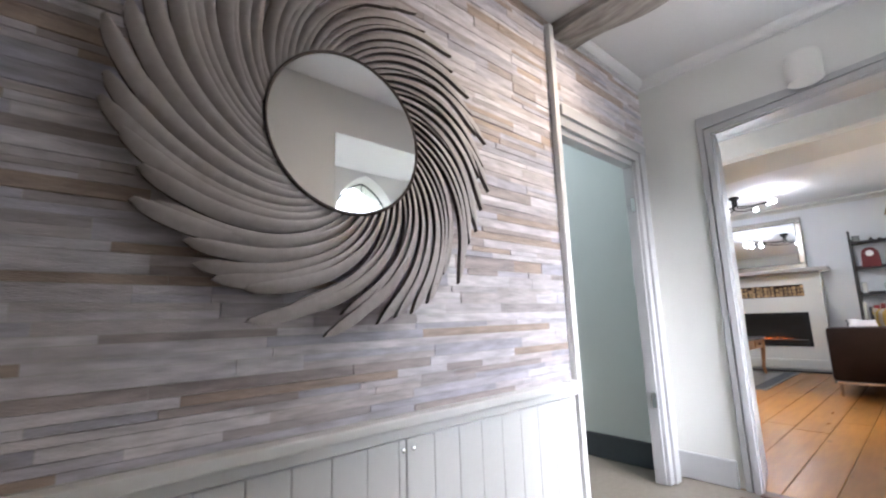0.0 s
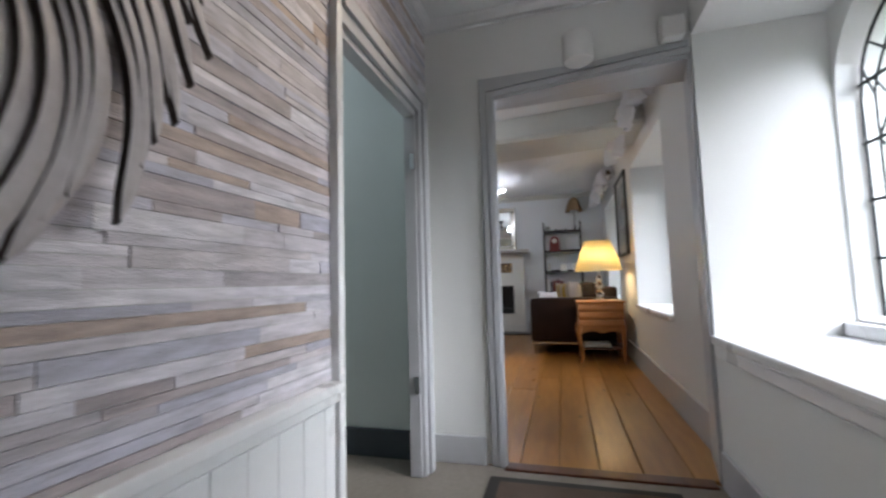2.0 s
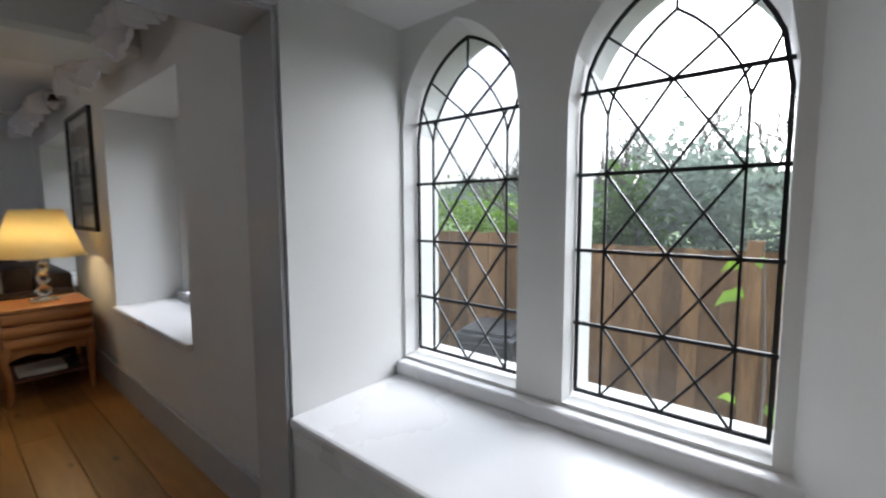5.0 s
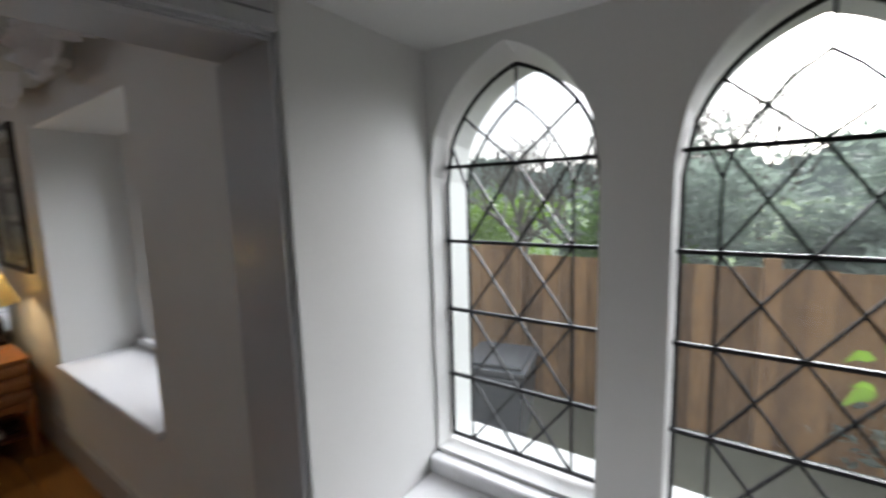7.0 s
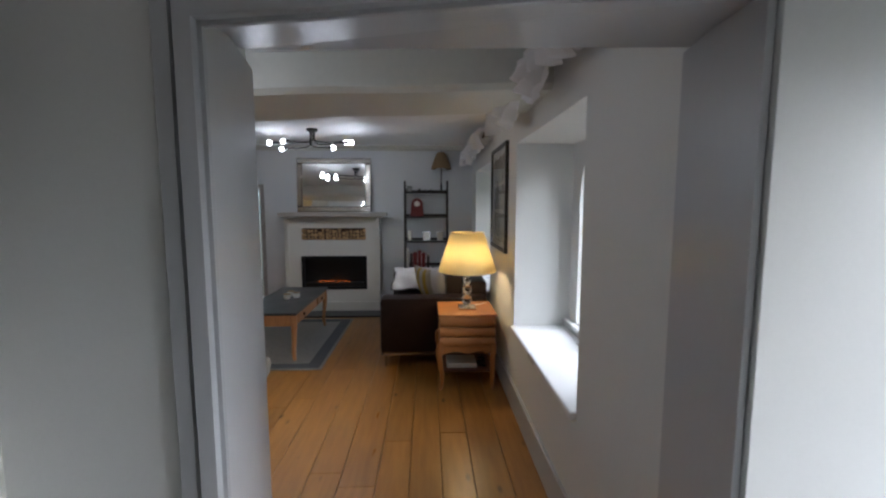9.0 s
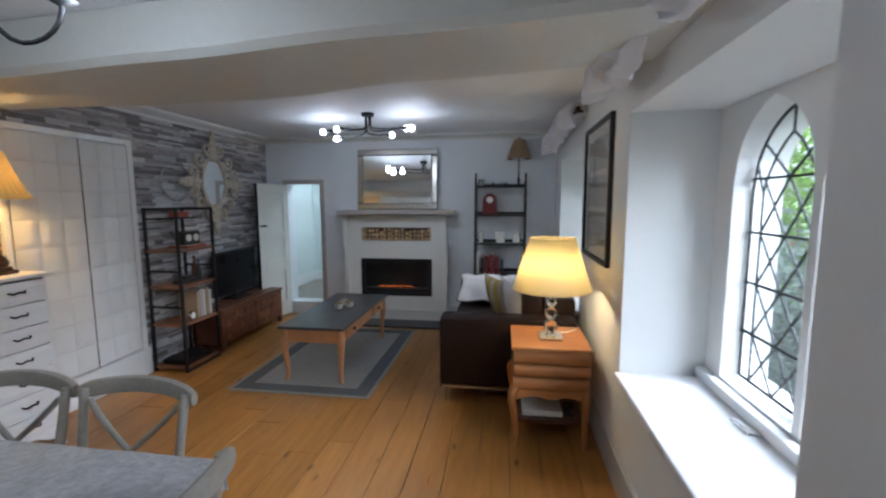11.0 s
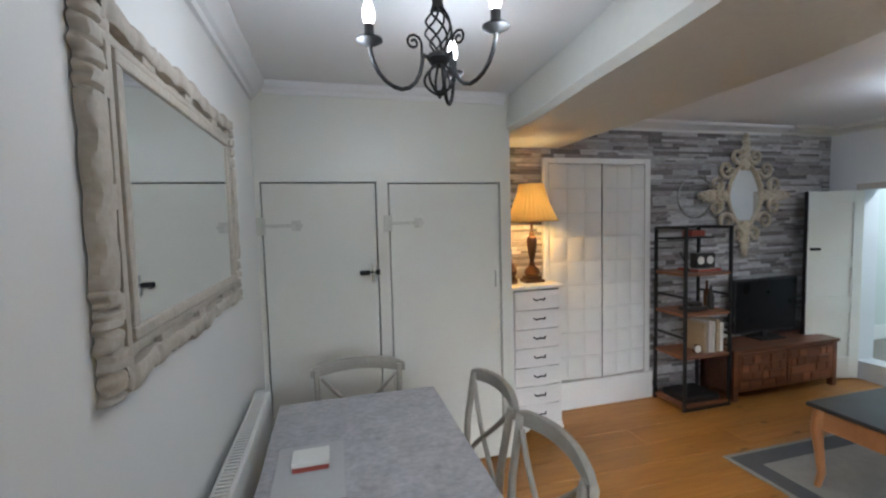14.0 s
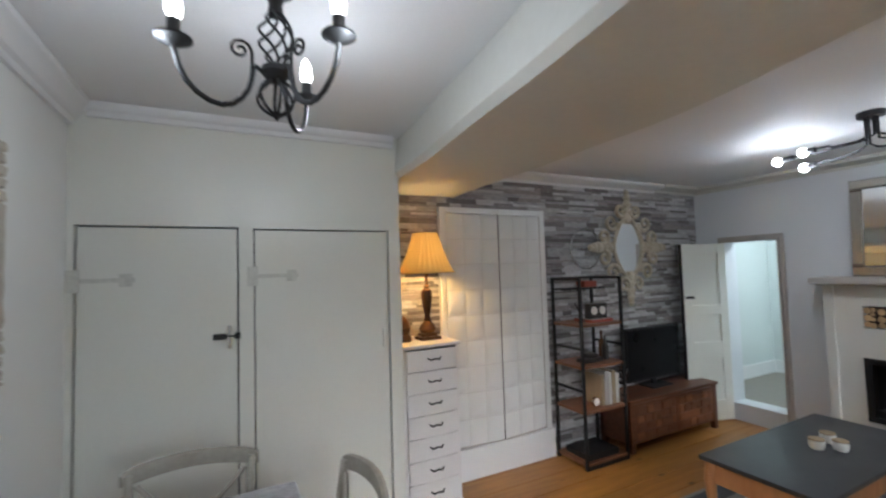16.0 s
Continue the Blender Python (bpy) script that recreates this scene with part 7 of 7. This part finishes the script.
def strips(wall, name, mat, y_face, areas, heights, lengths, proud, single_area, seed):
    """Courses of strips of uneven height, length and thickness; single_area: where each one is a piece of its own."""
    rng = random.Random(seed)
    rest, count = bmesh.new(), 0
    lo, hi = min(a[2] for a in areas), max(a[3] for a in areas)
    z = lo
    while z < hi - 0.008:
        h = min(heights[0] + (heights[1] - heights[0]) * rng.random() ** 1.6, hi - z)
        for ax0, ax1, az0, az1 in areas:
            if z + h < az0 + 0.005 or z > az1 - 0.005:
                continue
            z0, z1 = max(z, az0), min(z + h, az1)
            if z1 - z0 < 0.006:
                continue
            x = ax0
            x_first = True
            while x < ax1 - 0.004:
                ln = lengths[0] + (lengths[1] - lengths[0]) * rng.random() ** 1.5
                if x_first:
                    ln *= 0.3 + 0.7 * rng.random()
                    x_first = False
                e = min(x + ln, ax1)
                if ax1 - e < lengths[0] * 0.4:
                    e = ax1
                p = proud[0] + (proud[1] - proud[0]) * rng.random()
                split = rng.random() < 0.22 and z1 - z0 > heights[0] * 1.5
                for q0, q1 in (((z0, (z0 + z1) / 2), ((z0 + z1) / 2, z1)) if split else ((z0, z1),)):
                    g = 0.0007
                    args = (x + g, e - g, y_face - p - 0.001, y_face - 0.0005, q0 + g, q1 - g)
                    sx0, sx1, sz0, sz1 = single_area
                    if count < 300 and sx0 <= x <= sx1 and sz0 <= q0 <= sz1:
                        part(name, B(*args), mat, wall)
                        count += 1
                    else:
                        box(rest, *args)
                x = e
        z += h
    if len(rest.verts):
        ob = part(name + "_courses", rest, mat, wall)
        ob["kind"] = "stuff"


strips(bpy.data.objects["wall_hall_north"], "wood_strip", wood_strips, CLAD, [(HALL_W, 1.955, 0.616, HALL_TOP - 0.002), (1.955, PART0 - 0.002, 1.872, HALL_TOP - 0.002)], (0.018, 0.046), (0.14, 0.55), (0.002, 0.007), (0.0, 3.0, 0.6, 2.5), 31)
strips(bpy.data.objects["wall_north"], "slate_strip", slate_strips, NORTH, [(4.842, 5.358, 0.0, TOP), (5.358, 6.376, 2.092, TOP), (6.376, EAST - 0.001, 0.0, TOP)], (0.020, 0.050), (0.10, 0.42), (0.003, 0.011), (6.376, 7.9, 0.95, 2.4), 32)
